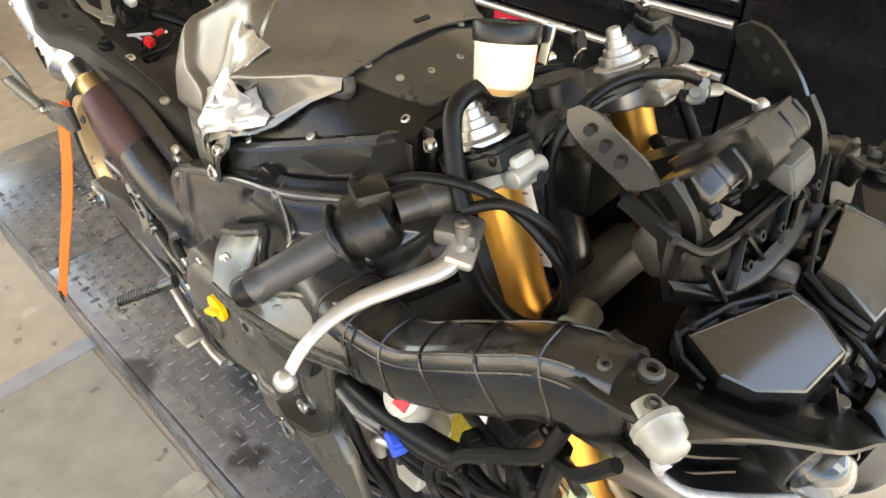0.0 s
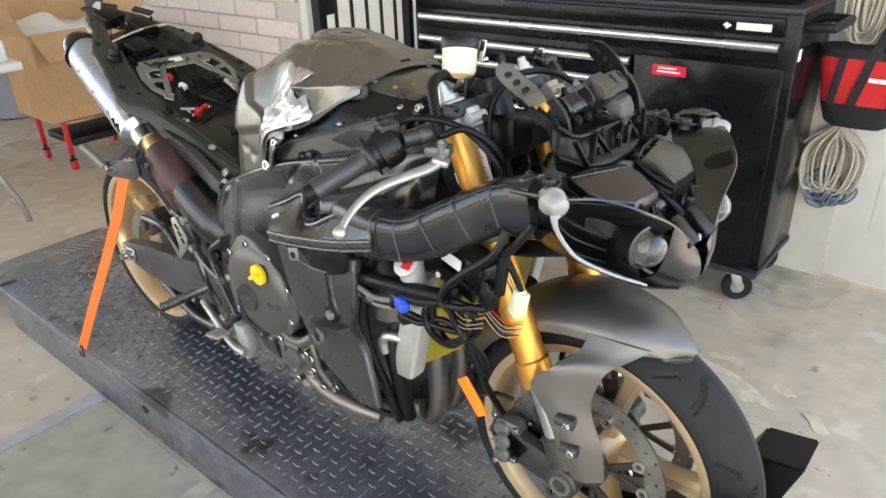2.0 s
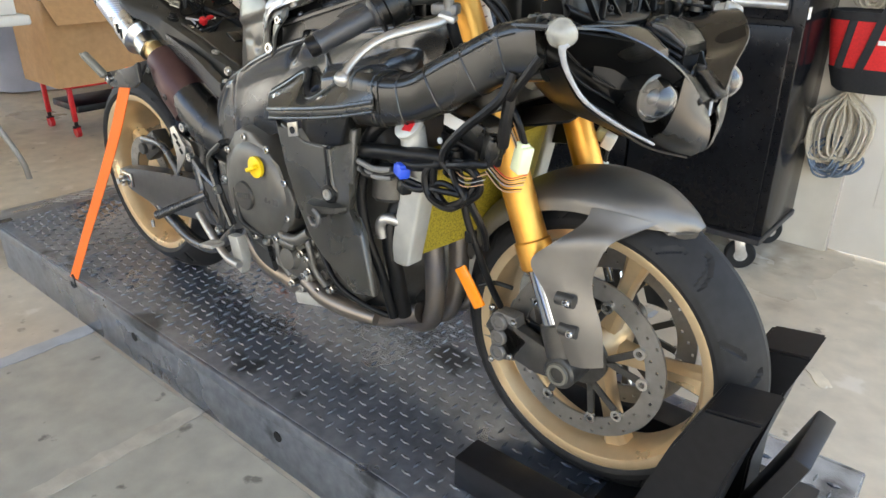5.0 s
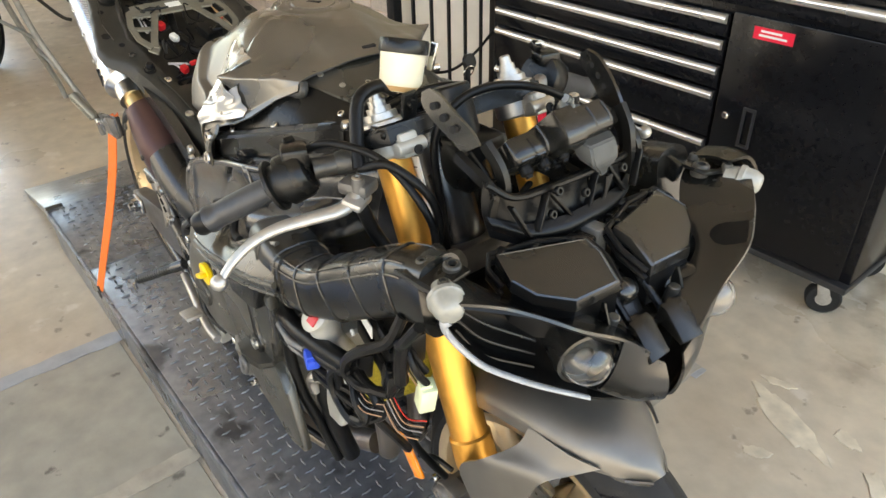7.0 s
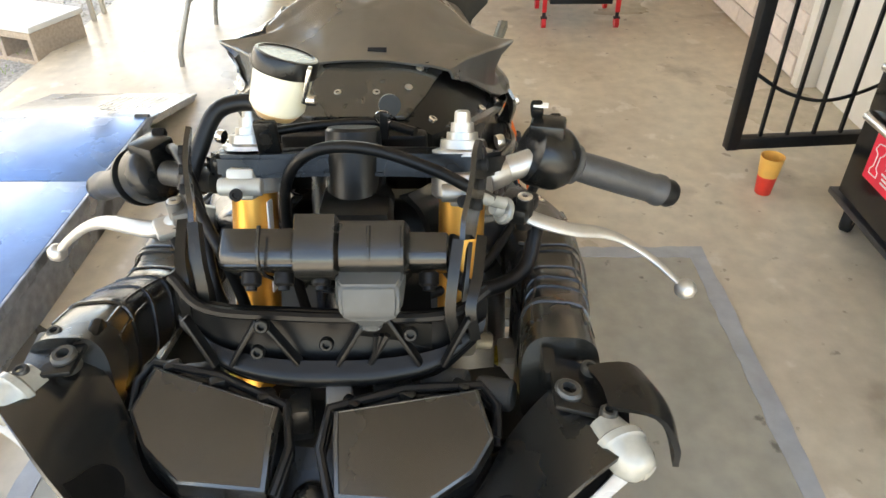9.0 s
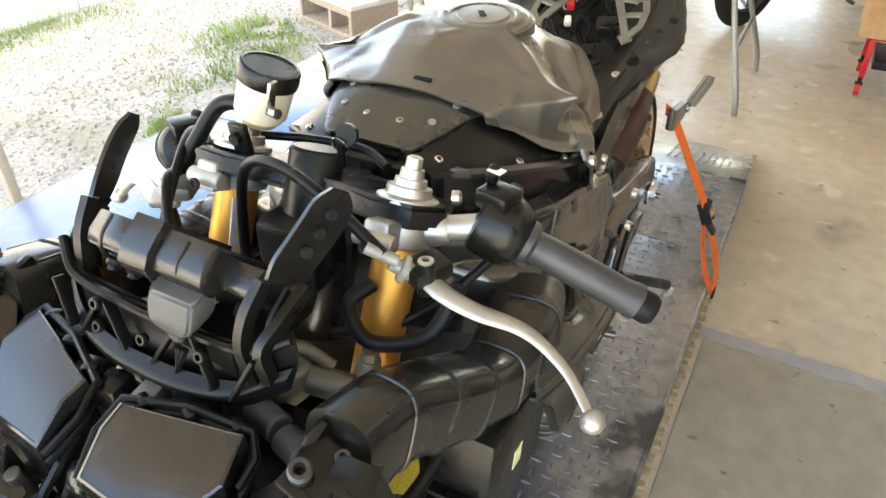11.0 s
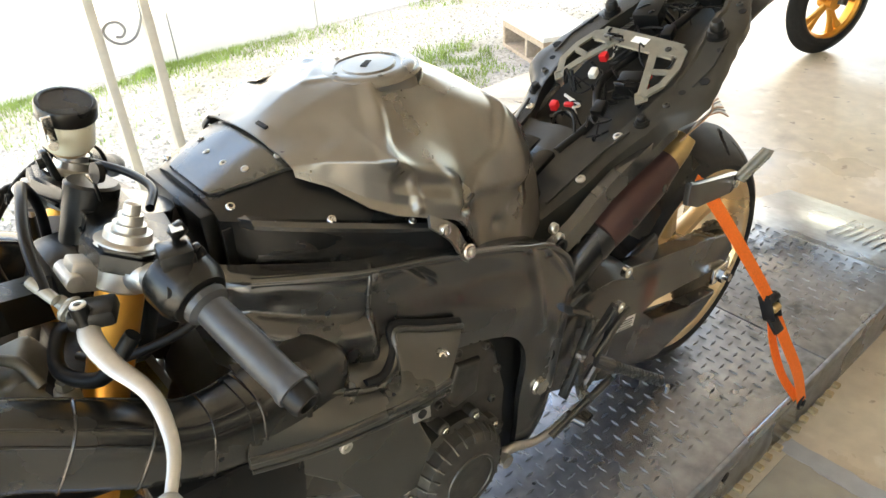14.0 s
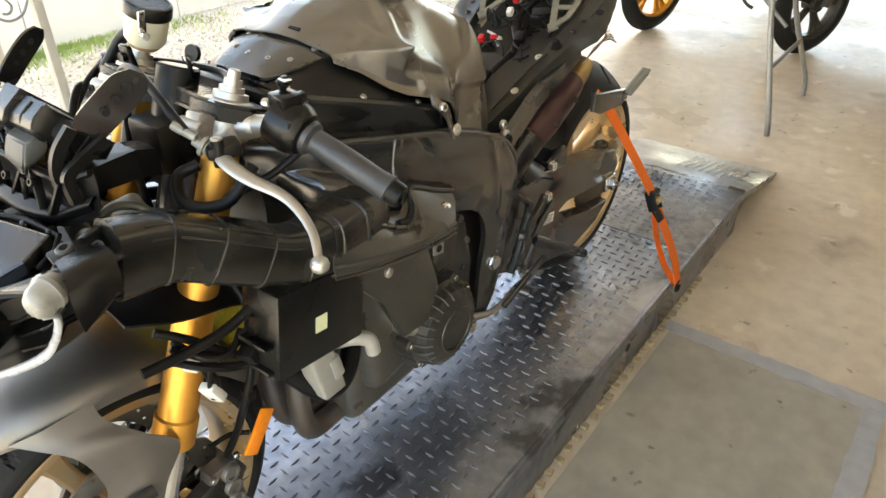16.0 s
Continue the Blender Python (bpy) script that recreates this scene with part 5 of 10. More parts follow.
# ---- motorcycle: yokes, bars, gauge, headlight ----
bm = bm_new()
yz = 1.046
outl = [(1.09, -0.13), (1.135, -0.145), (1.165, -0.125), (1.17, -0.085), (1.148, -0.045), (1.15, 0.0), (1.148, 0.045), (1.17, 0.085), (1.165, 0.125), (1.135, 0.145), (1.09, 0.13), (1.075, 0.06), (1.06, 0.0), (1.075, -0.06)]
m = Matrix.Rotation(radians(-23.4), 4, "Y")
piv = V(1.124, 0, 1.048)
lean_to = V(0.010, 0.0135, -0.011)
fr = [bm.verts.new(piv + lean_to + m @ (V(x, y, yz + 0.011) - piv)) for x, y in outl]
bk = [bm.verts.new(piv + lean_to + m @ (V(x, y, yz - 0.011) - piv)) for x, y in outl]
f0, f1 = bm.faces.new(fr), bm.faces.new(bk[::-1])
for i in range(len(outl)):
    j = (i + 1) % len(outl)
    bm.faces.new((fr[i], bk[i], bk[j], fr[j]))
bmesh.ops.bevel(bm, geom=list({e for f in (f0, f1) for e in f.edges}), offset=0.004, segments=2, affect="EDGES")
yoke = part("top_yoke", bm, "black_plastic", bike, "black top yoke across the fork tubes")
bm = bm_new()
for s in (-1, 1):
    c = fork_at(0.868, s)
    cyl(bm, c - FK * 0.018, c + FK * 0.018, 0.037, n=28, bevel=0.003)
box(bm, fork_at(0.868, 0, 0) + V(-0.012, 0, 0), (0.06, 0.19, 0.036), rot=ry(-23), bevel=0.006)
part("lower_yoke", bm, "dark_metal", bike, "dark cast lower yoke")
for s in (-1, 1):
    bm = bm_new()
    c = fork_at(1.058, s)
    up = -FK
    revolve(bm, [(0, 0.030), (0.004, 0.029), (0.006, 0.022), (0.014, 0.021), (0.014, 0.0155), (0.021, 0.015), (0.021, 0.0115), (0.030, 0.011), (0.030, 0.008), (0.040, 0.0075), (0.042, 0.005), (0.042, 0.0005)], c, up, 28)
    part("fork_cap", bm, "alu", bike, "stepped silver fork cap with adjusters")
    bm = bm_new()
    c = fork_at(1.034, s)
    cyl(bm, c - FK * 0.015, c + FK * 0.015, 0.030, n=28, bevel=0.003)
    box(bm, c + V(0.034, 0, 0.012), (0.028, 0.026, 0.03), rot=ry(-23), bevel=0.004)
    cyl(bm, c + V(0.045, -0.02, 0.014), c + V(0.045, 0.02, 0.014), 0.0085, n=16, bevel=0.001)
    clip = part("bar_clamp", bm, "alu" if s > 0 else "rad_tank", bike, "bare silver handlebar clamp")
    bm = bm_new()
    revolve(bm, [(0, 0.006), (0.003, 0.006), (0.003, 0.0035), (0.001, 0.003), (0.001, 0.0004)], c + V(0.0605, 0, 0.015), (1, 0, 0.3), 14)
    part("bolt", bm, "ink", clip)
    bm = bm_new()
    bolt(bm, fork_at(1.046, s) + V(-0.03, s * 0.034, 0.012), (-0.3, s, 0.1), 0.007, 0.008)
    part("pinch_bolt", bm, "steel", yoke)

bm = bm_new()
box(bm, V(1.178, -0.071, 0.966), (0.024, 0.002, 0.092), rot=ry(-20), bevel=0.0008)
tag = part("paper_tag", bm, "label_white", bike, "white printed tag beside the fork tube")
for k in range(5):
    part("print_bar", box(bm_new(), V(1.167 + 0.0055 * k, -0.0724, 0.997 - 0.0155 * k), (0.012, 0.0006, 0.0022), rot=ry(-20)), "wire_grey", tag)

BARS = {1: [V(1.150, 0.125, 1.022), V(1.132, 0.185, 1.034), V(1.118, 0.225, 1.024), V(1.096, 0.335, 0.976)],
        -1: [V(1.145, -0.125, 1.020), V(1.118, -0.185, 1.014), V(1.092, -0.225, 0.995), V(1.040, -0.3015, 0.951)]}
for s, bar in BARS.items():
    bm = bm_new()
    cyl(bm, bar[0], bar[1], 0.0128, n=20)
    cyl(bm, bar[0] + (bar[1] - bar[0]) * 0.25, bar[0] + (bar[1] - bar[0]) * 0.6, 0.0165, 0.0145, n=20, bevel=0.002)
    part("handlebar", bm, "alu" if s > 0 else "dark_metal", bike, "clip-on handlebar stub")
    d = (bar[3] - bar[2]).normalized()
    # grip: rubber with raised bands
    L_ = (bar[3] - bar[2]).length
    prof = [(-0.004, 0.017), (0.0, 0.0215), (0.006, 0.0205)]
    for k in range(34):
        h = 0.010 + k * (L_ - 0.030) / 34
        prof.append((h, 0.0152 + 0.0008 * math.sin(math.pi * k / 33) + 0.00035 * (k % 2)))
    prof += [(L_ - 0.016, 0.0158), (L_ - 0.012, 0.0172), (L_ - 0.006, 0.0172), (L_ - 0.005, 0.0155)]
    bm = bm_new()
    revolve(bm, prof, bar[2], d, 28)
    grip = part("grip", bm, "grip_rubber", bike, "worn black rubber handlebar grip")
    bm = bm_new()
    revolve(bm, [(-0.006, 0.0150), (0.006, 0.0152), (0.011, 0.0130), (0.011, 0.0095), (0.006, 0.009), (0.006, 0.0005)], bar[3], d, 24)
    part("bar_end", bm, "hose", grip)
    # switch block
    bm = bm_new()
    p, q = bar[2] - d * 0.048, bar[2] - d * 0.004
    if s > 0:
        revolve(bm, [(0, 0.020), (0.002, 0.030), (0.008, 0.0325), (0.030, 0.0325), (0.036, 0.031), (0.044, 0.026), (0.045, 0.02)], p, d, 32)
        box(bm, p + d * 0.02 + V(0.0, 0.0, 0.030), (0.030, 0.034, 0.018), rot=rz(-12), bevel=0.004)
    else:
        revolve(bm, [(0, 0.018), (0.002, 0.026), (0.008, 0.030), (0.014, 0.031), (0.034, 0.031), (0.036, 0.025), (0.045, 0.024), (0.046, 0.032), (0.050, 0.032), (0.050, 0.02)], p, d, 32)
        box(bm, p + d * 0.015 + V(-0.005, 0.0, 0.022), (0.034, 0.032, 0.026), rot=rz(-25), bevel=0.004)
    sw = part("switch_block", bm, "black_plastic", bike, "black plastic handlebar switch block")
    if s > 0:
        for dx, dz, col in ((0.008, 0.041, "black_plastic"), (0.030, 0.034, "black_plastic")):
            bm = bm_new()
            box(bm, p + d * dx + V(-0.012, 0, dz), (0.016, 0.012, 0.012), rot=ry(20), bevel=0.003)
            part("switch", bm, col, sw)
        bm = bm_new()
        cyl(bm, p + d * 0.022 + V(-0.006, 0.020, -0.012) + V(-0.010, 0.004, 0.012), p + d * 0.022 + V(0.022, 0.018, 0.012), 0.0065, n=14)
        part("screw_hole", bm, "ink", sw)
        bm = bm_new()
        box(bm, p + d * 0.012 + V(-0.01, 0.0, 0.0475), (0.010, 0.014, 0.0012), rot=rz(-12))
        part("switch_marking", bm, "label_white", sw)
    else:
        for k in range(3):
            bm = bm_new()
            box(bm, p + d * 0.018 + V(-0.022 + 0.012 * k, 0.006, 0.034 - 0.008 * k), (0.009, 0.014, 0.010), rot=ry(30), bevel=0.002)
            part("switch", bm, "hose", sw)
LEV = {1: [V(1.203, 0.172, 1.018), V(1.207, 0.190, 1.012), V(1.203, 0.218, 1.001), V(1.191, 0.250, 0.989), V(1.189, 0.275, 0.977), V(1.196, 0.304, 0.959), V(1.216, 0.332, 0.940)],
       -1: [V(1.172, -0.160, 0.995), V(1.176, -0.184, 0.984), V(1.160, -0.216, 0.977), V(1.140, -0.252, 0.968), V(1.128, -0.280, 0.955), V(1.122, -0.306, 0.936), V(1.123, -0.327, 0.917)]}
for s, pts in LEV.items():
    bm = bm_new()
    tube(bm, pts, [0.0095, 0.0105, 0.0095, 0.0085, 0.0075, 0.0068, 0.0062] if s < 0 else [0.0095, 0.0100, 0.0090, 0.0076, 0.0066, 0.0056, 0.0048], n=14, flat=0.72 if s < 0 else 0.5)
    revolve(bm, [(-0.0105, 0.0005), (-0.009, 0.005), (-0.005, 0.0095), (0, 0.0108), (0.005, 0.0095), (0.009, 0.005), (0.0105, 0.0005)], pts[-1], (0, 0, 1), 20)
    if s < 0:
        box(bm, pts[0] + V(0.006, s * 0.006, -0.006), (0.026, 0.034, 0.011), rot=rz(-30 * s) @ ry(15), bevel=0.004)
    lever = part("brake_lever" if s < 0 else "clutch_lever", bm, "lever", bike, "silver alloy hand lever with a ball end")
    bm = bm_new()
    box(bm, pts[0] + V(-0.008, -s * 0.006, 0.004), (0.040, 0.032, 0.017), rot=rz(-25 * s), bevel=0.005)
    cyl(bm, pts[0] + V(0.002, 0, -0.012), pts[0] + V(0.002, 0, 0.020), 0.008, n=16)
    part("lever_perch", bm, "black_plastic" if s > 0 else "caliper", bike, "black lever perch" if s > 0 else "grey cast lever perch")
    bm = bm_new()
    bolt(bm, pts[0] + V(0.002, 0, 0.019), (0, 0, 1), 0.007, 0.003)
    part("pivot_screw", bm, "steel", lever)
# clutch cable and adjuster
bm = bm_new()
revolve(bm, [(0, 0.006), (0.002, 0.0085), (0.006, 0.0085), (0.007, 0.0125), (0.010, 0.013), (0.012, 0.0115), (0.013, 0.007), (0.022, 0.006)], V(1.206, 0.160, 1.022), V(0.35, -0.75, 0.45), 20)
cyl(bm, V(1.217, 0.152, 1.039), V(1.228, 0.128, 1.052), 0.0055, n=12)
part("cable_adjuster", bm, "marker", bike, "off-white clutch cable adjuster")
bm = bm_new()
tube(bm, [(1.196, 0.175, 1.024), (1.206, 0.164, 1.032)], 0.006, n=12)
tube(bm, [(1.222, 0.142, 1.045), (1.215, 0.09, 1.072), (1.20, 0.03, 1.085), (1.19, -0.02, 1.075), (1.18, -0.05, 1.03), (1.19, -0.05, 0.94), (1.19, -0.04, 0.86)], 0.0055, n=10)
part("clutch_cable", bm, "hose", bike, "black clutch cable looped over the yoke")
# right reservoir, bracket and hose
bm = bm_new()
rc = V(1.130, -0.062, 1.081)
lean = V(-0.16, 0.30, 1).normalized()
revolve(bm, [(0, 0.004), (0.001, 0.017), (0.008, 0.0225), (0.013, 0.0262), (0.048, 0.0276), (0.049, 0.002)], rc, lean, 32)
res = part("brake_reservoir", bm, "reservoir", bike, "cream plastic brake fluid reservoir with a black cap")
part("fluid_band", revolve(bm_new(), [(0.0015, 0.0178), (0.0050, 0.0206), (0.0075, 0.0227), (0.0078, 0.0222)], rc, lean, 32), "old_fluid", res, "amber tint of old brake fluid")
bm = bm_new()
prof = [(0.046, 0.027), (0.046, 0.0296), (0.048, 0.0302), (0.060, 0.0302), (0.0625, 0.0288), (0.063, 0.026), (0.0618, 0.025), (0.0618, 0.0005)]
revolve(bm, prof, rc, lean, 36)
part("cap", bm, "black_plastic", res, "black screw cap")
bm = bm_new()
box(bm, rc + V(0.018, 0.038, 0.040), (0.010, 0.004, 0.034), rot=rx(-16), bevel=0.001)
cyl(bm, rc + V(0.018, 0.036, 0.026), rc + V(0.020, 0.045, 0.026), 0.005, n=12)
part("cap_clip", bm, "steel", res)
bm = bm_new()
tube(bm, [rc + V(0.0, -0.006, 0.004), (1.120, -0.085, 1.092), (1.125, -0.118, 1.085), (1.145, -0.138, 1.05), (1.165, -0.150, 1.02)], 0.0085, n=14)
part("reservoir_hose", bm, "hose", bike, "thick black reservoir hose")
bm = bm_new()
box(bm, rc + V(0.022, -0.004, -0.016), (0.008, 0.022, 0.05), rot=ry(8), bevel=0.003)
cyl(bm, rc + V(0.026, -0.004, -0.006), rc + V(0.034, -0.004, -0.006), 0.006, n=14)
box(bm, rc + V(0.025, -0.030, -0.03), (0.03, 0.05, 0.010), bevel=0.003)
part("reservoir_bracket", bm, "black_plastic", bike, "black reservoir bracket bolted to the yoke")
# ignition lock with key
bm = bm_new()
cyl(bm, V(1.160, 0.012, 1.0), V(1.132, 0.012, 1.072), 0.027, n=28, bevel=0.003)
box(bm, (1.175, 0.015, 0.985), (0.06, 0.07, 0.07), bevel=0.01)
lock = part("ignition_lock", bm, "black_plastic", bike, "black ignition lock between the fork tubes")
bm = bm_new()
revolve(bm, [(-0.003, 0.0005), (-0.003, 0.0105), (0.003, 0.0105), (0.003, 0.0005)], (1.132, 0.048, 1.094), (1, 0.2, 0.3), 20)
box(bm, (1.136, 0.042, 1.076), (0.003, 0.008, 0.03), bevel=0.001)
part("key", bm, "hose", lock, "dark key with a bright ring")
bm = bm_new()
tube(bm, [V(1.138, 0.042, 1.088) + V(0.003 * math.sin(a), 0.008 * math.cos(a), 0.008 * math.sin(a) - 0.004) for a in [k * math.pi / 6 for k in range(13)]], 0.0009, n=6, steps=2)
part("key_ring", bm, "chrome", lock)

# gauge on its stay
gm = Matrix.Translation((1.316, 0.0, 1.058)) @ Matrix.Rotation(radians(45), 4, "Y")


def gauge_lobe(y0, y1, hi, t, drop=0.0):
    """A rounded block of the gauge from y0 to y1, hi its height, t its thickness."""
    bm = bm_new()
    secs = []
    for u in (0.0, 0.06, 0.5, 0.94, 1.0):
        f = 0.86 if u in (0.0, 1.0) else 1.0
        y = y0 + (y1 - y0) * u
        o = [(-t / 2, -hi / 2), (t * 0.3, -hi / 2), (t / 2, -hi * 0.3), (t / 2, hi * 0.36), (t * 0.38, hi * 0.46), (t * 0.1, hi / 2), (-t / 2, hi / 2 - 0.004)]
        secs.append([gm @ V(x * f, y, z * f - drop) for x, z in o])
    loft(bm, secs)
    return bm


gauge = part("instrument_gauge", gauge_lobe(-0.066, 0.002, 0.060, 0.030, 0.006), "gauge", bike, "black plastic back of the instrument gauge", smooth=50)
part("gauge_boss", gauge_lobe(-0.008, 0.024, 0.086, 0.044), "gauge", gauge, smooth=50)
part("gauge_dial_back", gauge_lobe(0.022, 0.074, 0.076, 0.036), "gauge", gauge, smooth=50)
part("gauge_end", gauge_lobe(0.071, 0.103, 0.052, 0.026, 0.008), "gauge", gauge, smooth=50)
for y in (-0.032, 0.0, 0.022, 0.046, 0.070):
    bm = bm_new()
    tube(bm, [gm @ V(x, y, z) for x, z in ((-0.014, 0.0355), (0.004, 0.0375), (0.015, 0.031), (0.0185, 0.015), (0.0185, -0.02))], 0.0016, n=6)
    part("gauge_rib", bm, "gauge", gauge)
bm = bm_new()
tube(bm, [gm @ V(0.012, y, 0.020) for y in (-0.060, -0.03, 0.0)], 0.0016, n=6)
part("gauge_rib", bm, "gauge", gauge)
for y, z in ((-0.045, 0.002), (-0.020, 0.004), (0.008, 0.006), (0.010, -0.012), (0.088, 0.0)):
    bm = bm_new()
    c = gm @ V(0.014, y, z)
    d = gm.to_3x3() @ V(1, 0, 0)
    cyl(bm, c, c + d * 0.012, 0.0075, n=16, bevel=0.002)
    cyl(bm, c + d * 0.011, c + d * 0.015, 0.0045, n=12)
    part("gauge_mount", bm, "hose", gauge)
bm = bm_new()
sec = []
for u, w, h in ((0, 0.025, 0.024), (0.35, 0.026, 0.026), (0.58, 0.024, 0.024), (0.72, 0.016, 0.017), (0.86, 0.008, 0.010), (1.0, 0.006, 0.008)):
    c = V(1.346 + 0.014 * u, 0.046, 1.060 - 0.040 * u)
    sec.append([c + V(-h * 0.5, -w, h * 0.3), c + V(h * 0.3, -w * 0.95, 0.002), c + V(h * 0.55, -w * 0.8, 0), c + V(h * 0.55, w * 0.8, 0), c + V(h * 0.3, w * 0.95, 0.002), c + V(-h * 0.5, w, h * 0.3)])
loft(bm, sec)
bmesh.ops.bevel(bm, geom=list(bm.edges), offset=0.002, segments=2, affect="EDGES")
part("gauge_connector", bm, "boot", gauge, "grey rubber boot under the gauge")
for k in range(3):
    bm = bm_new()
    tube(bm, [(1.366, 0.050 + 0.004 * k, 1.020), (1.368, 0.045, 0.995), (1.362, 0.02 + 0.01 * k, 0.975), (1.345, -0.01, 0.96)], 0.0026, n=6)
    part("gauge_wire", bm, "hose", gauge)
y0 = 0.013
for s in (-1, 1):
    def at(x, y, z, s=s):
        return V(x, y, z) if s > 0 else V(x - 0.017, -y + 0.024, z + 0.004)

    bm = bm_new()
    rows = []
    for x, y, z, hw in ((1.254, 0.129, 1.120, 0.005), (1.263, 0.129, 1.1125, 0.012), (1.276, 0.128, 1.1025, 0.0135), (1.290, 0.125, 1.092, 0.0135), (1.304, 0.121, 1.081, 0.013), (1.316, 0.119, 1.070, 0.011)):
        f = hw / (0.0135 if s > 0 else 0.0185)
        rows.append([at(x + 0.0165 * f, y - 0.0055 * f, z + 0.011 * f), at(x, y, z), at(x - 0.0165 * f, y + 0.0055 * f, z - 0.011 * f)])
    sheet(bm, rows, 4, 3, 0.004)
    arm_ob = part("mirror_stay_arm", bm, "lamp_black", bike, "black stay arm with a row of holes", smooth=35)
    for pts, w in ((((1.304, 0.128, 1.062), (1.334, 0.124, 1.047), (1.350, 0.119, 1.032), (1.350, 0.122, 1.005)), 0.008), (((1.328, 0.110, 1.078), (1.346, 0.106, 1.056), (1.353, 0.104, 1.030), (1.350, 0.108, 1.000)), 0.008)):
        bm = bm_new()
        ribbon(bm, [at(*p) for p in pts], 0.012, w, V(0.6, 0, 0.8), 5)
        part("arm_strut", bm, "black_plastic", arm_ob)
    bm = bm_new()
    sheet(bm, [[at(1.316, 0.118, 1.068), at(1.336, 0.115, 1.050), at(1.345, 0.112, 1.025)], [at(1.310, 0.116, 1.056), at(1.328, 0.113, 1.036), at(1.336, 0.112, 1.008)]], 2, 3, 0.003)
    part("arm_web", bm, "black_plastic", arm_ob)
    # row of holes drawn as black discs
    for k in range(3):
        c = at(1.270 + 0.013 * k, 0.1285 - 0.0025 * k, 1.1075 - 0.0098 * k)
        nrm = V(0.20, 0.93 * s, 0.16).normalized()
        bm = bm_new()
        cyl(bm, c - nrm * 0.0046, c + nrm * 0.0046, 0.0042, n=14)
        part("hole", bm, "ink", arm_ob)
bm = bm_new()
sheet(bm, [[(1.336, y0 - 0.119, 1.014), (1.356, y0 - 0.085, 1.000), (1.366, y0 - 0.04, 0.996), (1.368, y0, 0.996), (1.366, y0 + 0.04, 0.996), (1.356, y0 + 0.085, 0.998), (1.336, y0 + 0.119, 1.010)],
           [(1.342, y0 - 0.116, 1.004), (1.366, y0 - 0.082, 0.990), (1.377, y0 - 0.04, 0.985), (1.379, y0, 0.985), (1.377, y0 + 0.04, 0.985), (1.366, y0 + 0.082, 0.988), (1.342, y0 + 0.116, 1.000)],
           [(1.334, y0 - 0.110, 0.992), (1.360, y0 - 0.078, 0.978), (1.371, y0 - 0.04, 0.973), (1.373, y0, 0.973), (1.371, y0 + 0.04, 0.973), (1.360, y0 + 0.078, 0.976), (1.334, y0 + 0.110, 0.988)]], 4, 5, 0.004)
stay = part("headlight_stay", bm, "hose", bike, "ribbed black headlight stay")
bm = bm_new()
tube(bm, [(1.334, y0 - 0.117, 1.050), (1.350, y0 - 0.09, 1.032), (1.356, y0 - 0.03, 1.030), (1.356, y0 + 0.03, 1.028), (1.350, y0 + 0.09, 1.026), (1.333, y0 + 0.119, 1.036)], 0.0042, n=8)
part("stay_rail", bm, "hose", stay)
bm = bm_new()
sheet(bm, [[(1.328, y0 - 0.117, 1.050), (1.343, y0 - 0.09, 1.032), (1.348, y0 - 0.03, 1.030), (1.348, y0 + 0.03, 1.028), (1.343, y0 + 0.09, 1.026), (1.328, y0 + 0.117, 1.038)],
           [(1.330, y0 - 0.120, 1.020), (1.346, y0 - 0.09, 1.008), (1.352, y0 - 0.03, 1.006), (1.352, y0 + 0.03, 1.005), (1.346, y0 + 0.09, 1.004), (1.330, y0 + 0.120, 1.012)],
           [(1.334, y0 - 0.112, 0.985), (1.358, y0 - 0.08, 0.972), (1.368, y0 - 0.03, 0.968), (1.368, y0 + 0.03, 0.968), (1.358, y0 + 0.08, 0.970), (1.334, y0 + 0.112, 0.982)]], 4, 4, 0.003)
part("stay_web", bm, "hose", stay)
for ya, yb in ((-0.105, -0.085), (-0.05, -0.075), (-0.05, -0.02), (0.03, 0.005), (0.045, 0.07), (0.105, 0.085)):
    bm = bm_new()
    box(bm, (1.362, y0 + (ya + yb) / 2, 1.010), (0.010, 0.0035, 0.044), rot=rx(math.degrees(math.atan2(ya - yb, 0.04)) * -1) @ ry(-14), bevel=0.001)
    part("stay_rib", bm, "hose", stay)
bm = bm_new()
loft(bm, [[V(1.352, 0.036, 1.022), V(1.352, 0.090, 1.018), V(1.352, 0.090, 0.992), V(1.352, 0.036, 0.994)], [V(1.255, 0.050, 1.020), V(1.255, 0.086, 1.020), V(1.255, 0.086, 0.985), V(1.255, 0.050, 0.985)], [V(1.215, 0.020, 1.000), V(1.215, 0.060, 1.000), V(1.215, 0.060, 0.965), V(1.215, 0.020, 0.965)]])
part("stay_beam", bm, "black_plastic", stay, smooth=20)
for y, z in ((-0.045, 1.030), (0.0, 1.012), (-0.052, 1.004), (0.062, 1.022)):
    part("bolt", bolt(bm_new(), (1.366, y0 + y, z), (1, 0, 0.4), 0.0055, 0.005), "hose", stay)

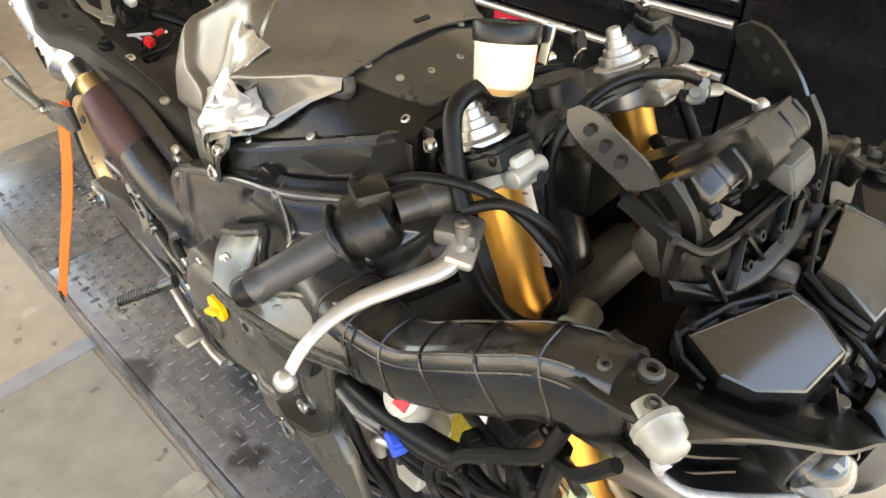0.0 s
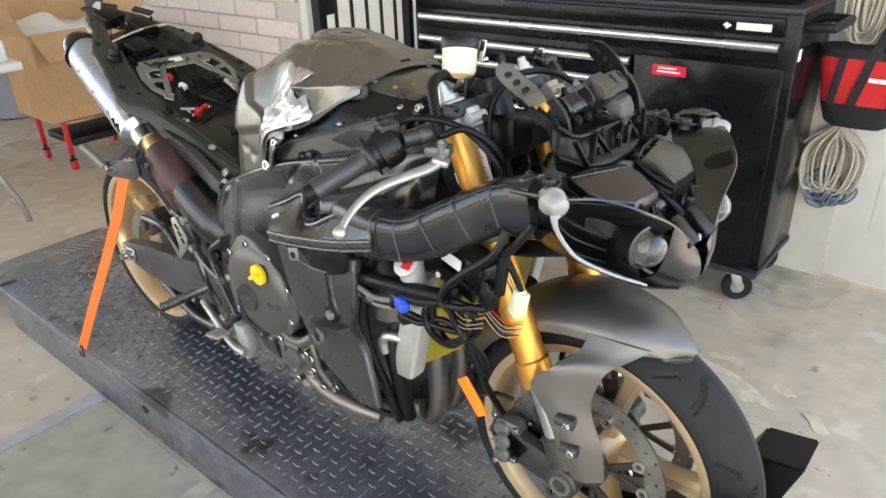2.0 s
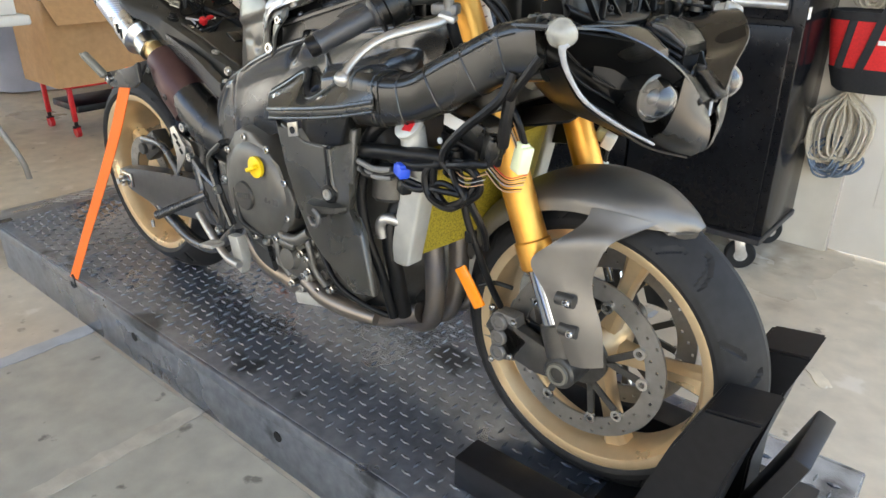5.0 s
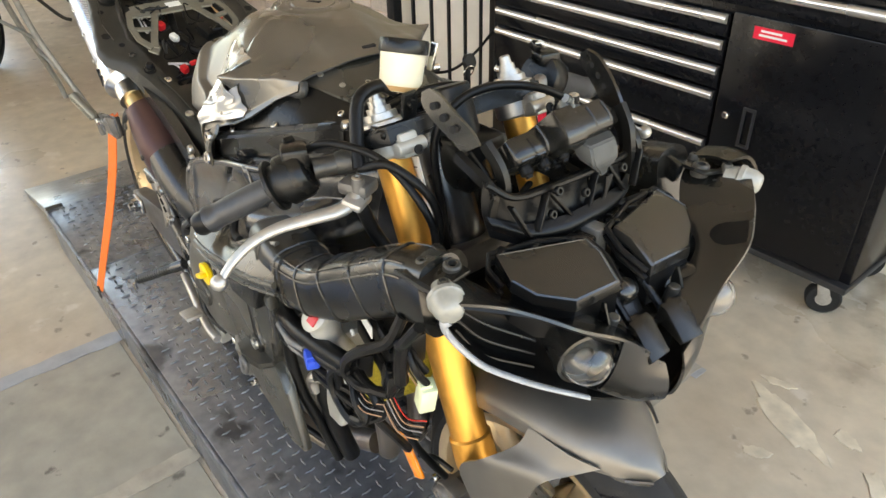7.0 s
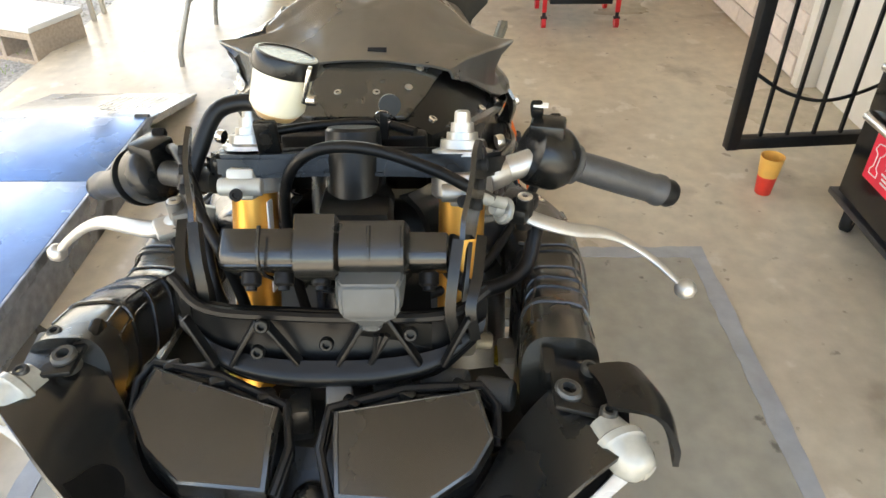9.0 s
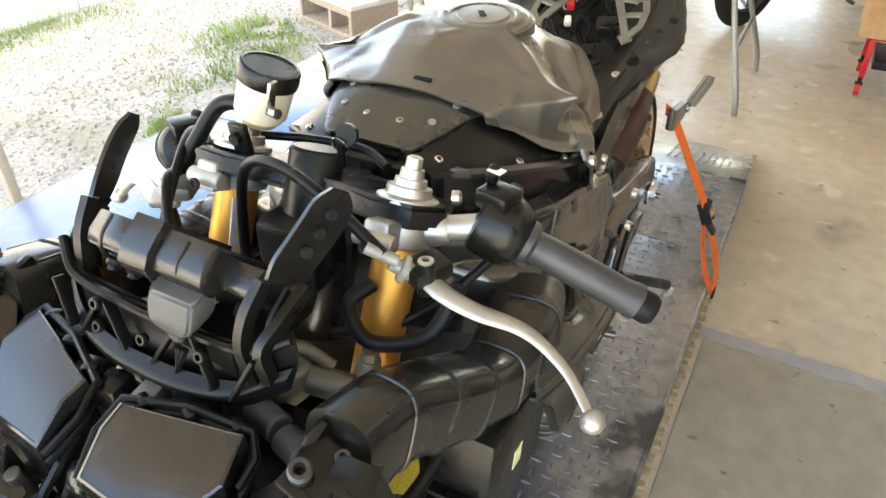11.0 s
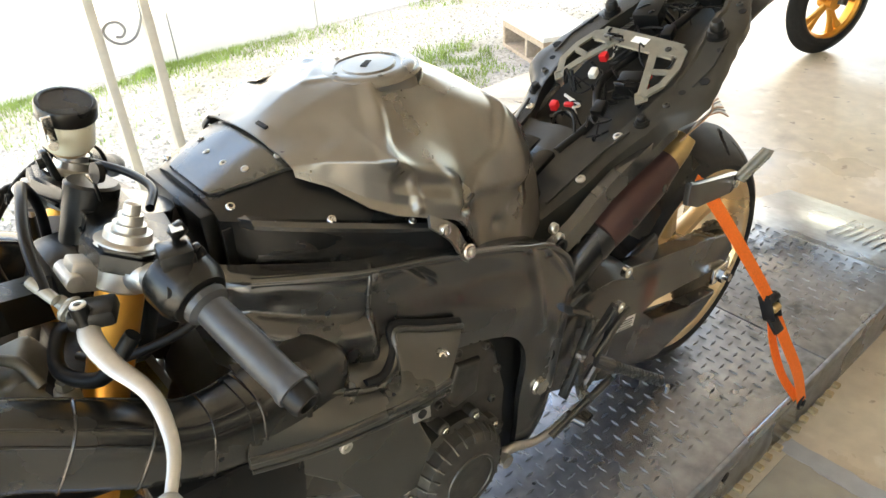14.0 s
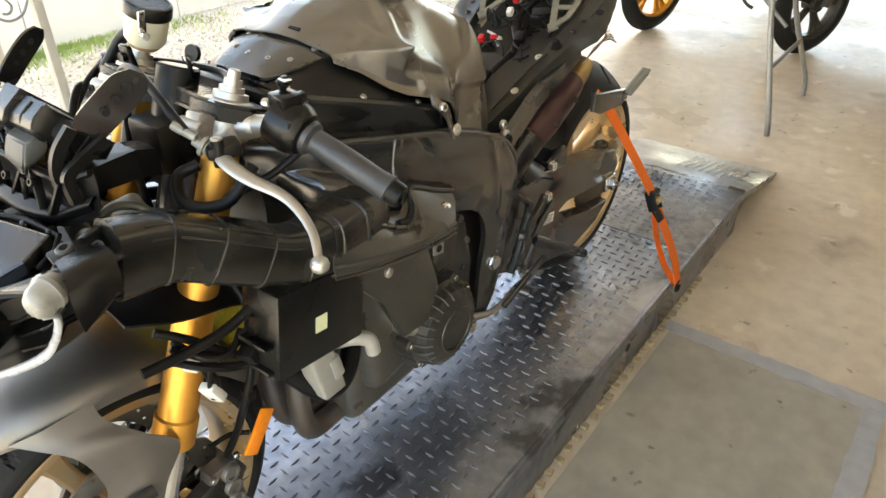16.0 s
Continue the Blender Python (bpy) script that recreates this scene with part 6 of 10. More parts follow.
# headlight: wing panels, open channels with marker strips, projector lenses, box backs
bm = bm_new()
box(bm, (1.436, 0.002, 0.892), (0.060, 0.060, 0.030), rot=ry(18), bevel=0.006)
hl = part("headlight", bm, "black_plastic", bike, "bare black headlight unit without its screen", smooth=50)
for s in (-1, 1):
    bm = bm_new()
    sheet(bm, [side(r, s) for r in (
        [(1.330, 0.222, 0.998), (1.370, 0.222, 1.000), (1.412, 0.216, 1.000)],
        [(1.352, 0.176, 0.986), (1.400, 0.180, 0.990), (1.442, 0.183, 0.997)],
        [(1.385, 0.142, 0.962), (1.428, 0.148, 0.970), (1.467, 0.154, 0.985)],
        [(1.435, 0.112, 0.945), (1.463, 0.116, 0.953), (1.489, 0.122, 0.966)],
        [(1.456, 0.068, 0.930), (1.481, 0.070, 0.933), (1.502, 0.074, 0.937)],
        [(1.470, 0.034, 0.914), (1.492, 0.034, 0.908), (1.512, 0.031, 0.899)])], 6, 5, 0.003)
    part("wing_panel", bm, "lamp_black", hl, "satin black upper wing of the headlight", smooth=50)
    bm = bm_new()
    sheet(bm, [side(r, s) for r in (
        [(1.410, 0.214, 0.997), (1.368, 0.196, 0.972), (1.372, 0.202, 0.950), (1.400, 0.214, 0.956)],
        [(1.463, 0.152, 0.982), (1.382, 0.136, 0.940), (1.392, 0.158, 0.908), (1.417, 0.179, 0.906)],
        [(1.486, 0.120, 0.963), (1.405, 0.096, 0.912), (1.420, 0.112, 0.876), (1.442, 0.132, 0.872)],
        [(1.499, 0.076, 0.934), (1.445, 0.066, 0.885), (1.452, 0.066, 0.850), (1.468, 0.078, 0.838)])], 6, 6, 0.003)
    chan = part("lamp_channel", bm, "hose", hl, "dark open channel behind the missing screen", smooth=60)
    for k in range(3):
        bm = bm_new()
        u = 0.25 + 0.25 * k
        tube(bm, [V(1.390, s * 0.195, 0.972 - 0.014 * k), V(1.405, s * (0.165 + 0.01 * u), 0.945 - 0.018 * k), V(1.430, s * 0.122, 0.915 - 0.018 * k)], 0.0018, n=6)
        part("channel_rib", bm, "black_plastic", chan)
    # pointed nose below the lens, and the under side
    bm = bm_new()
    sheet(bm, [side(r, s) for r in (
        [(1.502, 0.072, 0.935), (1.496, 0.074, 0.892), (1.484, 0.076, 0.858), (1.460, 0.072, 0.840)],
        [(1.513, 0.034, 0.898), (1.514, 0.044, 0.868), (1.506, 0.042, 0.836), (1.480, 0.040, 0.822)],
        [(1.517, 0.014, 0.880), (1.524, 0.012, 0.856), (1.520, 0.007, 0.826), (1.500, 0.006, 0.810)])], 6, 6, 0.003)
    part("nose_shell", bm, "lamp_black", hl, "glossy black pointed nose of the headlight", smooth=60)
    bm = bm_new()
    sheet(bm, [side(r, s) for r in (
        [(1.399, 0.212, 0.953), (1.355, 0.195, 0.940), (1.320, 0.165, 0.928)],
        [(1.416, 0.176, 0.902), (1.365, 0.145, 0.888), (1.330, 0.115, 0.885)],
        [(1.441, 0.130, 0.868), (1.390, 0.095, 0.860), (1.350, 0.075, 0.865)],
        [(1.466, 0.074, 0.832), (1.420, 0.055, 0.838), (1.380, 0.040, 0.848)],
        [(1.496, 0.006, 0.808), (1.440, 0.006, 0.818), (1.400, 0.005, 0.840)])], 5, 5, 0.003)
    part("headlight_shell", bm, "hose", hl, "black lower headlight shell", smooth=60)
    # lamp box with a seal and lipped lid
    o = [(1.366, s * 0.121, 0.990), (1.396, s * 0.131, 0.973), (1.423, s * 0.117, 0.967), (1.449, s * 0.085, 0.959), (1.454, s * 0.023, 0.957), (1.402, s * 0.019, 0.985)]
    mid = sum((V(*p) for p in o), V(0, 0, 0)) / 6
    q = V(*o[5]).lerp(V(*o[4]), 0.42)
    o7 = [V(*o[0]), V(*o[1]) + V(0.004, 0, 0.006), *[V(*p) for p in o[2:5]], q + V(0, 0, 0.007), V(*o[5])]
    bm = bm_new()
    rings = []
    for f, dz in ((0.93, -0.001), (0.94, 0.0), (0.985, -0.0015), (1.0, -0.006), (1.0, -0.014), (0.975, -0.016)):
        rings.append([bm.verts.new(V(mid.x + (p.x - mid.x) * f, mid.y + (p.y - mid.y) * f, mid.z + (p.z - mid.z) * f + dz)) for p in o7])
    bridge(bm, rings, caps=False)
    a0 = rings[0]
    bm.faces.new((a0[0], a0[1], a0[5], a0[6]))
    bm.faces.new(a0[1:6])
    bm.faces.new(rings[-1])
    hb = part("lamp_box", bm, "lamp_black", hl, "black angular lamp housing lid", smooth=25)
    bm = bm_new()
    loft(bm, [[V(mid.x + (p.x - mid.x) * f, mid.y + (p.y - mid.y) * f, mid.z + (p.z - mid.z) * f + dz) for p in o7] for f, dz in ((0.965, -0.010), (0.97, -0.030), (1.0, -0.054))])
    part("lamp_housing", bm, "hose", hb, "black lamp housing under the lid", smooth=25)
    for f, dz, r in ((1.055, -0.006, 0.0035), (1.05, -0.016, 0.0035)):
        bm = bm_new()
        tube(bm, [V(mid.x + (x - mid.x) * f - 0.004, mid.y + (y - mid.y) * f, mid.z + (z - mid.z) * f + dz) for x, y, z in (o[1], o[0], o[5], o[4])], r, n=8, steps=2)
        part("seal", bm, "hose", hb)
    for f in (0.12, 0.5, 0.88):
        p = V(*o[0]).lerp(V(*o[5]), f)
        bm = bm_new()
        box(bm, p + V(-0.008, 0, -0.008), (0.010, 0.014, 0.014), rot=rz(-25 * s), bevel=0.003)
        part("lid_clip", bm, "black_plastic", hb)
    # projector lens in its barrel
    lc = V(1.476, s * 0.094, 0.904)
    ax = V(0.90, s * 0.36, -0.06).normalized()
    bm = bm_new()
    revolve(bm, [(-0.075, 0.024), (-0.050, 0.030), (-0.012, 0.0325), (0.0, 0.0325), (0.001, 0.0295), (-0.006, 0.0285)], lc, ax, 36)
    part("lens_collar", bm, "lamp_black", hl, "black lens barrel")
    bm = bm_new()
    revolve(bm, [(-0.012, 0.0275), (-0.010, 0.0280), (-0.022, 0.020), (-0.028, 0.001)], lc, ax, 32)
    part("projector_bowl", bm, "gauge", hl, "dark projector bowl")
    bm = bm_new()
    revolve(bm, [(-0.020, 0.0005), (-0.020, 0.010), (-0.010, 0.0125), (-0.006, 0.011), (-0.003, 0.0075), (-0.002, 0.0005)], lc, ax, 24)
    part("bulb_cap", bm, "dark_metal", hl, "dull bulb cap behind the lens")
    bm = bm_new()
    dome = [(0.0265 * math.sin(radians(a)), 0.0268 * math.cos(radians(a))) for a in (-8, 10, 25, 40, 55, 70, 82, 89)]
    revolve(bm, dome + [(h * 0.95 - 0.0002, r * 0.95) for h, r in reversed(dome)], lc, ax, 40, closed=True)
    ln = part("projector_lens", bm, "lens", hl, "clear round projector lens")
    ln.visible_shadow = False
    # marker lamp and strip
    mk = V(1.404, -0.214, 0.990) if s < 0 else V(1.412, 0.217, 0.990)
    bm = bm_new()
    revolve(bm, [(-0.028, 0.012), (-0.015, 0.0155), (-0.013, 0.0185), (-0.008, 0.0185), (-0.006, 0.0165), (0.004, 0.0155), (0.011, 0.0115), (0.013, 0.0075), (0.0135, 0.0005)], mk, V(0.85, s * 0.42, -0.08), 24)
    marker = part("marker_lamp", bm, "marker", hl, "off-white marker lamp cap")
    bm = bm_new()
    tube(bm, [mk + V(0.004, s * 0.004, -0.010), V(1.406, s * 0.222, 0.974), V(1.406, s * 0.214, 0.955), V(1.411, s * 0.199, 0.930), V(1.421, s * 0.178, 0.904), V(1.445, s * 0.132, 0.870), V(1.473, s * 0.078, 0.838)],
         [0.0080, 0.0066, 0.0056, 0.0052, 0.0050, 0.0046, 0.0036], n=10, flat=0.6)
    part("marker_strip", bm, "strip", hl, "milky white marker light strip")
    # wing brackets
    bm = bm_new()
    box(bm, (1.362, s * 0.196, 0.998), (0.050, 0.050, 0.005), rot=rx(-8 * s), bevel=0.002)
    box(bm, (1.340, s * 0.172, 0.992), (0.024, 0.010, 0.028), rot=ry(15), bevel=0.003)
    part("wing_bracket", bm, "black_plastic", hl)
    for x, y, r in ((1.370, 0.182, 0.0095), (1.386, 0.206, 0.006), (1.345, 0.200, 0.006)):
        bm = bm_new()
        revolve(bm, [(0, r), (0.014, r), (0.016, r * 0.8), (0.016, r * 0.5), (0.010, r * 0.45), (0.010, 0.0004)], (x, s * y, 0.992), (0.1, 0, 1), 18)
        part("bracket_boss", bm, "dark_metal", hl)
    bm = bm_new()
    cyl(bm, (1.462, s * 0.046, 0.900), (1.468, s * 0.046, 0.930), 0.0065, n=14, bevel=0.001)
    part("adjuster", bm, "dark_metal", hl)
    bm = bm_new()
    profile(bm, [(1.452, 0.90), (1.486, 0.90), (1.470, 0.925), (1.462, 0.948), (1.458, 0.948)], s * 0.054, s * 0.057, 0.0008)
    part("adjuster_fin", bm, "black_plastic", hl)
# the left marker sits under a torn black hood
bm = bm_new()
sheet(bm, [[(1.345, 0.196, 1.006), (1.368, 0.203, 1.012), (1.388, 0.205, 1.012)], [(1.343, 0.226, 1.012), (1.370, 0.234, 1.016), (1.392, 0.236, 1.012)], [(1.345, 0.242, 0.998), (1.372, 0.250, 1.000), (1.396, 0.252, 0.990)], [(1.347, 0.245, 0.980), (1.372, 0.254, 0.978), (1.394, 0.256, 0.966)]], 4, 4, 0.004)
part("marker_hood", bm, "black_plastic", hl, "black plastic hood over the marker lamp")
bm = bm_new()
tube(bm, [(1.425, -0.020, 0.945), (1.452, -0.021, 0.925), (1.476, -0.019, 0.905), (1.480, 0.003, 0.902), (1.476, 0.024, 0.905), (1.452, 0.026, 0.925), (1.425, 0.024, 0.945)], 0.0045, n=8)
part("centre_frame", bm, "black_plastic", hl, "black frame between the lamps")
bm = bm_new()
revolve(bm, [(-0.03, 0.016), (0.004, 0.015), (0.010, 0.012), (0.013, 0.006), (0.0135, 0.0005)], (1.440, 0.003, 0.924), (0.55, 0, 0.83), 24)
part("centre_lamp", bm, "lamp_black", hl, "small black centre bulb holder")
for s in (-1, 1):
    bm = bm_new()
    profile(bm, [(1.478, 0.906), (1.514, 0.890), (1.517, 0.896), (1.490, 0.924), (1.482, 0.926)], s * 0.010, s * 0.040, 0.0015)
    br = part("nose_bracket", bm, "black_plastic", hl, "stepped black nose bracket")
    bm = bm_new()
    cyl(bm, (1.505, s * 0.026, 0.899), (1.5085, s * 0.026, 0.9035), 0.004, n=12)
    part("hole", bm, "ink", br)
# Added black box that keeps the space between the lamps dark.
bm = bm_new()
loft(bm, [[V(x, -w, z), V(x, w, z), V(x, w * 1.05, z - 0.05), V(x, -w * 1.05, z - 0.05)] for x, w, z in ((1.365, 0.022, 0.952), (1.405, 0.021, 0.944), (1.440, 0.020, 0.918), (1.458, 0.018, 0.900))])
part("centre_duct", bm, "black_plastic", hl, "black filler box between the lamps", smooth=20)
# the unit sits askew: its left half stands a little further forward
for ob in [hl, *hl.children_recursive]:
    for v in ob.data.vertices:
        if v.co.y > 0:
            v.co.x += 0.16 * v.co.y
            v.co.z -= 0.03 * v.co.y
            v.co.y *= 1.03
# relays and plugs between lamps and stay
for x, y, z, w, mt in ((1.385, -0.045, 0.955, 0.030, "black_plastic"), (1.388, -0.012, 0.958, 0.024, "black_plastic"), (1.38, 0.02, 0.957, 0.020, "grey_plastic"), (1.372, 0.06, 0.96, 0.03, "black_plastic"), (1.36, -0.09, 0.958, 0.03, "black_plastic")):
    bm = bm_new()
    box(bm, (x, y, z), (0.026, w, 0.035), rot=rz(8), bevel=0.003)
    part("relay", bm, mt, bike, "small relay plug behind the headlight")
bm = bm_new()
box(bm, (1.400, -0.043, 0.968), (0.001, 0.012, 0.012))
part("relay_marking", bm, "label_white", bike)

# Added dark sheet that hides the bright floor between the fork legs.
bm = bm_new()
sheet(bm, [[(1.150, y, 0.800 - 1.2 * y * y) for y in (-0.10, 0.0, 0.10, 0.155)], [(1.215, y, 0.835 - 1.2 * y * y) for y in (-0.10, 0.0, 0.10, 0.155)], [(1.285, y, 0.850 - 1.2 * y * y) for y in (-0.10, 0.0, 0.10, 0.15)], [(1.345, y, 0.862 - 1.2 * y * y) for y in (-0.09, 0.0, 0.09, 0.13)]], 4, 4, 0.004)
part("radiator_shroud", bm, "hose", bike, "black sheet added above the radiator to darken the gap")

# ---- motorcycle: engine, radiator, exhaust ----
bm = bm_new()
box(bm, (0.82, -0.01, 0.60), (0.31, 0.30, 0.33), rot=ry(8), bevel=0.03, seg=3)
engine = part("engine", bm, "engine", bike, "dark painted four-cylinder engine block")
bm = bm_new()
box(bm, (0.95, 0, 0.72), (0.20, 0.36, 0.26), rot=ry(-35), bevel=0.03, seg=3)
part("cylinder_head", bm, "engine", engine)
bm = bm_new()
box(bm, (0.82, 0, 0.43), (0.34, 0.22, 0.16), bevel=0.03, seg=3)
part("sump", bm, "engine", engine)
# Black block added so that the gap behind the engine stays dark.
bm = bm_new()
box(bm, (0.672, 0.01, 0.575), (0.19, 0.27, 0.36), bevel=0.02, seg=3)
part("gearbox", bm, "hose", engine, "black filler block behind the engine")
# right: clutch cover with ribbed rim, embossed badge, filler cap
cc = V(0.722, -0.205, 0.632)
outline = []
for k in range(28):
    a = 2 * math.pi * k / 28
    r = 0.108 + 0.010 * math.cos(a * 3 + 0.6) + (0.006 if k % 4 == 0 else 0)
    outline.append((cc.x + r * math.cos(a), cc.z + r * 1.02 * math.sin(a)))
bm = bm_new()
profile(bm, outline, -0.150, -0.216, 0.008, 3)
clutch = part("clutch_cover", bm, "engine", bike, "dark grey round clutch cover with silver bolts", smooth=45)
bm = bm_new()
revolve(bm, [(0, 0.096), (0.004, 0.092), (0.010, 0.080), (0.012, 0.06), (0.012, 0.0005)], (cc.x, -0.216, cc.z), (0, -1, 0), 48)
part("clutch_dome", bm, "engine", clutch)
bm = bm_new()
revolve(bm, [(0, 0.030), (0.004, 0.0295), (0.0055, 0.028), (0.0055, 0.0005)], (0.700, -0.228, 0.618), (0, -1, 0), 32)
badge = part("badge", bm, "dark_metal", clutch, "round embossed maker's badge")
for k in range(6):
    bm = bm_new()
    box(bm, (0.682 + 0.0072 * k, -0.234, 0.6165 + 0.001 * k), (0.005, 0.0012, 0.010))
    part("badge_mark", bm, "engine", badge)
bm = bm_new()
revolve(bm, [(0, 0.017), (0.003, 0.021), (0.010, 0.021), (0.011, 0.018), (0.011, 0.0005)], (0.756, -0.227, 0.690), (0, -1, 0), 28)
box(bm, (0.756, -0.243, 0.690), (0.032, 0.012, 0.008), rot=ry(-25), bevel=0.002)
part("oil_filler_cap", bm, "yellow", clutch, "bright yellow oil filler cap")
for k in range(9):
    a = 2 * math.pi * k / 9 + 0.35
    part("bolt", bolt(bm_new(), (cc.x + 0.104 * math.cos(a), -0.2155, cc.z + 0.106 * math.sin(a)), (0, -1, 0), 0.0075, 0.006), "steel", clutch)
# right: water pump and lower covers
pump = part("water_pump", revolve(bm_new(), [(-0.05, 0.05), (0.0, 0.046), (0.008, 0.040), (0.012, 0.026), (0.026, 0.022), (0.028, 0.0005)], (0.808, -0.195, 0.505), (0, -1, 0.1), 32), "engine", bike, "dark cast water pump with silver bolts")
for k in range(6):
    a = 2 * math.pi * k / 6 + 0.2
    part("bolt", bolt(bm_new(), (0.808 + 0.041 * math.cos(a), -0.201, 0.505 + 0.041 * math.sin(a)), (0, -1, 0), 0.0075, 0.006), "steel", pump)
bm = bm_new()
profile(bm, [(0.735, 0.47), (0.79, 0.44), (0.87, 0.455), (0.90, 0.49), (0.86, 0.52), (0.78, 0.53)], -0.155, -0.185, 0.008)
sump = part("sump_cover", bm, "dark_metal", bike, "dark cast sump cover")
for x, z in ((0.745, 0.475), (0.79, 0.452), (0.845, 0.46), (0.888, 0.488), (0.905, 0.505)):
    bm = bm_new()
    revolve(bm, [(0, 0.011), (0.012, 0.010), (0.012, 0.006), (0.004, 0.005), (0.004, 0.0005)], (x, -0.184, z), (0, -1, 0), 16)
    part("bolt", bm, "alu", sump)
bm = bm_new()
tube(bm, [(0.66, -0.222, 0.625), (0.672, -0.228, 0.565), (0.70, -0.224, 0.545), (0.73, -0.215, 0.532)], 0.006)
box(bm, (0.695, -0.218, 0.55), (0.04, 0.014, 0.03), rot=ry(30), bevel=0.004)
part("clutch_arm", bm, "black_plastic", bike, "black clutch release arm")
for k, (x, z, r) in enumerate(((0.742, 0.545, 0.013), (0.770, 0.558, 0.011), (0.858, 0.552, 0.013), (0.872, 0.528, 0.011), (0.765, 0.512, 0.012), (0.842, 0.470, 0.014), (0.775, 0.470, 0.012), (0.895, 0.545, 0.010), (0.715, 0.512, 0.011), (0.872, 0.580, 0.010), (0.690, 0.540, 0.010), (0.825, 0.442, 0.012))):
    bm = bm_new()
    cyl(bm, (x, -0.150, z), (x, -0.196 - 0.003 * (k % 3), z), r, n=16, bevel=0.003)
    boss = part("casting_boss", bm, "engine", pump)
    part("bolt", bolt(bm_new(), (x, -0.195 - 0.003 * (k % 3), z), (0, -1, 0), r * 0.58, 0.006), "alu", boss)
for pts, r in (([(0.735, -0.198, 0.565), (0.762, -0.208, 0.530), (0.772, -0.208, 0.490), (0.795, -0.205, 0.462)], 0.0075), ([(0.850, -0.200, 0.575), (0.868, -0.208, 0.540), (0.876, -0.206, 0.500), (0.900, -0.200, 0.470)], 0.0070), ([(0.790, -0.214, 0.538), (0.808, -0.222, 0.545), (0.828, -0.214, 0.538)], 0.0090)):
    part("casting_rib", tube(bm_new(), pts, r, n=10), "engine", pump)
for x, y, z in ((0.752, -0.212, 0.545), (0.778, -0.214, 0.575), (0.842, -0.212, 0.525), (0.858, -0.210, 0.490), (0.800, -0.208, 0.445), (0.870, -0.200, 0.448), (0.905, -0.196, 0.462)):
    bm = bm_new()
    revolve(bm, [(-0.014, 0.0090), (0, 0.0085), (0.001, 0.0065), (0.006, 0.0062), (0.006, 0.0036), (0.003, 0.0034), (0.003, 0.0004)], (x, y, z), (0, -1, 0), 16)
    part("bolt", bm, "steel", pump)
bm = bm_new()
tube(bm, [(0.775, -0.200, 0.560), (0.800, -0.214, 0.552), (0.840, -0.214, 0.556), (0.866, -0.205, 0.575)], 0.011, n=14)
part("pump_pipe", bm, "engine", pump)
bm = bm_new()
tube(bm, [(0.83, -0.195, 0.46), (0.88, -0.19, 0.435), (0.94, -0.18, 0.425), (1.0, -0.165, 0.42)], [0.016, 0.018, 0.018, 0.015], n=14)
part("oil_pipe", bm, "pipe", pump, "dull steel pipe along the sump")
# left: stator cover, sprocket cover; the darker metal paints in this side's shade
sc = V(0.815, 0.185, 0.535)
bm = bm_new()
revolve(bm, [(-0.05, 0.088), (0.0, 0.086), (0.006, 0.078), (0.024, 0.074), (0.034, 0.060), (0.038, 0.03), (0.038, 0.0005)], sc, (0.0, 1, 0), 48)
stator = part("stator_cover", bm, "dark_metal", bike, "domed grey stator cover with a ribbed rim, darkened as the shaded side")
for k in range(24):
    a = 2 * math.pi * k / 24
    u = V(math.cos(a), 0, math.sin(a))
    part("rim_rib", tube(bm_new(), [sc + u * 0.080 + V(0, 0.004, 0), sc + u * 0.0755 + V(0, 0.020, 0), sc + u * 0.064 + V(0, 0.032, 0)], 0.0024, n=6), "dark_metal", stator)
part("inner_ring", revolve(bm_new(), [(0.037, 0.046), (0.0395, 0.045), (0.0395, 0.041), (0.037, 0.040)], sc, (0, 1, 0), 40), "dark_metal", stator)
for k in range(9):
    a = 2 * math.pi * k / 9
    bm = bm_new()
    p = sc + V(0.087 * math.cos(a), -0.012, 0.087 * math.sin(a))
    cyl(bm, p - V(0, 0.02, 0), p + V(0, 0.012, 0), 0.011, n=14, bevel=0.002)
    part("boss", bm, "dark_metal", stator)
    part("bolt", bolt(bm_new(), p + V(0, 0.012, 0), (0, 1, 0), 0.0062, 0.005), "steel", stator)
bm = bm_new()
profile(bm, [(0.705, 0.690), (0.735, 0.728), (0.79, 0.742), (0.835, 0.69), (0.85, 0.63), (0.775, 0.60), (0.735, 0.55), (0.715, 0.49), (0.690, 0.50), (0.692, 0.60)], 0.11, 0.166, 0.012, 3)
profile(bm, [(0.745, 0.700), (0.79, 0.712), (0.815, 0.66), (0.80, 0.635), (0.755, 0.640)], 0.15, 0.176, 0.008, 3)
spc = part("sprocket_cover", bm, "dark_metal", bike, "cast sprocket cover, darkened as the shaded side", smooth=45)
for x, z in ((0.730, 0.712), (0.785, 0.728), (0.825, 0.655), (0.710, 0.655), (0.722, 0.60), (0.705, 0.53)):
    part("bolt", bolt(bm_new(), (x, 0.1665, z), (0, 1, 0), 0.007, 0.006), "dark_metal", spc)
# left lower covers and box
bm = bm_new()
profile(bm, [(1.10, 0.86), (1.09, 0.80), (1.03, 0.74), (0.99, 0.645), (0.93, 0.64), (0.90, 0.70), (0.93, 0.79), (0.98, 0.82)], 0.235, 0.249, 0.004)
lp = part("side_panel", bm, "cover_plastic", bike, "matt black plastic inner side panel")
part("bolt", bolt(bm_new(), (1.021, 0.249, 0.788), (0, 1, 0), 0.008, 0.005), "steel", lp)
bm = bm_new()
box(bm, (1.148, 0.215, 0.785), (0.155, 0.07, 0.125), rot=ry(-8), bevel=0.006)
bx = part("electrics_box", bm, "black_plastic", bike, "black electrics box with a pale sticker")
bm = bm_new()
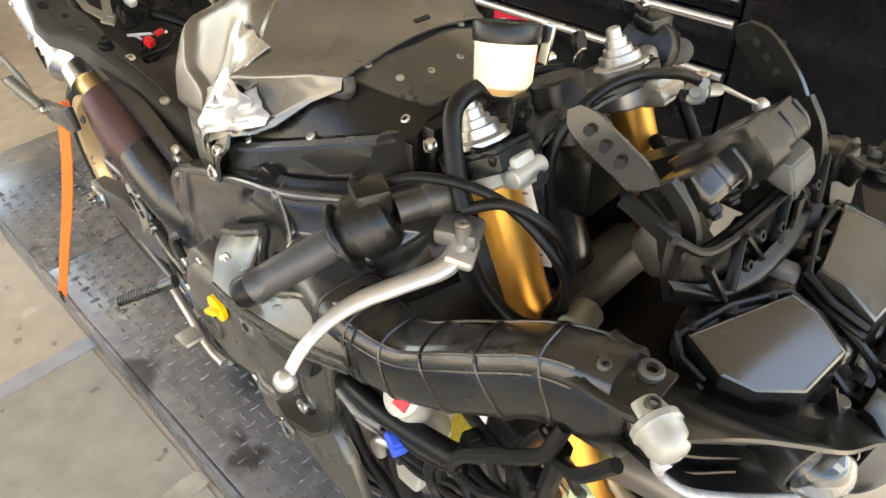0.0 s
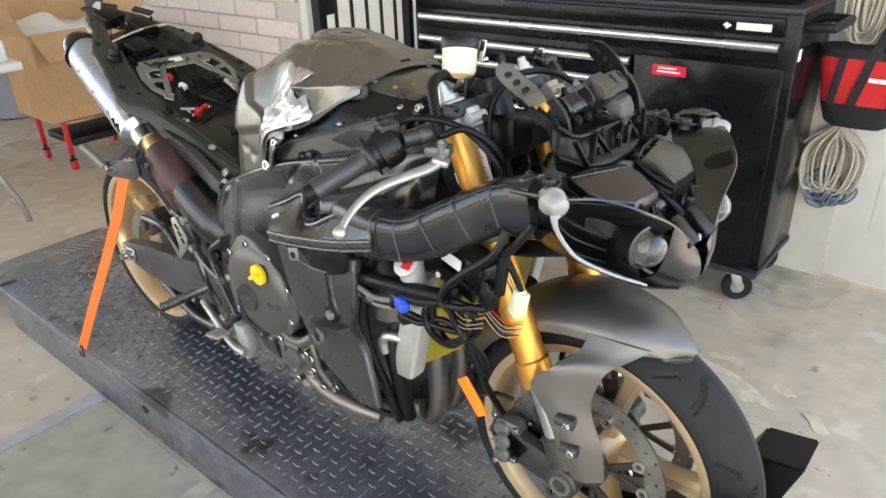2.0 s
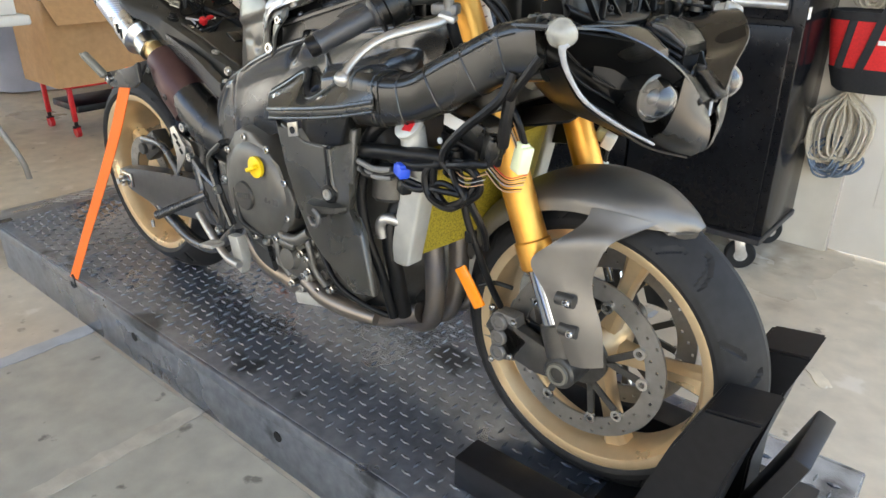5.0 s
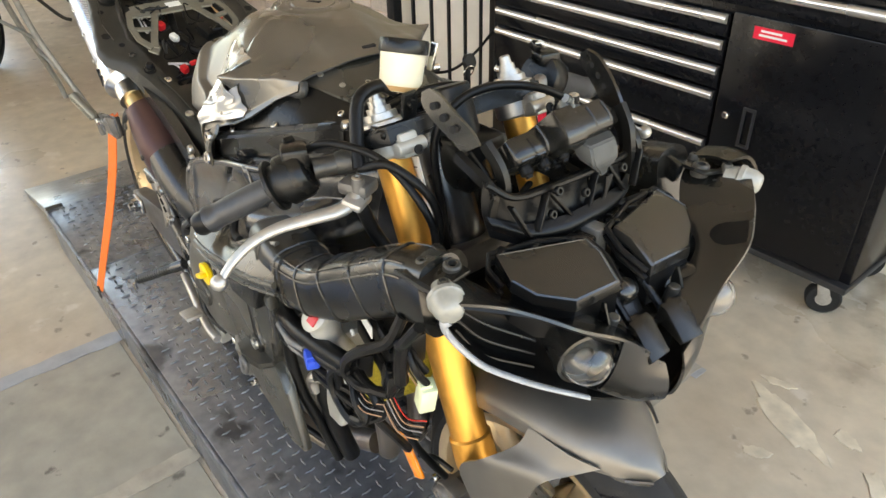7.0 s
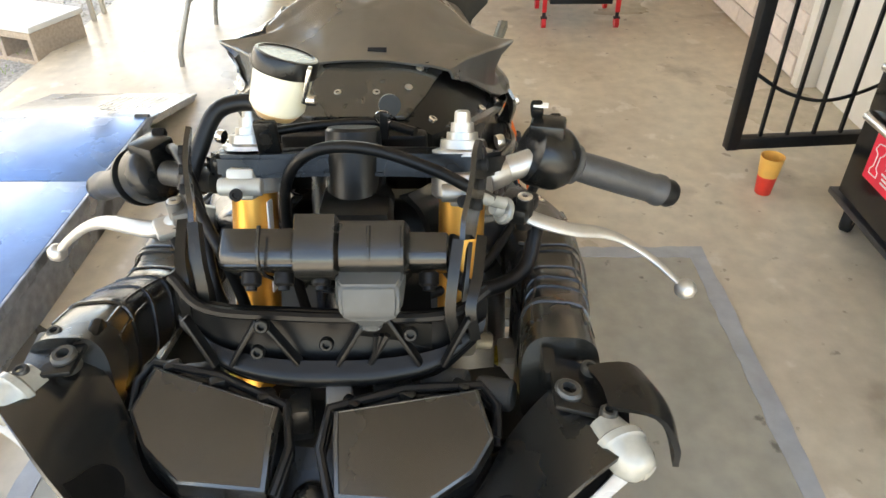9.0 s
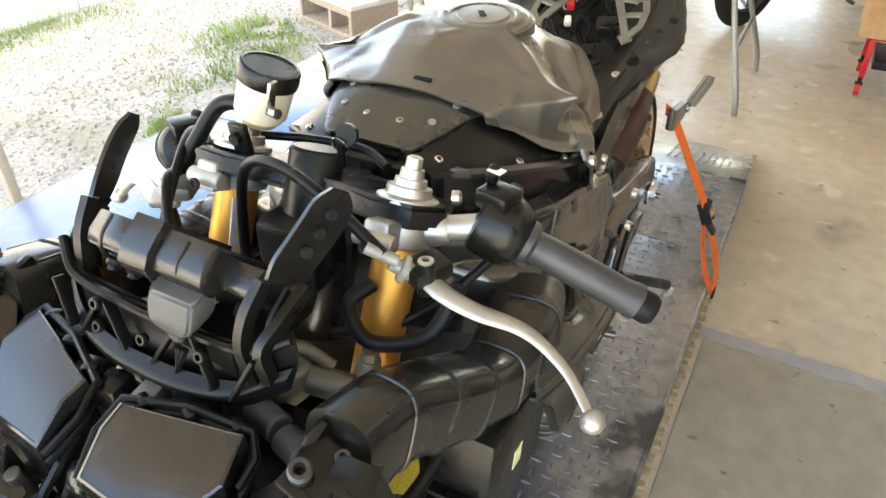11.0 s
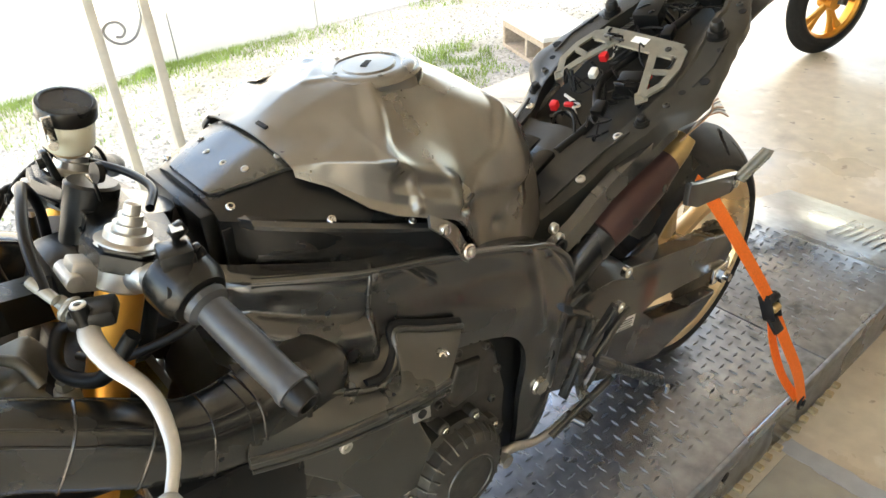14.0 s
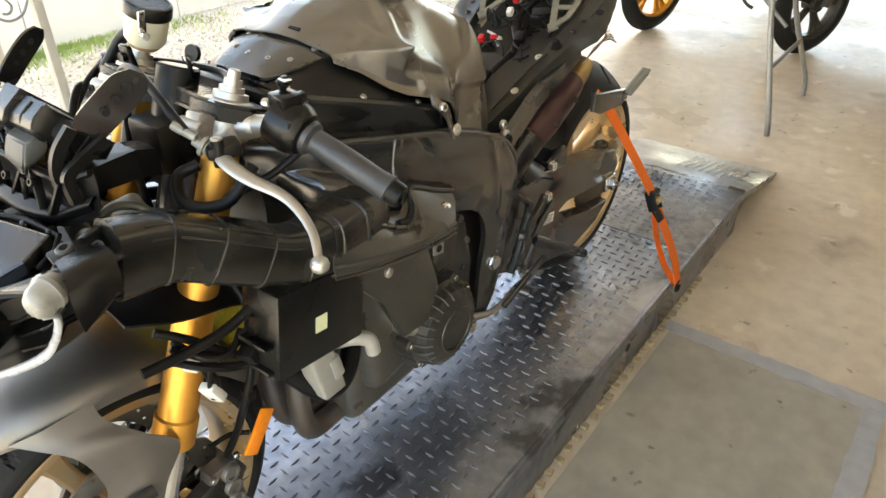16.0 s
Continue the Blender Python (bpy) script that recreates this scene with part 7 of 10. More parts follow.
box(bm, (1.155, 0.2512, 0.783), (0.020, 0.001, 0.024), rot=ry(-8))
part("sticker", bm, "pale_green", bx, "pale yellow-green square sticker")
for z in (0.745, 0.785):
    bm = bm_new()
    box(bm, (1.232, 0.215, z), (0.018, 0.05, 0.006), rot=ry(-8), bevel=0.002)
    part("box_lug", bm, "black_plastic", bx)
# oil cooler fitting and ring bolt
bm = bm_new()
tube(bm, [(1.08, 0.17, 0.655), (1.055, 0.20, 0.665), (1.035, 0.215, 0.655), (1.03, 0.218, 0.63)], 0.012, n=14)
box(bm, (1.092, 0.192, 0.632), (0.022, 0.022, 0.045), rot=ry(12), bevel=0.005)
part("water_elbow", bm, "rad_tank", bike, "off-white coolant elbow and bracket")
bm = bm_new()
revolve(bm, [(-0.03, 0.018), (0.0, 0.018), (0.004, 0.015), (0.004, 0.010), (0.012, 0.010), (0.012, 0.0005)], (0.925, 0.20, 0.60), (0.1, 1, 0), 20)
bolt(bm, (0.925, 0.212, 0.60), (0.1, 1, 0), 0.009, 0.004)
part("coolant_drain", bm, "alu", bike, "bare aluminium coolant fitting")
bm = bm_new()
tube(bm, [(1.14, 0.14, 0.63), (1.10, 0.17, 0.575), (1.05, 0.165, 0.565), (1.0, 0.14, 0.60), (0.98, 0.12, 0.66)], 0.018, n=14)
part("coolant_hose", bm, "hose", bike, "thick black coolant hose")
# right inner side panel with lamp-shaped clip
bm = bm_new()
profile(bm, [(0.852, 0.800), (0.872, 0.727), (0.890, 0.660), (0.922, 0.600), (0.955, 0.568), (1.035, 0.520), (1.082, 0.530), (1.062, 0.640), (1.028, 0.676), (1.046, 0.726), (1.060, 0.820), (0.950, 0.812), (0.905, 0.785)], -0.232, -0.250, 0.007, 3)
rp = part("side_panel", bm, "cover_plastic", bike, "matt black plastic inner side panel with clips")
bm = bm_new()
profile(bm, [(0.928, 0.830), (1.062, 0.856), (1.040, 0.794), (1.021, 0.786), (0.963, 0.782), (0.944, 0.800)], -0.236, -0.263, 0.005, 3)
part("panel_box", bm, "black_plastic", rp, "black block above the panel")
# black tube laid on the panel for the slot's shade
bm = bm_new()
tube(bm, [(0.986, -0.2500, 0.776), (0.988, -0.2500, 0.745), (0.989, -0.2500, 0.708)], 0.0042, n=8)
part("panel_slot", bm, "ink", rp, "black strip for the slot's shade between the panel bolts")
bm = bm_new()
tube(bm, [(0.993, -0.2500, 0.776), (0.995, -0.2500, 0.745), (0.999, -0.2500, 0.716), (1.010, -0.2490, 0.705)], 0.0036, n=8)
tube(bm, [(0.872, -0.2485, 0.797), (0.905, -0.2500, 0.786), (0.940, -0.2505, 0.775), (0.985, -0.2505, 0.776)], 0.0030, n=8)
part("panel_rib", bm, "cover_plastic", rp)
for x, z, r in ((0.993, 0.790, 0.0085), (0.990, 0.697, 0.0095)):
    bm = bm_new()
    revolve(bm, [(-0.004, r * 1.9), (0.003, r * 1.7), (0.004, r * 1.2)], (x, -0.251, z), (0, -1, 0), 20)
    part("bolt_seat", bm, "black_plastic", rp)
    bm = bm_new()
    revolve(bm, [(0, r), (0.006, r * 0.95), (0.006, r * 0.55), (0.003, r * 0.5), (0.003, 0.0005)], (x, -0.253, z), (0, -1, 0), 18)
    part("bolt", bm, "alu", rp)
bm = bm_new()
loft(bm, [[V(x, -0.248, z0), V(x, y, z0 - 0.003), V(x, y, z1 + 0.005), V(x, -0.248, z1)] for x, y, z0, z1 in ((0.938, -0.252, 0.676, 0.658), (0.946, -0.268, 0.678, 0.652), (0.975, -0.274, 0.681, 0.650), (0.985, -0.272, 0.682, 0.660), (1.020, -0.268, 0.686, 0.668), (1.030, -0.252, 0.686, 0.672))])
part("panel_clip", bm, "dusty", rp, "black plastic bumper clip", smooth=30)
part("clip_hook", tube(bm_new(), [(0.955, -0.270, 0.650), (0.972, -0.276, 0.643), (0.984, -0.276, 0.648), (0.985, -0.275, 0.664), (0.974, -0.275, 0.672)], 0.0045, n=10), "swingarm", rp, "worn grey hook of the clip")
bm = bm_new()
tube(bm, [(0.905, -0.225, 0.79), (0.895, -0.22, 0.72), (0.87, -0.215, 0.665), (0.845, -0.212, 0.605)], 0.006)
tube(bm, [(0.87, -0.205, 0.60), (0.90, -0.21, 0.56), (0.95, -0.215, 0.50), (1.0, -0.19, 0.46), (1.05, -0.165, 0.445), (1.06, -0.16, 0.47)], 0.006)
part("breather_hose", bm, "hose", bike, "long black breather hose along the engine")
# radiator and hoses
bm = bm_new()
sheet(bm, [[(1.105, -0.165, 0.585), (1.156, -0.08, 0.610), (1.166, 0.0, 0.616), (1.156, 0.08, 0.610), (1.105, 0.165, 0.585)],
           [(1.128, -0.17, 0.680), (1.172, -0.08, 0.690), (1.182, 0.0, 0.692), (1.172, 0.08, 0.690), (1.128, 0.17, 0.680)],
           [(1.152, -0.17, 0.780), (1.196, -0.08, 0.790), (1.206, 0.0, 0.792), (1.196, 0.08, 0.790), (1.152, 0.17, 0.780)]], 8, 6, 0.022)
rad = part("radiator", bm, "rad_core", bike, "curved radiator with an olive-yellow mesh core")
for s in (-1, 1):
    bm = bm_new()
    sec = []
    for x, z, hx, hy in ((1.094, 0.578, 0.018, 0.015), (1.097, 0.583, 0.023, 0.019), (1.112, 0.65, 0.024, 0.020), (1.128, 0.72, 0.024, 0.020), (1.142, 0.785, 0.022, 0.019), (1.144, 0.79, 0.016, 0.014)):
        c = V(x, s * 0.180, z)
        sec.append([c + V(hx * math.copysign(abs(math.cos(q)) ** 0.3, math.cos(q)), hy * math.copysign(abs(math.sin(q)) ** 0.3, math.sin(q)), 0) for q in [2 * math.pi * (k + 0.5) / 24 for k in range(24)]])
    loft(bm, sec)
    part("radiator_tank", bm, "rad_tank", rad, "dull grey radiator end tank")
bm = bm_new()
cyl(bm, (1.158, -0.218, 0.800), (1.156, -0.222, 0.836), 0.020, n=24, bevel=0.002)
cyl(bm, (1.165, -0.205, 0.765), (1.158, -0.218, 0.805), 0.022, 0.017, n=20)
neck = part("filler_neck", bm, "rad_tank", rad, "silver radiator filler neck")
bm = bm_new()
revolve(bm, [(0, 0.024), (0.006, 0.024), (0.009, 0.019), (0.010, 0.0005)], (1.156, -0.226, 0.836), (-0.1, -0.70, 0.75), 24)
rcap = part("radiator_cap", bm, "rad_tank", neck)
bm = bm_new()
box(bm, (1.163, -0.2335, 0.8440), (0.018, 0.026, 0.0015), rot=rx(43) @ ry(-6))
part("warning_sticker", bm, "red", rcap)
bm = bm_new()
tube(bm, [(1.040, -0.225, 0.778), (1.10, -0.236, 0.790), (1.16, -0.236, 0.797), (1.225, -0.228, 0.802)], 0.0125, n=14)
tube(bm, [(1.03, -0.20, 0.76), (1.055, -0.215, 0.80), (1.08, -0.20, 0.83), (1.10, -0.18, 0.85)], 0.012, n=14)
part("upper_hose", bm, "hose", bike, "black upper coolant hose")
bm = bm_new()
tube(bm, [(1.055, -0.22, 0.77), (1.040, -0.225, 0.70), (1.048, -0.22, 0.62), (1.062, -0.205, 0.55), (1.068, -0.185, 0.46)], 0.009, n=12)
tube(bm, [(1.075, -0.16, 0.70), (1.070, -0.19, 0.63), (1.078, -0.185, 0.55), (1.075, -0.165, 0.46)], 0.015, n=14)
part("lower_hose", bm, "hose", bike, "black lower coolant hoses")
bm = bm_new()
tube(bm, [(1.098, -0.19, 0.655), (1.078, -0.205, 0.662), (1.066, -0.208, 0.648), (1.066, -0.205, 0.625)], 0.0095, n=14)
part("pipe_elbow", bm, "alu", rad, "bare aluminium pipe elbow")
bm = bm_new()
cyl(bm, (1.07, -0.18, 0.755), (1.075, -0.19, 0.69), 0.032, n=24, bevel=0.006)
part("thermostat", bm, "dark_metal", bike, "dark thermostat housing")
for z, y in ((0.765, -0.238), (0.752, -0.236)):
    bm = bm_new()
    tube(bm, [(1.05, y, z), (1.09, y - 0.004, z - 0.004), (1.125, y, z)], 0.005)
    part("drain_hose", bm, "grey_plastic", bike)
# ECU-like box and connectors on the harness, right front
bm = bm_new()
box(bm, (1.232, -0.166, 0.832), (0.098, 0.05, 0.052), rot=rz(-12) @ ry(8), bevel=0.006)
cu = part("control_unit", bm, "black_plastic", bike, "black control unit with a blank label")
bm = bm_new()
box(bm, (1.214, -0.1935, 0.846), (0.046, 0.0015, 0.020), rot=rz(-12) @ ry(8))
part("unit_label", bm, "label_white", cu, "blank cream label")
bm = bm_new()
box(bm, (1.262, -0.184, 0.838), (0.022, 0.0015, 0.020), rot=rz(-12) @ ry(8))
part("unit_label", bm, "pale_green", cu, "pale tag")
bm = bm_new()
box(bm, (1.222, -0.190, 0.808), (0.085, 0.010, 0.026), rot=rz(-12) @ ry(8), bevel=0.003)
part("unit_bracket", bm, "hose", cu)
for x in (1.192, 1.250):
    part("bolt", bolt(bm_new(), (x, -0.1985 + 0.2 * (x - 1.192), 0.812 - 0.14 * (x - 1.222)), (-0.2, -1, 0), 0.005, 0.003), "label_white", cu)
for x, y, z, sx, sy, sz, mt, lb in ((1.153, -0.243, 0.771, 0.026, 0.018, 0.017, "blue", "bright blue wire connector"), (1.340, -0.198, 0.818, 0.022, 0.020, 0.040, "pale_green", "pale green wire connector"), (1.302, -0.215, 0.825, 0.026, 0.022, 0.040, "black_plastic", "black wire connector"),
                                    (1.222, -0.205, 0.79, 0.02, 0.02, 0.045, "black_plastic", "black wire connector"), (1.15, -0.235, 0.742, 0.022, 0.018, 0.018, "black_plastic", "black wire connector"),
                                    (1.17, -0.20, 0.765, 0.026, 0.018, 0.02, "white_plastic", "white wire connector")):
    bm = bm_new()
    box(bm, (x, y, z), (sx, sy, sz), rot=ry(12) @ rz(-20), bevel=0.003)
    box(bm, (x + 0.002, y - 0.002, z + sz * 0.5), (sx * 0.6, sy * 0.7, 0.008), rot=ry(12) @ rz(-20), bevel=0.001)
    part("wire_connector", bm, mt, bike, lb)
# header pipes
for k, y in enumerate((-0.115, -0.045, 0.045, 0.115)):
    bm = bm_new()
    tube(bm, [(1.035, y, 0.70), (1.085, y * 1.02, 0.66), (1.105, y, 0.58), (1.098, y * 0.9, 0.47), (1.065, y * 0.75, 0.405), (1.0, y * 0.6, 0.378), (0.90, y * 0.5, 0.368), (0.80, y * 0.45, 0.362)], 0.0195, n=18)
    part("header_pipe", bm, "pipe", bike, "heat-tinted steel exhaust header")
bm = bm_new()
tube(bm, [(1.06, -0.105, 0.43), (0.98, -0.125, 0.40), (0.90, -0.135, 0.395), (0.86, -0.13, 0.42)], 0.02, n=14)
part("header_balance_pipe", bm, "pipe", bike, "steel exhaust balance pipe")
bm = bm_new()
tube(bm, [(0.84, -0.02, 0.36), (0.76, -0.05, 0.355), (0.66, -0.075, 0.35), (0.56, -0.085, 0.37), (0.48, -0.08, 0.42)], [0.035, 0.036, 0.034, 0.03, 0.03], n=18)
part("collector", bm, "pipe", bike, "steel exhaust collector under the engine")
bm = bm_new()
box(bm, (0.80, -0.115, 0.368), (0.09, 0.02, 0.028), rot=ry(8), bevel=0.004)
box(bm, (0.74, -0.11, 0.352), (0.10, 0.03, 0.03), rot=ry(-14), bevel=0.006)
part("exhaust_bracket", bm, "rad_tank", bike, "grey exhaust bracket")
# right muffler path and left stub
for s in (-1, 1):
    bm = bm_new()
    tube(bm, [(0.550, s * 0.100, 0.648), (0.515, s * 0.120, 0.660), (0.478, s * 0.134, 0.688), (0.435, s * 0.14, 0.722), (0.390, s * 0.142, 0.756)] if s < 0 else [(0.53, 0.08, 0.58), (0.50, 0.09, 0.64), (0.46, 0.105, 0.70), (0.41, 0.12, 0.75)], [0.034, 0.044, 0.050, 0.049, 0.045] if s < 0 else [0.036, 0.038, 0.038, 0.036], n=20)
    part("link_pipe", bm, "lamp_black", bike, "dark link pipe behind the frame")
    bm = bm_new()
    tube(bm, [(0.42, 0.122, 0.748), (0.37, 0.124, 0.774), (0.30, 0.125, 0.804), (0.250, 0.126, 0.824)] if s > 0 else [(0.402, s * 0.141, 0.725), (0.368, s * 0.143, 0.768 if s < 0 else 0.78), (0.332, s * 0.144, 0.808 if s < 0 else 0.83), (0.300, s * 0.146, 0.838 if s < 0 else 0.864)], [0.046, 0.050, 0.046, 0.036] if s < 0 else [0.036, 0.040, 0.037, 0.028], n=20)
    hs = part("heat_shield", bm, "heat_shield", bike, "maroon perforated exhaust heat shield")
    for u in (0.25, 0.7):
        p = V(0.40, s * 0.141, 0.725).lerp(V(0.293, s * 0.15, 0.845), u) + V(0, s * 0.047, 0.006) if s < 0 else V(0.42, 0.122, 0.748).lerp(V(0.25, 0.126, 0.824), u) + V(0, 0.038, 0.004)
        part("bolt", bolt(bm_new(), p, (0, s, 0.2), 0.007, 0.004), "dark_metal", hs)
    bm = bm_new()
    tube(bm, [(0.312, s * 0.146, 0.826), (0.285, s * 0.148, 0.844), (0.262, s * 0.150, 0.856), (0.245, s * 0.150, 0.865)] if s < 0 else [(0.262, 0.126, 0.818), (0.242, 0.128, 0.830), (0.222, 0.130, 0.844), (0.205, 0.134, 0.862)], [0.024, 0.025, 0.023, 0.018] if s > 0 else 0.025, n=18)
    part("exhaust_pipe", bm, "brass", bike, "burnt brass-coloured exhaust pipe end")
bm = bm_new()
d = V(-0.86, 0.115, 0.465).normalized()
a = V(0.275, -0.155, 0.849)
sec = []
for u, r in ((0, 0.028), (0.035, 0.030), (0.05, 0.046), (0.11, 0.047)):
    c = a + d * u
    sec.append([c + q for q in [V(0, math.cos(t) * r * 0.95, 0) + d.cross(V(0, 1, 0)) * (math.sin(t) * r) for t in [2 * math.pi * k / 24 for k in range(24)]]])
loft(bm, sec)
muff = part("muffler", bm, "steel", bike, "slash-cut steel muffler with a dark outlet")
for k in range(2):
    bm = bm_new()
    p = a + d * (0.07 + 0.02 * k)
    tube(bm, [p + V(0.0, -0.0440, 0.012), p + V(0.008, -0.0440, -0.008)], 0.0035, n=8)
    part("slot", bm, "ink", muff)
bm = bm_new()
sec = []
for u, r in ((0.108, 0.044), (0.13, 0.047), (0.20, 0.049), (0.28, 0.050), (0.35, 0.049)):
    c = a + d * u
    sec.append([c + q for q in [V(0, math.cos(t) * r * 0.9, 0) + d.cross(V(0, 1, 0)) * (math.sin(t) * r) for t in [2 * math.pi * k / 24 for k in range(24)]]])
loft(bm, sec)
can = part("muffler_sleeve", bm, "can", muff, "striped engraved steel muffler sleeve")
bm = bm_new()
revolve(bm, [(0, 0.0492), (0.003, 0.0492), (0.004, 0.047), (0.022, 0.045), (0.042, 0.040), (0.056, 0.031), (0.060, 0.024), (0.050, 0.022), (0.02, 0.021), (0.02, 0.0005)], a + d * 0.348, d, 36)
part("muffler_outlet", bm, "cab_black", muff, "rounded dark muffler end cap")
for u in (0.12, 0.20, 0.28):
    part("rivet", bolt(bm_new(), a + d * u + V(0.0, -0.044, 0.008), (0, -1, 0), 0.005, 0.003), "steel", muff)

# ---- motorcycle: swingarm, footrests, tail ----
for s in (-1, 1):
    bm = bm_new()
    out = [(0.60, 0.60), (0.50, 0.570), (0.40, 0.545), (0.213, 0.534), (0.05, 0.512), (-0.035, 0.498), (-0.04, 0.455), (-0.01, 0.436), (0.08, 0.430), (0.17, 0.426), (0.22, 0.425), (0.33, 0.440), (0.43, 0.440), (0.50, 0.46), (0.60, 0.49)]
    if s > 0:
        out = [(0.60, 0.60), (0.55, 0.64), (0.42, 0.665), (0.33, 0.64), (0.20, 0.615), (0.06, 0.585), (-0.03, 0.56), (-0.06, 0.51), (-0.03, 0.47), (0.10, 0.50), (0.24, 0.53), (0.30, 0.515), (0.24, 0.46), (0.10, 0.43), (-0.02, 0.41), (0.05, 0.37), (0.20, 0.345), (0.38, 0.40), (0.47, 0.44), (0.60, 0.49)]
    profile(bm, out, s * 0.100, s * 0.138, 0.010, 3)
    arm = part("swingarm", bm, "swingarm" if s < 0 else "frame_black", bike, "satin grey swingarm leg" if s < 0 else "satin black swingarm leg", smooth=50)
    if s < 0:
        part("swingarm_truss", tube(bm_new(), [(0.12, -0.122, 0.425), (0.19, -0.122, 0.390), (0.27, -0.122, 0.362), (0.37, -0.122, 0.366), (0.44, -0.122, 0.415), (0.50, -0.122, 0.47)], 0.017, n=12, flat=0.8), "frame_black", arm)
        part("torque_strut", tube(bm_new(), [(0.09, -0.122, 0.60), (0.19, -0.126, 0.602), (0.235, -0.128, 0.57), (0.26, -0.128, 0.535)], 0.009, n=10), "frame_black", arm)
        bm = bm_new()
        profile(bm, [(0.342, 0.682), (0.362, 0.692), (0.400, 0.648), (0.391, 0.617), (0.340, 0.568), (0.356, 0.617)], -0.172, -0.177, 0.001)
        heel = part("heel_guard", bm, "alu", bike, "drilled silver heel guard")
        for k in range(3):
            part("slot", tube(bm_new(), [(0.358 + 0.009 * k, -0.1765, 0.671 - 0.016 * k), (0.371 + 0.007 * k, -0.1765, 0.662 - 0.016 * k)], 0.004, n=8), "ink", heel)
        bm = bm_new()
        profile(bm, [(0.382, 0.668), (0.465, 0.650), (0.482, 0.615), (0.448, 0.580), (0.405, 0.600)], -0.146, -0.158, 0.006, 3)
        part("inner_cover", bm, "lamp_black", bike, "glossy black cover behind the footrest")
    bm = bm_new()
    box(bm, (0.0, s * 0.142, 0.473), (0.055, 0.010, 0.04), bevel=0.003)
    hexnut(bm, (0.0, s * 0.147, 0.473), (0, s, 0), 0.018, 0.012)
    cyl(bm, (0.0, s * 0.14, 0.473), (0.0, s * 0.170, 0.473), 0.009, n=16)
    part("axle_nut", bm, "steel", arm, "silver rear axle nut and adjuster block")
    bm = bm_new()
    box(bm, (-0.045, s * 0.12, 0.475), (0.015, 0.036, 0.032), bevel=0.003)
    part("chain_adjuster", bm, "alu", arm)
    if s > 0:
        bm = bm_new()
        box(bm, (0.335, 0.1392, 0.515), (0.058, 0.001, 0.026), rot=ry(-12))
        st = part("sticker", bm, "label_white", arm, "white warning sticker with unreadable print")
        for k in range(4):
            bm = bm_new()
            box(bm, (0.335 + 0.0008 * k, 0.1400, 0.522 - 0.0055 * k), (0.048 - 0.006 * (k % 2), 0.0006, 0.0022), rot=ry(-12))
            part("print_bar", bm, "ink", st)
    bm = bm_new()
    box(bm, (0.30, s * 0.10, 0.60), (0.20, 0.020, 0.05), rot=ry(18), bevel=0.008)
    part("swingarm_brace", bm, "frame_black", arm)
bm = bm_new()
box(bm, (0.45, 0, 0.55), (0.09, 0.22, 0.14), bevel=0.02, seg=3)
part("swingarm_bridge", bm, "frame_black", bike)
# chain, guard, hugger
bm = bm_new()
for k in range(46):
    u = k / 45
    for a, b in ((V(0.02, 0.091, 0.568), V(0.60, 0.091, 0.60)), (V(0.02, 0.091, 0.378), V(0.60, 0.091, 0.515))):
        p = a.lerp(b, u)
        box(bm, p, (0.0125, 0.016 if k % 2 else 0.011, 0.010), rot=ry(-3), bevel=0.002, seg=1)
for k in range(22):
    a = math.pi / 2 + math.pi * k / 21
    box(bm, RA + V(math.cos(a) * 0.100, 0.091, math.sin(a) * 0.100), (0.011, 0.016 if k % 2 else 0.011, 0.011), rot=ry(-math.degrees(a)), bevel=0.002, seg=1)
part("drive_chain", bm, "chain", bike, "brownish drive chain")
bm = bm_new()
sheet(bm, [[(0.46, 0.150, 0.66), (0.46, 0.11, 0.688), (0.46, 0.06, 0.69)], [(0.40, 0.150, 0.655), (0.40, 0.11, 0.682), (0.40, 0.06, 0.685)], [(0.33, 0.145, 0.62), (0.33, 0.11, 0.645), (0.33, 0.07, 0.65)]], 4, 4, 0.003)
part("chain_guard", bm, "black_plastic", bike, "glossy black chain guard")
bm = bm_new()
net = []
for a in (35, 55, 75, 95, 115):
    r = RR + 0.012
    net.append([(RA.x + math.cos(radians(a)) * (r - 0.03), -0.095, RA.z + math.sin(radians(a)) * (r - 0.03)), (RA.x + math.cos(radians(a)) * r, -0.06, RA.z + math.sin(radians(a)) * r),
                (RA.x + math.cos(radians(a)) * (r + 0.006), 0, RA.z + math.sin(radians(a)) * (r + 0.006)), (RA.x + math.cos(radians(a)) * r, 0.06, RA.z + math.sin(radians(a)) * r), (RA.x + math.cos(radians(a)) * (r - 0.03), 0.095, RA.z + math.sin(radians(a)) * (r - 0.03))])
net = net[:2] + [net[2]]
sheet(bm, net, 4, 4, 0.003)
part("rear_hugger", bm, "black_plastic", bike, "black rear wheel hugger")
# shock behind the engine
bm = bm_new()
cyl(bm, (0.50, 0, 0.52), (0.53, 0, 0.76), 0.028, n=20)
line = [V(0.50 + 0.03 * k / 60, 0.040 * math.cos(k * 0.75), 0.54 + 0.2 * k / 60) + V(0.040 * math.sin(k * 0.75), 0, 0) for k in range(61)]
tube(bm, line, 0.006, n=6, steps=1)
part("rear_shock", bm, "dark_metal", bike, "dark rear shock with coil spring")
# rear caliper
bm = bm_new()
box(bm, (0.085, -0.085, 0.575), (0.09, 0.045, 0.06), rot=ry(-30), bevel=0.008)
cyl(bm, (0.06, -0.105, 0.565), (0.06, -0.118, 0.565), 0.016, n=18, bevel=0.002)
cyl(bm, (0.11, -0.105, 0.588), (0.11, -0.118, 0.588), 0.016, n=18, bevel=0.002)
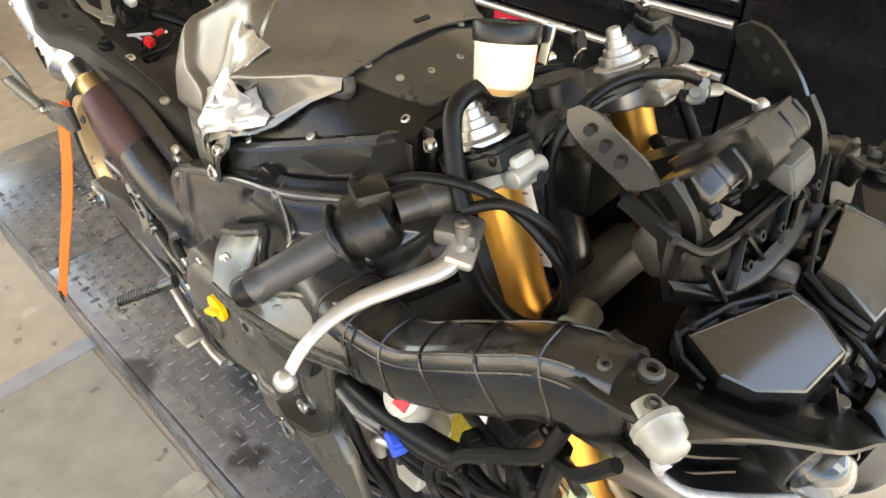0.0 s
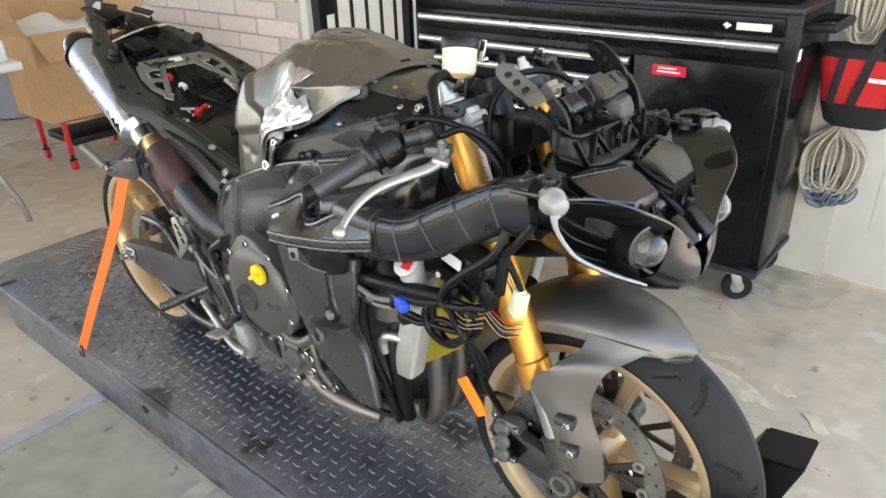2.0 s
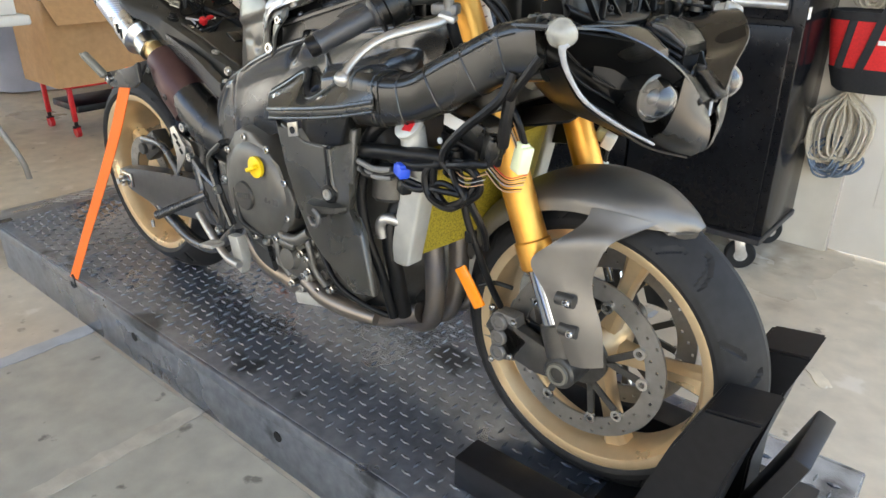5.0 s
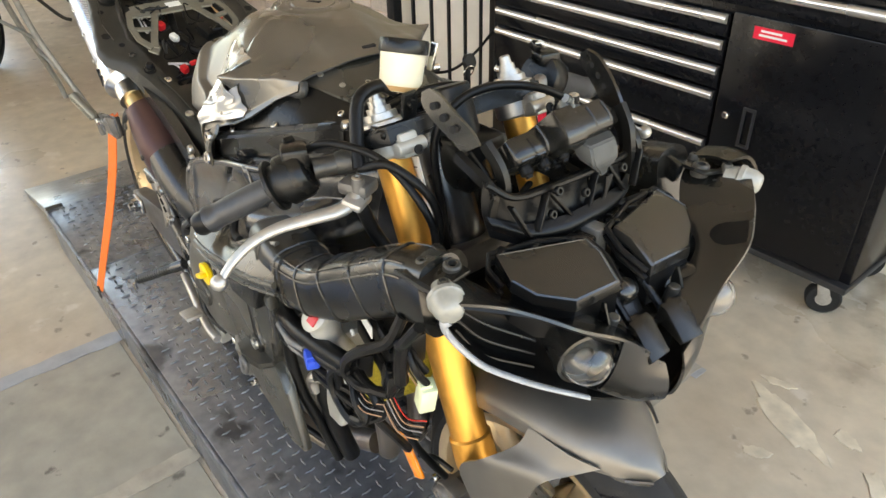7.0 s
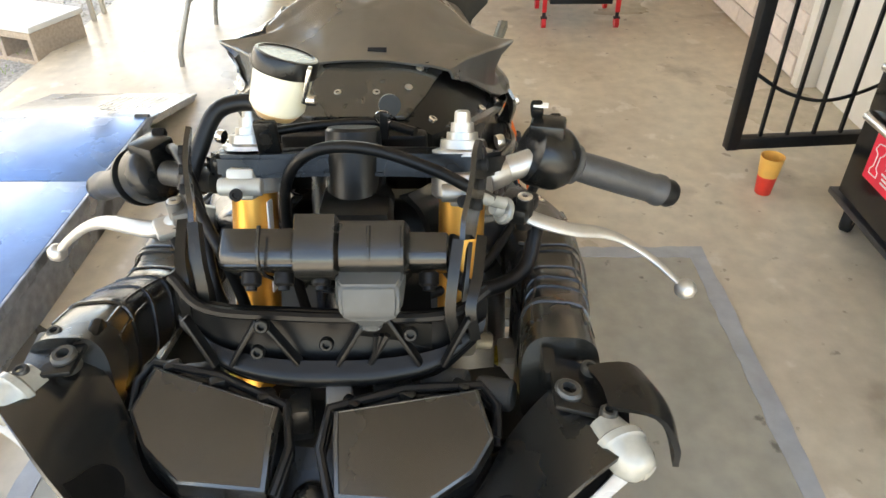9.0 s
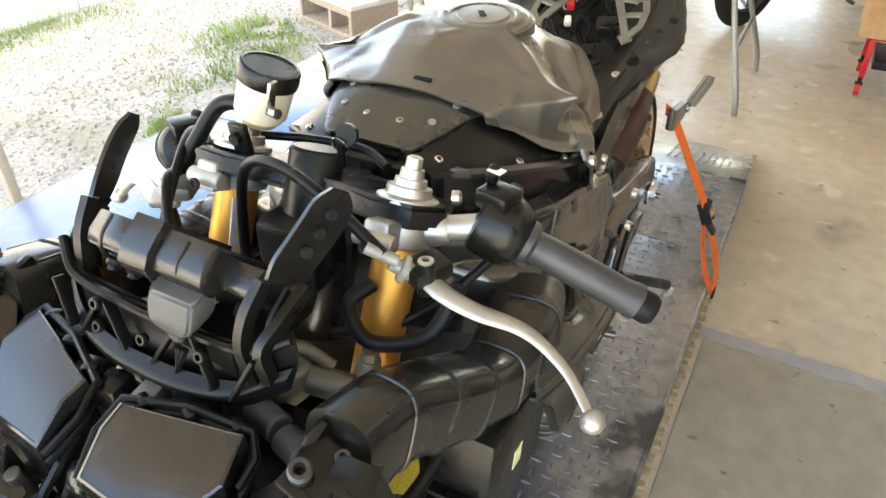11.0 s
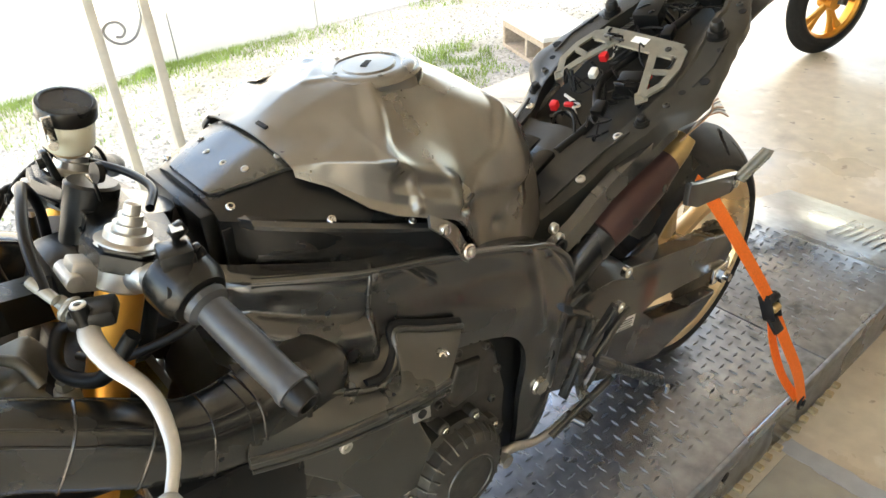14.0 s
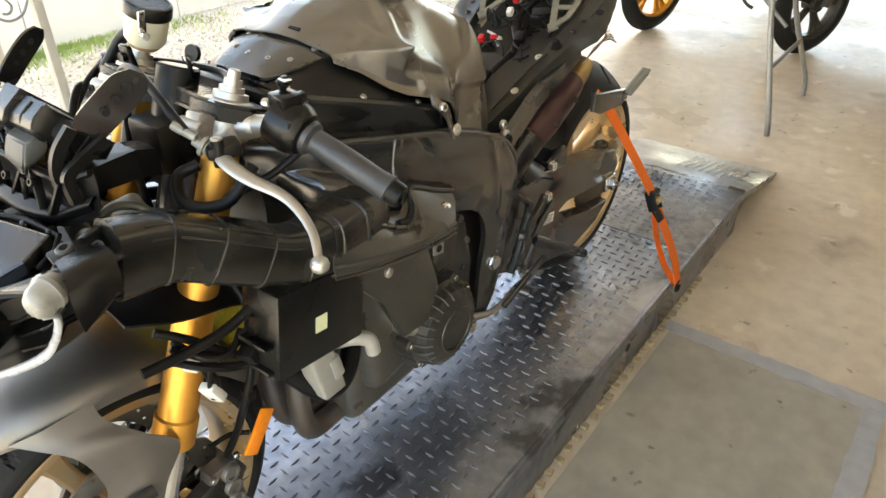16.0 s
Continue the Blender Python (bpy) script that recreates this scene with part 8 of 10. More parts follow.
tube(bm, [(0.12, -0.11, 0.60), (0.16, -0.125, 0.62), (0.20, -0.12, 0.58), (0.24, -0.115, 0.575)], 0.005)
part("rear_caliper", bm, "dark_metal", bike, "dark rear brake caliper with hose")

for s in (-1, 1):
    # rider footrest hanger
    bm = bm_new()
    for pts in ([(0.56, 0.690), (0.50, 0.640), (0.52, 0.578)], [(0.56, 0.50), (0.535, 0.545), (0.52, 0.578)], [(0.43, 0.632), (0.47, 0.60), (0.52, 0.578)], [(0.43, 0.632), (0.455, 0.54), (0.51, 0.475)], [(0.52, 0.578), (0.52, 0.52), (0.51, 0.475)]):
        tube(bm, [V(x, s * 0.178, z) for x, z in pts], 0.010, n=8, flat=0.7)
    hang = part("footrest_hanger", bm, "frame_black", bike, "black cast footrest hanger")
    for x, z in ((0.43, 0.632), (0.525, 0.577), (0.51, 0.475), (0.42, 0.70)):
        bm = bm_new()
        revolve(bm, [(-0.006, 0.011), (0.004, 0.010), (0.004, 0.005), (0.001, 0.005), (0.001, 0.0005)], (x, s * 0.186, z), (0, s, 0), 16)
        part("bolt", bm, "steel", hang)
    bm = bm_new()
    p, q = V(0.505, s * 0.200, 0.565), V(0.412, s * 0.289, 0.512)
    cyl(bm, p, p.lerp(q, 0.22), 0.012, n=14, bevel=0.002)
    dd = (q - p).normalized()
    prof = []
    for k in range(16):
        h = 0.03 + k * 0.0062
        prof += [(h, 0.0105), (h + 0.0025, 0.0105), (h + 0.003, 0.0085), (h + 0.0058, 0.0085)]
    revolve(bm, prof, p, dd, 14)
    peg = part("footpeg", bm, "frame_black", bike, "black knurled rider footpeg")
    bm = bm_new()
    cyl(bm, q - V(0, 0, 0.006), q - V(0, 0, 0.022), 0.004, n=10)
    part("peg_feeler", bm, "steel", peg)
    # passenger footrest bracket
    bm = bm_new()
    profile(bm, [(0.295, 0.83), (0.27, 0.815), (0.15, 0.792), (0.128, 0.788), (0.125, 0.765), (0.15, 0.755), (0.26, 0.768), (0.295, 0.785)], s * 0.195, s * 0.207, 0.003)
    pb = part("pillion_bracket", bm, "frame_black", bike, "black pillion footrest bracket")
    part("bolt", bolt(bm_new(), (0.146, s * 0.208, 0.775), (0, s, 0), 0.009, 0.006), "steel", pb)
    bm = bm_new()
    pp, qq = V(0.140, s * 0.212, 0.782), V(0.100, s * 0.235, 0.832)
    tube(bm, [pp, pp.lerp(qq, 0.5), qq], 0.009, n=10)
    ppeg = part("pillion_peg", bm, "sand_metal", bike, "folded grey pillion peg with ridged top")
    for k in range(9):
        part("peg_ridge", box(bm_new(), pp.lerp(qq, 0.1 + 0.1 * k), (0.020, 0.022, 0.004), rot=ry(38), bevel=0.001, seg=1), "sand_metal", ppeg)
# brake pedal and its bright heel plate, right
bm = bm_new()
tube(bm, [(0.44, -0.19, 0.50), (0.50, -0.195, 0.455), (0.555, -0.20, 0.425), (0.60, -0.20, 0.42)], 0.009, n=10)
box(bm, (0.535, -0.222, 0.46), (0.05, 0.035, 0.008), rot=ry(-10), bevel=0.002)
part("brake_pedal", bm, "alu", bike, "bare aluminium rear brake pedal")
bm = bm_new()
profile(bm, [(0.55, 0.475), (0.585, 0.48), (0.60, 0.43), (0.585, 0.39), (0.565, 0.40)], -0.165, -0.19, 0.004)
part("pedal_bracket", bm, "rad_tank", bike, "pale grey pedal bracket")
# gear linkage and side stand, left
bm = bm_new()
tube(bm, [(0.50, 0.195, 0.565), (0.44, 0.19, 0.60), (0.40, 0.185, 0.61)], 0.007, n=10)
tube(bm, [(0.60, 0.19, 0.44), (0.53, 0.20, 0.475), (0.46, 0.205, 0.50)], 0.007, n=10)
tube(bm, [(0.555, 0.185, 0.46), (0.545, 0.22, 0.455)], 0.009, n=10)
part("gear_lever", bm, "frame_black", bike, "black gear lever and linkage")
bm = bm_new()
tube(bm, [(0.690, 0.155, 0.435), (0.665, 0.162, 0.440), (0.62, 0.168, 0.425), (0.575, 0.175, 0.430), (0.53, 0.18, 0.448), (0.50, 0.182, 0.452)], [0.009, 0.009, 0.007, 0.0075, 0.0075, 0.006], n=12)
cyl(bm, (0.69, 0.145, 0.432), (0.69, 0.175, 0.432), 0.012, n=16)
part("side_stand", bm, "alu", bike, "folded bare metal side stand with rust")
bm = bm_new()
cyl(bm, (0.518, 0.170, 0.440), (0.512, 0.205, 0.428), 0.013, n=14, bevel=0.003)
part("stand_foot", bm, "black_plastic", bike, "black side stand foot")

# tail: wide dusty side plates round an open tray
def tray_z(x):
    return float(np.interp(x, [-0.15, -0.05, 0.08, 0.18, 0.26, 0.36, 0.45, 0.56], [1.10, 1.085, 1.035, 0.993, 0.957, 0.902, 0.858, 0.815]))


def tray_out(x):
    return float(np.interp(x, [-0.14, -0.09, -0.03, 0.0, 0.066, 0.11, 0.15, 0.20, 0.25, 0.272, 0.300, 0.35, 0.40, 0.47, 0.56], [0.045, 0.07, 0.086, 0.10, 0.140, 0.150, 0.163, 0.178, 0.190, 0.184, 0.150, 0.130, 0.118, 0.110, 0.095]))


def tray_in(x):
    return float(np.interp(x, [-0.14, -0.03, 0.065, 0.094, 0.177, 0.25, 0.32, 0.37, 0.48, 0.56], [0.02, 0.05, 0.083, 0.082, 0.104, 0.118, 0.106, 0.086, 0.080, 0.07]))


def strip(bm, pts, w, dz, th=0.004):
    """A flat strip of width w along (x, y) pairs, lying dz above the tray."""
    rings = []
    for i, p in enumerate(pts):
        a, b = pts[max(i - 1, 0)], pts[min(i + 1, len(pts) - 1)]
        t = V(b[0] - a[0], b[1] - a[1], 0).normalized()
        nx, ny = -t.y * w / 2, t.x * w / 2
        l, r = (p[0] + nx, p[1] + ny), (p[0] - nx, p[1] - ny)
        rings.append([V(*q, tray_z(q[0]) + dz + h) for q, h in ((l, 0), (r, 0), (r, -th), (l, -th))])
    return loft(bm, rings)


XS = [0.56 - 0.0125 * k for k in range(57)]
for s in (-1, 1):
    bm = bm_new()
    rings = []
    for k, x in enumerate(XS):
        z, o, i = tray_z(x), tray_out(x), tray_in(x)
        o += 0.003 * noise.noise(V(x * 60, s * 3.0, 0.5)) if x < 0.35 else 0.0
        i += 0.003 * noise.noise(V(x * 50, s * 5.0, 9.5))
        drop = float(np.interp(x, [-0.15, 0.0, 0.12, 0.22, 0.28, 0.33, 0.42, 0.56], [0.02, 0.022, 0.020, 0.016, 0.024, 0.05, 0.055, 0.05]))
        lip = 0.004 if x < 0.34 else 0.001
        rings.append([V(x, s * (i - 0.003), z - 0.022), V(x, s * i, z + lip), V(x, s * (i + 0.006), z + lip), V(x, s * (i + 0.010), z), V(x, s * (i * 0.4 + o * 0.6), z - 0.001), V(x, s * (o - 0.008), z - 0.003), V(x, s * (o - 0.001), z - 0.008),
                      V(x, s * (o + 0.003), z - drop), V(x, s * (o - 0.003), z - drop), V(x, s * (o - 0.010), z - 0.010), V(x, s * (i + 0.004), z - 0.008), V(x, s * i, z - 0.022)])
    loft(bm, rings)
    tr = part("tail_rail", bm, "dusty", bike, "dusty black plastic tail side plate", smooth=40)
    for x, y in ((0.361, 0.100), (0.453, 0.101), (0.285, 0.135), (0.035, 0.10)):
        part("bolt", bolt(bm_new(), (x, s * y, tray_z(x) - 0.001), (0.4, 0, 1), 0.0085 if x > 0.3 else 0.006, 0.004), "steel" if x > 0.3 else "dark_metal", tr)
    for x, y, r, h in ((0.118, 0.112, 0.0165, 0.030), (0.325, 0.118, 0.011, 0.016)):
        c = V(x, s * y, tray_z(x) - 0.003)
        bm = bm_new()
        revolve(bm, [(0, r * 1.25), (0.003, r * 1.25), (0.004, r), (h * 0.45, r * 0.92), (h * 0.5, r * 0.75), (h * 0.85, r * 0.72), (h, r * 0.5), (h, 0.0005)], c, (0.35, 0, 1), 24)
        part("rubber_bung", bm, "hose", tr)
    # rail holes set on as flat black discs
    for x, y, r in ((0.222, 0.160, 0.0095), (0.150, 0.140, 0.006), (0.255, 0.142, 0.006), (0.05, 0.115, 0.007), (0.02, 0.075, 0.005)):
        z = tray_z(x) - 0.0015
        nrm = V(0.42, 0, 1).normalized()
        bm = bm_new()
        cyl(bm, V(x, s * y, z) - nrm * 0.004, V(x, s * y, z) + nrm * 0.0012, r, n=6 if r > 0.009 else 12)
        part("rail_hole", bm, "ink", tr)
    part("rail_rib", strip(bm_new(), [(0.24, s * 0.150), (0.19, s * 0.152), (0.13, s * 0.137)], 0.003, 0.002), "dusty", tr)
    part("rail_rib", strip(bm_new(), [(0.52, s * 0.088), (0.46, s * 0.091), (0.40, s * 0.098), (0.35, s * 0.112)], 0.004, 0.005), "dusty", tr)
    # subframe tube from the frame to the tail
    bm = bm_new()
    ribbon(bm, [(0.568, s * 0.135, 0.775), (0.50, s * 0.132, 0.795), (0.42, s * 0.13, 0.835), (0.33, s * 0.132, 0.870), (0.25, s * 0.13, 0.895)], 0.020, 0.034, V(0, 1, 0), 5)
    subt = part("subframe_tube", bm, "frame_black", bike, "black subframe tube")
    part("bolt", bolt(bm_new(), (0.562, s * 0.142, 0.784), (0, s, 0), 0.009, 0.007), "steel", subt)
# broken plastic at the very end of the tail
for x, y, sx, sy, a in ((-0.12, -0.03, 0.05, 0.03, 20), (-0.13, 0.02, 0.04, 0.04, -30), (-0.06, 0.075, 0.05, 0.025, 40), (-0.08, -0.055, 0.05, 0.02, -15)):
    part("tail_tab", box(bm_new(), (x, y, tray_z(x) + 0.006), (sx, sy, 0.006), rot=ry(22) @ rz(a), bevel=0.001, seg=1), "dusty", bike, "broken black plastic tail mount")
bm = bm_new()
sheet(bm, [[(x, y, tray_z(x) - 0.045 - 0.01 * (abs(y) < 0.03)) for y in (-0.110, -0.05, 0.0, 0.05, 0.110)] for x in (0.44, 0.35, 0.25, 0.15, 0.05, -0.05, -0.11)], 3, 3, 0.004)
part("tail_tray", bm, "dusty", bike, "black undertray full of wiring")
bm = bm_new()
sheet(bm, [[(x, y, tray_z(x) - 0.006 + 0.006 * (abs(y) < 0.05)) for y in (-0.095, -0.05, 0.0, 0.05, 0.095)] for x in (0.545, 0.50, 0.45, 0.40, 0.375)], 3, 3, 0.004)
bh = part("tray_front", bm, "dusty", bike, "black plastic front tray with battery cover")
bm = bm_new()
box(bm, (0.475, 0.025, 0.872), (0.05, 0.04, 0.012), rot=ry(26), bevel=0.003)
box(bm, (0.455, -0.03, 0.884), (0.035, 0.06, 0.006), rot=ry(26), bevel=0.002)
part("tray_catch", bm, "black_plastic", bh)
bm = bm_new()
box(bm, (0.535, 0.015, 0.845), (0.055, 0.10, 0.05), rot=ry(20), bevel=0.008)
part("battery", bm, "hose", bike, "black battery under the tray")
# sand-coloured seat bracket: cross beam and two plates with triangular cut-outs
bm = bm_new()
strip(bm, [(0.187, -0.085), (0.186, -0.045), (0.187, 0.0), (0.188, 0.045), (0.190, 0.085)], 0.036, 0.012)
sb = part("seat_bracket", bm, "sand_metal", bike, "sand-grey flat metal seat bracket with cut-outs")
for s in (-1, 1):
    bm = bm_new()
    strip(bm, [(0.178, s * 0.070), (0.190, s * 0.095), (0.225, s * 0.107), (0.265, s * 0.108), (0.292, s * 0.092)], 0.013, 0.0125)
    strip(bm, [(0.195, s * 0.040), (0.225, s * 0.056), (0.260, s * 0.073), (0.292, s * 0.088)], 0.014, 0.0125)
    strip(bm, [(0.245, s * 0.064), (0.235, s * 0.108)], 0.009, 0.0125)
    strip(bm, [(0.205, s * 0.048), (0.196, s * 0.075), (0.195, s * 0.098)], 0.012, 0.0125)
    part("bracket_plate", bm, "sand_metal", sb)
    part("bracket_lip", strip(bm_new(), [(0.284, s * 0.082), (0.300, s * 0.096)], 0.020, 0.010), "sand_metal", sb)
    part("bolt", bolt(bm_new(), (0.192, s * 0.066, tray_z(0.192) + 0.0125), (0.4, 0, 1), 0.006, 0.003), "dark_metal", sb)
part("bracket_label", strip(bm_new(), [(0.187, -0.012), (0.187, 0.020)], 0.014, 0.0142, 0.001), "label_white", sb)
bm = bm_new()
tube(bm, [(0.062, -0.085, tray_z(0.062) + 0.004), (0.040, 0.0, tray_z(0.04) + 0.010), (0.030, 0.085, tray_z(0.03) + 0.010)], 0.0042, n=10)
part("rear_cross_bar", bm, "steel", bike, "thin bright rear cross bar")
# wiring in the tray
rnd = random.Random(4)


def loom(parent, n, lo, hi, mats, r=(0.0015, 0.003), bend=0.04):
    for mt in mats:
        bm = bm_new()
        for _ in range(max(1, n // len(mats))):
            p = V(*(rnd.uniform(a, b) for a, b in zip(lo, hi)))
            pts = [p]
            for _k in range(4):
                p = V(*(min(b, max(a, v + rnd.uniform(-bend, bend))) for v, a, b in zip(p, lo, hi)))
                pts.append(p)
            tube(bm, [(q.x, q.y, q.z) for q in pts], rnd.uniform(*r), n=6, steps=5)
        ob = part("wiring", bm, mt, parent)
        ob["kind"] = "stuff"


tail_loom = part("tail_loom", tube(bm_new(), [(0.42, 0.02, 0.868), (0.34, 0.03, 0.905), (0.26, -0.02, 0.94), (0.16, 0.0, 0.985), (0.05, 0.02, 1.03), (-0.08, 0.0, 1.075)], 0.008), "hose", bike, "tangled black wiring loom in the tail")
for k in range(5):
    x0 = 0.36 - 0.09 * k
    z0 = tray_z(x0)
    loom(tail_loom, 18, (x0 - 0.06, -0.07, z0 - 0.035), (x0 + 0.03, 0.07, z0 + 0.012), ("hose", "hose", "hose", "hose", "hose", "hose", "hose", "hose", "wire_white" if k in (0, 2) else "hose", "wire_red" if k == 1 else "hose"))
for x, y, sx, sy, sz, mt, lb in ((0.345, -0.055, 0.016, 0.014, 0.016, "red", "red terminal cover"), (0.225, -0.045, 0.016, 0.015, 0.016, "red", "red plastic connector"), (0.265, -0.035, 0.020, 0.014, 0.014, "white_plastic", "white connector"),
                                 (0.265, 0.045, 0.04, 0.04, 0.022, "hose", "black relay box"), (0.325, 0.03, 0.03, 0.022, 0.016, "hose", "black connector"), (0.10, -0.04, 0.05, 0.05, 0.03, "hose", "black relay box"),
                                 (0.14, 0.03, 0.03, 0.02, 0.02, "hose", "black fuse holder"), (0.01, 0.03, 0.06, 0.05, 0.03, "hose", "black relay box"), (-0.06, -0.02, 0.05, 0.06, 0.03, "hose", "black tail light plug"), (0.335, -0.030, 0.010, 0.018, 0.008, "red", "red cable end")):
    bm = bm_new()
    box(bm, (x, y, tray_z(x) + 0.0), (sx, sy, sz), rot=ry(26) @ rz(15), bevel=0.003)
    part("tail_connector", bm, mt, bike, lb)
cw = None
for k in range(7):
    w_ = tube(bm_new(), [(0.225 + 0.002 * k, 0.140, 0.865), (0.200, 0.150 + 0.003 * k, 0.895 + 0.003 * k), (0.17 + 0.004 * k, 0.165, 0.905 + 0.004 * k), (0.150 + 0.004 * k, 0.175 - 0.002 * k, 0.895 + 0.006 * k)], 0.0016, n=5)
    cw = part("cut_wire", w_, ("wire_tan", "wire_white", "wire_grey")[k % 3], bike, "cut wire end")
# front harness: dark looms draped over the radiator and fork
def cables(parent, runs, mats=("hose",)):
    """Smooth cables, each (points, radius, copies): the copies fan out a little from one another."""
    for k, (pts, r, n) in enumerate(runs):
        for i in range(n):
            o = [V(rnd.uniform(-1, 1), rnd.uniform(-1, 1), rnd.uniform(-1, 1)) * 0.007 * (n > 1) for _ in pts]
            part("loom_cable", tube(bm_new(), [Vector(p) + q for p, q in zip(pts, o)], r, n=8, steps=7), mats[(k + i) % len(mats)], parent)


fl = part("front_loom", tube(bm_new(), [(1.12, -0.230, 0.782), (1.17, -0.238, 0.782), (1.21, -0.236, 0.790), (1.24, -0.230, 0.800)], 0.008, n=10), "hose", bike, "loose black wiring harness with cut ends")
cables(fl, [([(1.215, -0.236, 0.800), (1.205, -0.242, 0.770), (1.213, -0.242, 0.744), (1.249, -0.240, 0.732), (1.284, -0.232, 0.760), (1.280, -0.228, 0.792), (1.25, -0.228, 0.805)], 0.0062, 2),
            ([(1.235, -0.232, 0.800), (1.262, -0.238, 0.775), (1.270, -0.238, 0.752), (1.252, -0.238, 0.742)], 0.0055, 2),
            ([(1.15, -0.238, 0.756), (1.19, -0.240, 0.748), (1.225, -0.238, 0.760), (1.265, -0.232, 0.762)], 0.0050, 2),
            ([(1.228, -0.236, 0.795), (1.236, -0.236, 0.822), (1.268, -0.234, 0.856), (1.302, -0.230, 0.884), (1.322, -0.226, 0.905), (1.330, -0.215, 0.935)], 0.0068, 1),
            ([(1.24, -0.234, 0.795), (1.275, -0.232, 0.806), (1.30, -0.225, 0.812), (1.305, -0.216, 0.83)], 0.0058, 2),
            ([(1.318, -0.215, 0.835), (1.325, -0.218, 0.870), (1.330, -0.216, 0.910)], 0.0090, 1),
            ([(1.340, -0.200, 0.842), (1.338, -0.206, 0.870), (1.325, -0.206, 0.892), (1.30, -0.20, 0.895)], 0.0045, 2),
            ([(1.262, -0.234, 0.770), (1.272, -0.220, 0.735), (1.278, -0.200, 0.695), (1.270, -0.180, 0.655)], 0.0062, 1),
            ([(1.045, -0.230, 0.770), (1.075, -0.240, 0.752), (1.110, -0.240, 0.756), (1.150, -0.243, 0.764)], 0.0045, 2),
            ([(1.385, -0.235, 0.965), (1.360, -0.238, 0.93), (1.335, -0.226, 0.905)], 0.0060, 1)])
for pts, n in (([(1.245, -0.236, 0.790), (1.275, -0.240, 0.782), (1.305, -0.232, 0.792)], 6), ([(1.305, -0.226, 0.806), (1.335, -0.228, 0.790), (1.360, -0.218, 0.795)], 7), ([(1.335, -0.200, 0.838), (1.330, -0.206, 0.858), (1.322, -0.208, 0.872)], 6)):
    for i in range(n):
        o = (i - n / 2) * 0.0026 + rnd.uniform(-0.001, 0.001)
        part("wire", tube(bm_new(), [V(x, y + 0.8 * o, z + o * (0.5 + 0.4 * k)) for k, (x, y, z) in enumerate(pts)], 0.0008, n=5), ("wire_tan", "hose", "wire_grey", "hose", "wire_tan", "hose", "wire_red")[i % 7], fl)
# left front plugs and wires
for x, y, z, sx, sz, mt in ((1.268, 0.165, 0.765, 0.024, 0.022, "pale_green"), (1.29, 0.15, 0.76, 0.022, 0.026, "white_plastic"), (1.235, 0.20, 0.760, 0.022, 0.022, "black_plastic"), (1.275, 0.16, 0.70, 0.014, 0.034, "white_plastic")):
    bm = bm_new()
    box(bm, (x, y, z), (sx, 0.024, sz), rot=ry(25) @ rz(20), bevel=0.003)
    part("wire_connector", bm, mt, bike, "loose plastic wire connector")
loomp = []
for pts, r in (([(1.36, 0.17, 0.80), (1.30, 0.18, 0.80), (1.24, 0.19, 0.81), (1.16, 0.20, 0.85)], 0.007), ([(1.32, 0.14, 0.82), (1.29, 0.16, 0.80), (1.25, 0.18, 0.76), (1.22, 0.18, 0.74)], 0.006), ([(1.28, 0.16, 0.75), (1.27, 0.165, 0.72), (1.275, 0.16, 0.69)], 0.005)):
    loomp.append((pts, r))
fl2 = part("front_loom", tube(bm_new(), *loomp[0], n=10), "hose", bike, "loose black wiring harness")
for pts, r in loomp[1:]:
    part("loom_cable", tube(bm_new(), pts, r, n=10), "hose", fl2)
cables(fl2, [([(1.31, 0.15, 0.80), (1.28, 0.175, 0.775), (1.25, 0.185, 0.765), (1.225, 0.18, 0.78)], 0.0045, 3), ([(1.27, 0.17, 0.78), (1.28, 0.165, 0.745), (1.275, 0.16, 0.705)], 0.0030, 3), ([(1.33, 0.16, 0.79), (1.29, 0.185, 0.765), (1.24, 0.195, 0.75), (1.20, 0.20, 0.755)], 0.0050, 2)])
# added black plate hiding the bright gap between fork and headlight; it carries plugs
bm = bm_new()
sheet(bm, [[(1.285, -0.02, 0.905), (1.295, 0.06, 0.905), (1.285, 0.15, 0.905)], [(1.330, -0.02, 0.925), (1.340, 0.06, 0.922), (1.330, 0.16, 0.925)], [(1.385, -0.02, 0.925), (1.390, 0.06, 0.922), (1.385, 0.17, 0.930)]], 4, 4, 0.004)
pl = part("plug_tray", bm, "hose", bike, "black plate added behind the headlight to hide the bright floor")
for x, y, z, w in ((1.335, 0.10, 0.940, 0.030), (1.350, 0.140, 0.944, 0.024), (1.325, 0.055, 0.938, 0.026)):
    bm = bm_new()
    cyl(bm, (x, y - w * 0.6, z), (x + 0.01, y + w * 0.6, z + 0.004), 0.013, n=16, bevel=0.002)
    part("tray_plug", bm, "boot", pl)
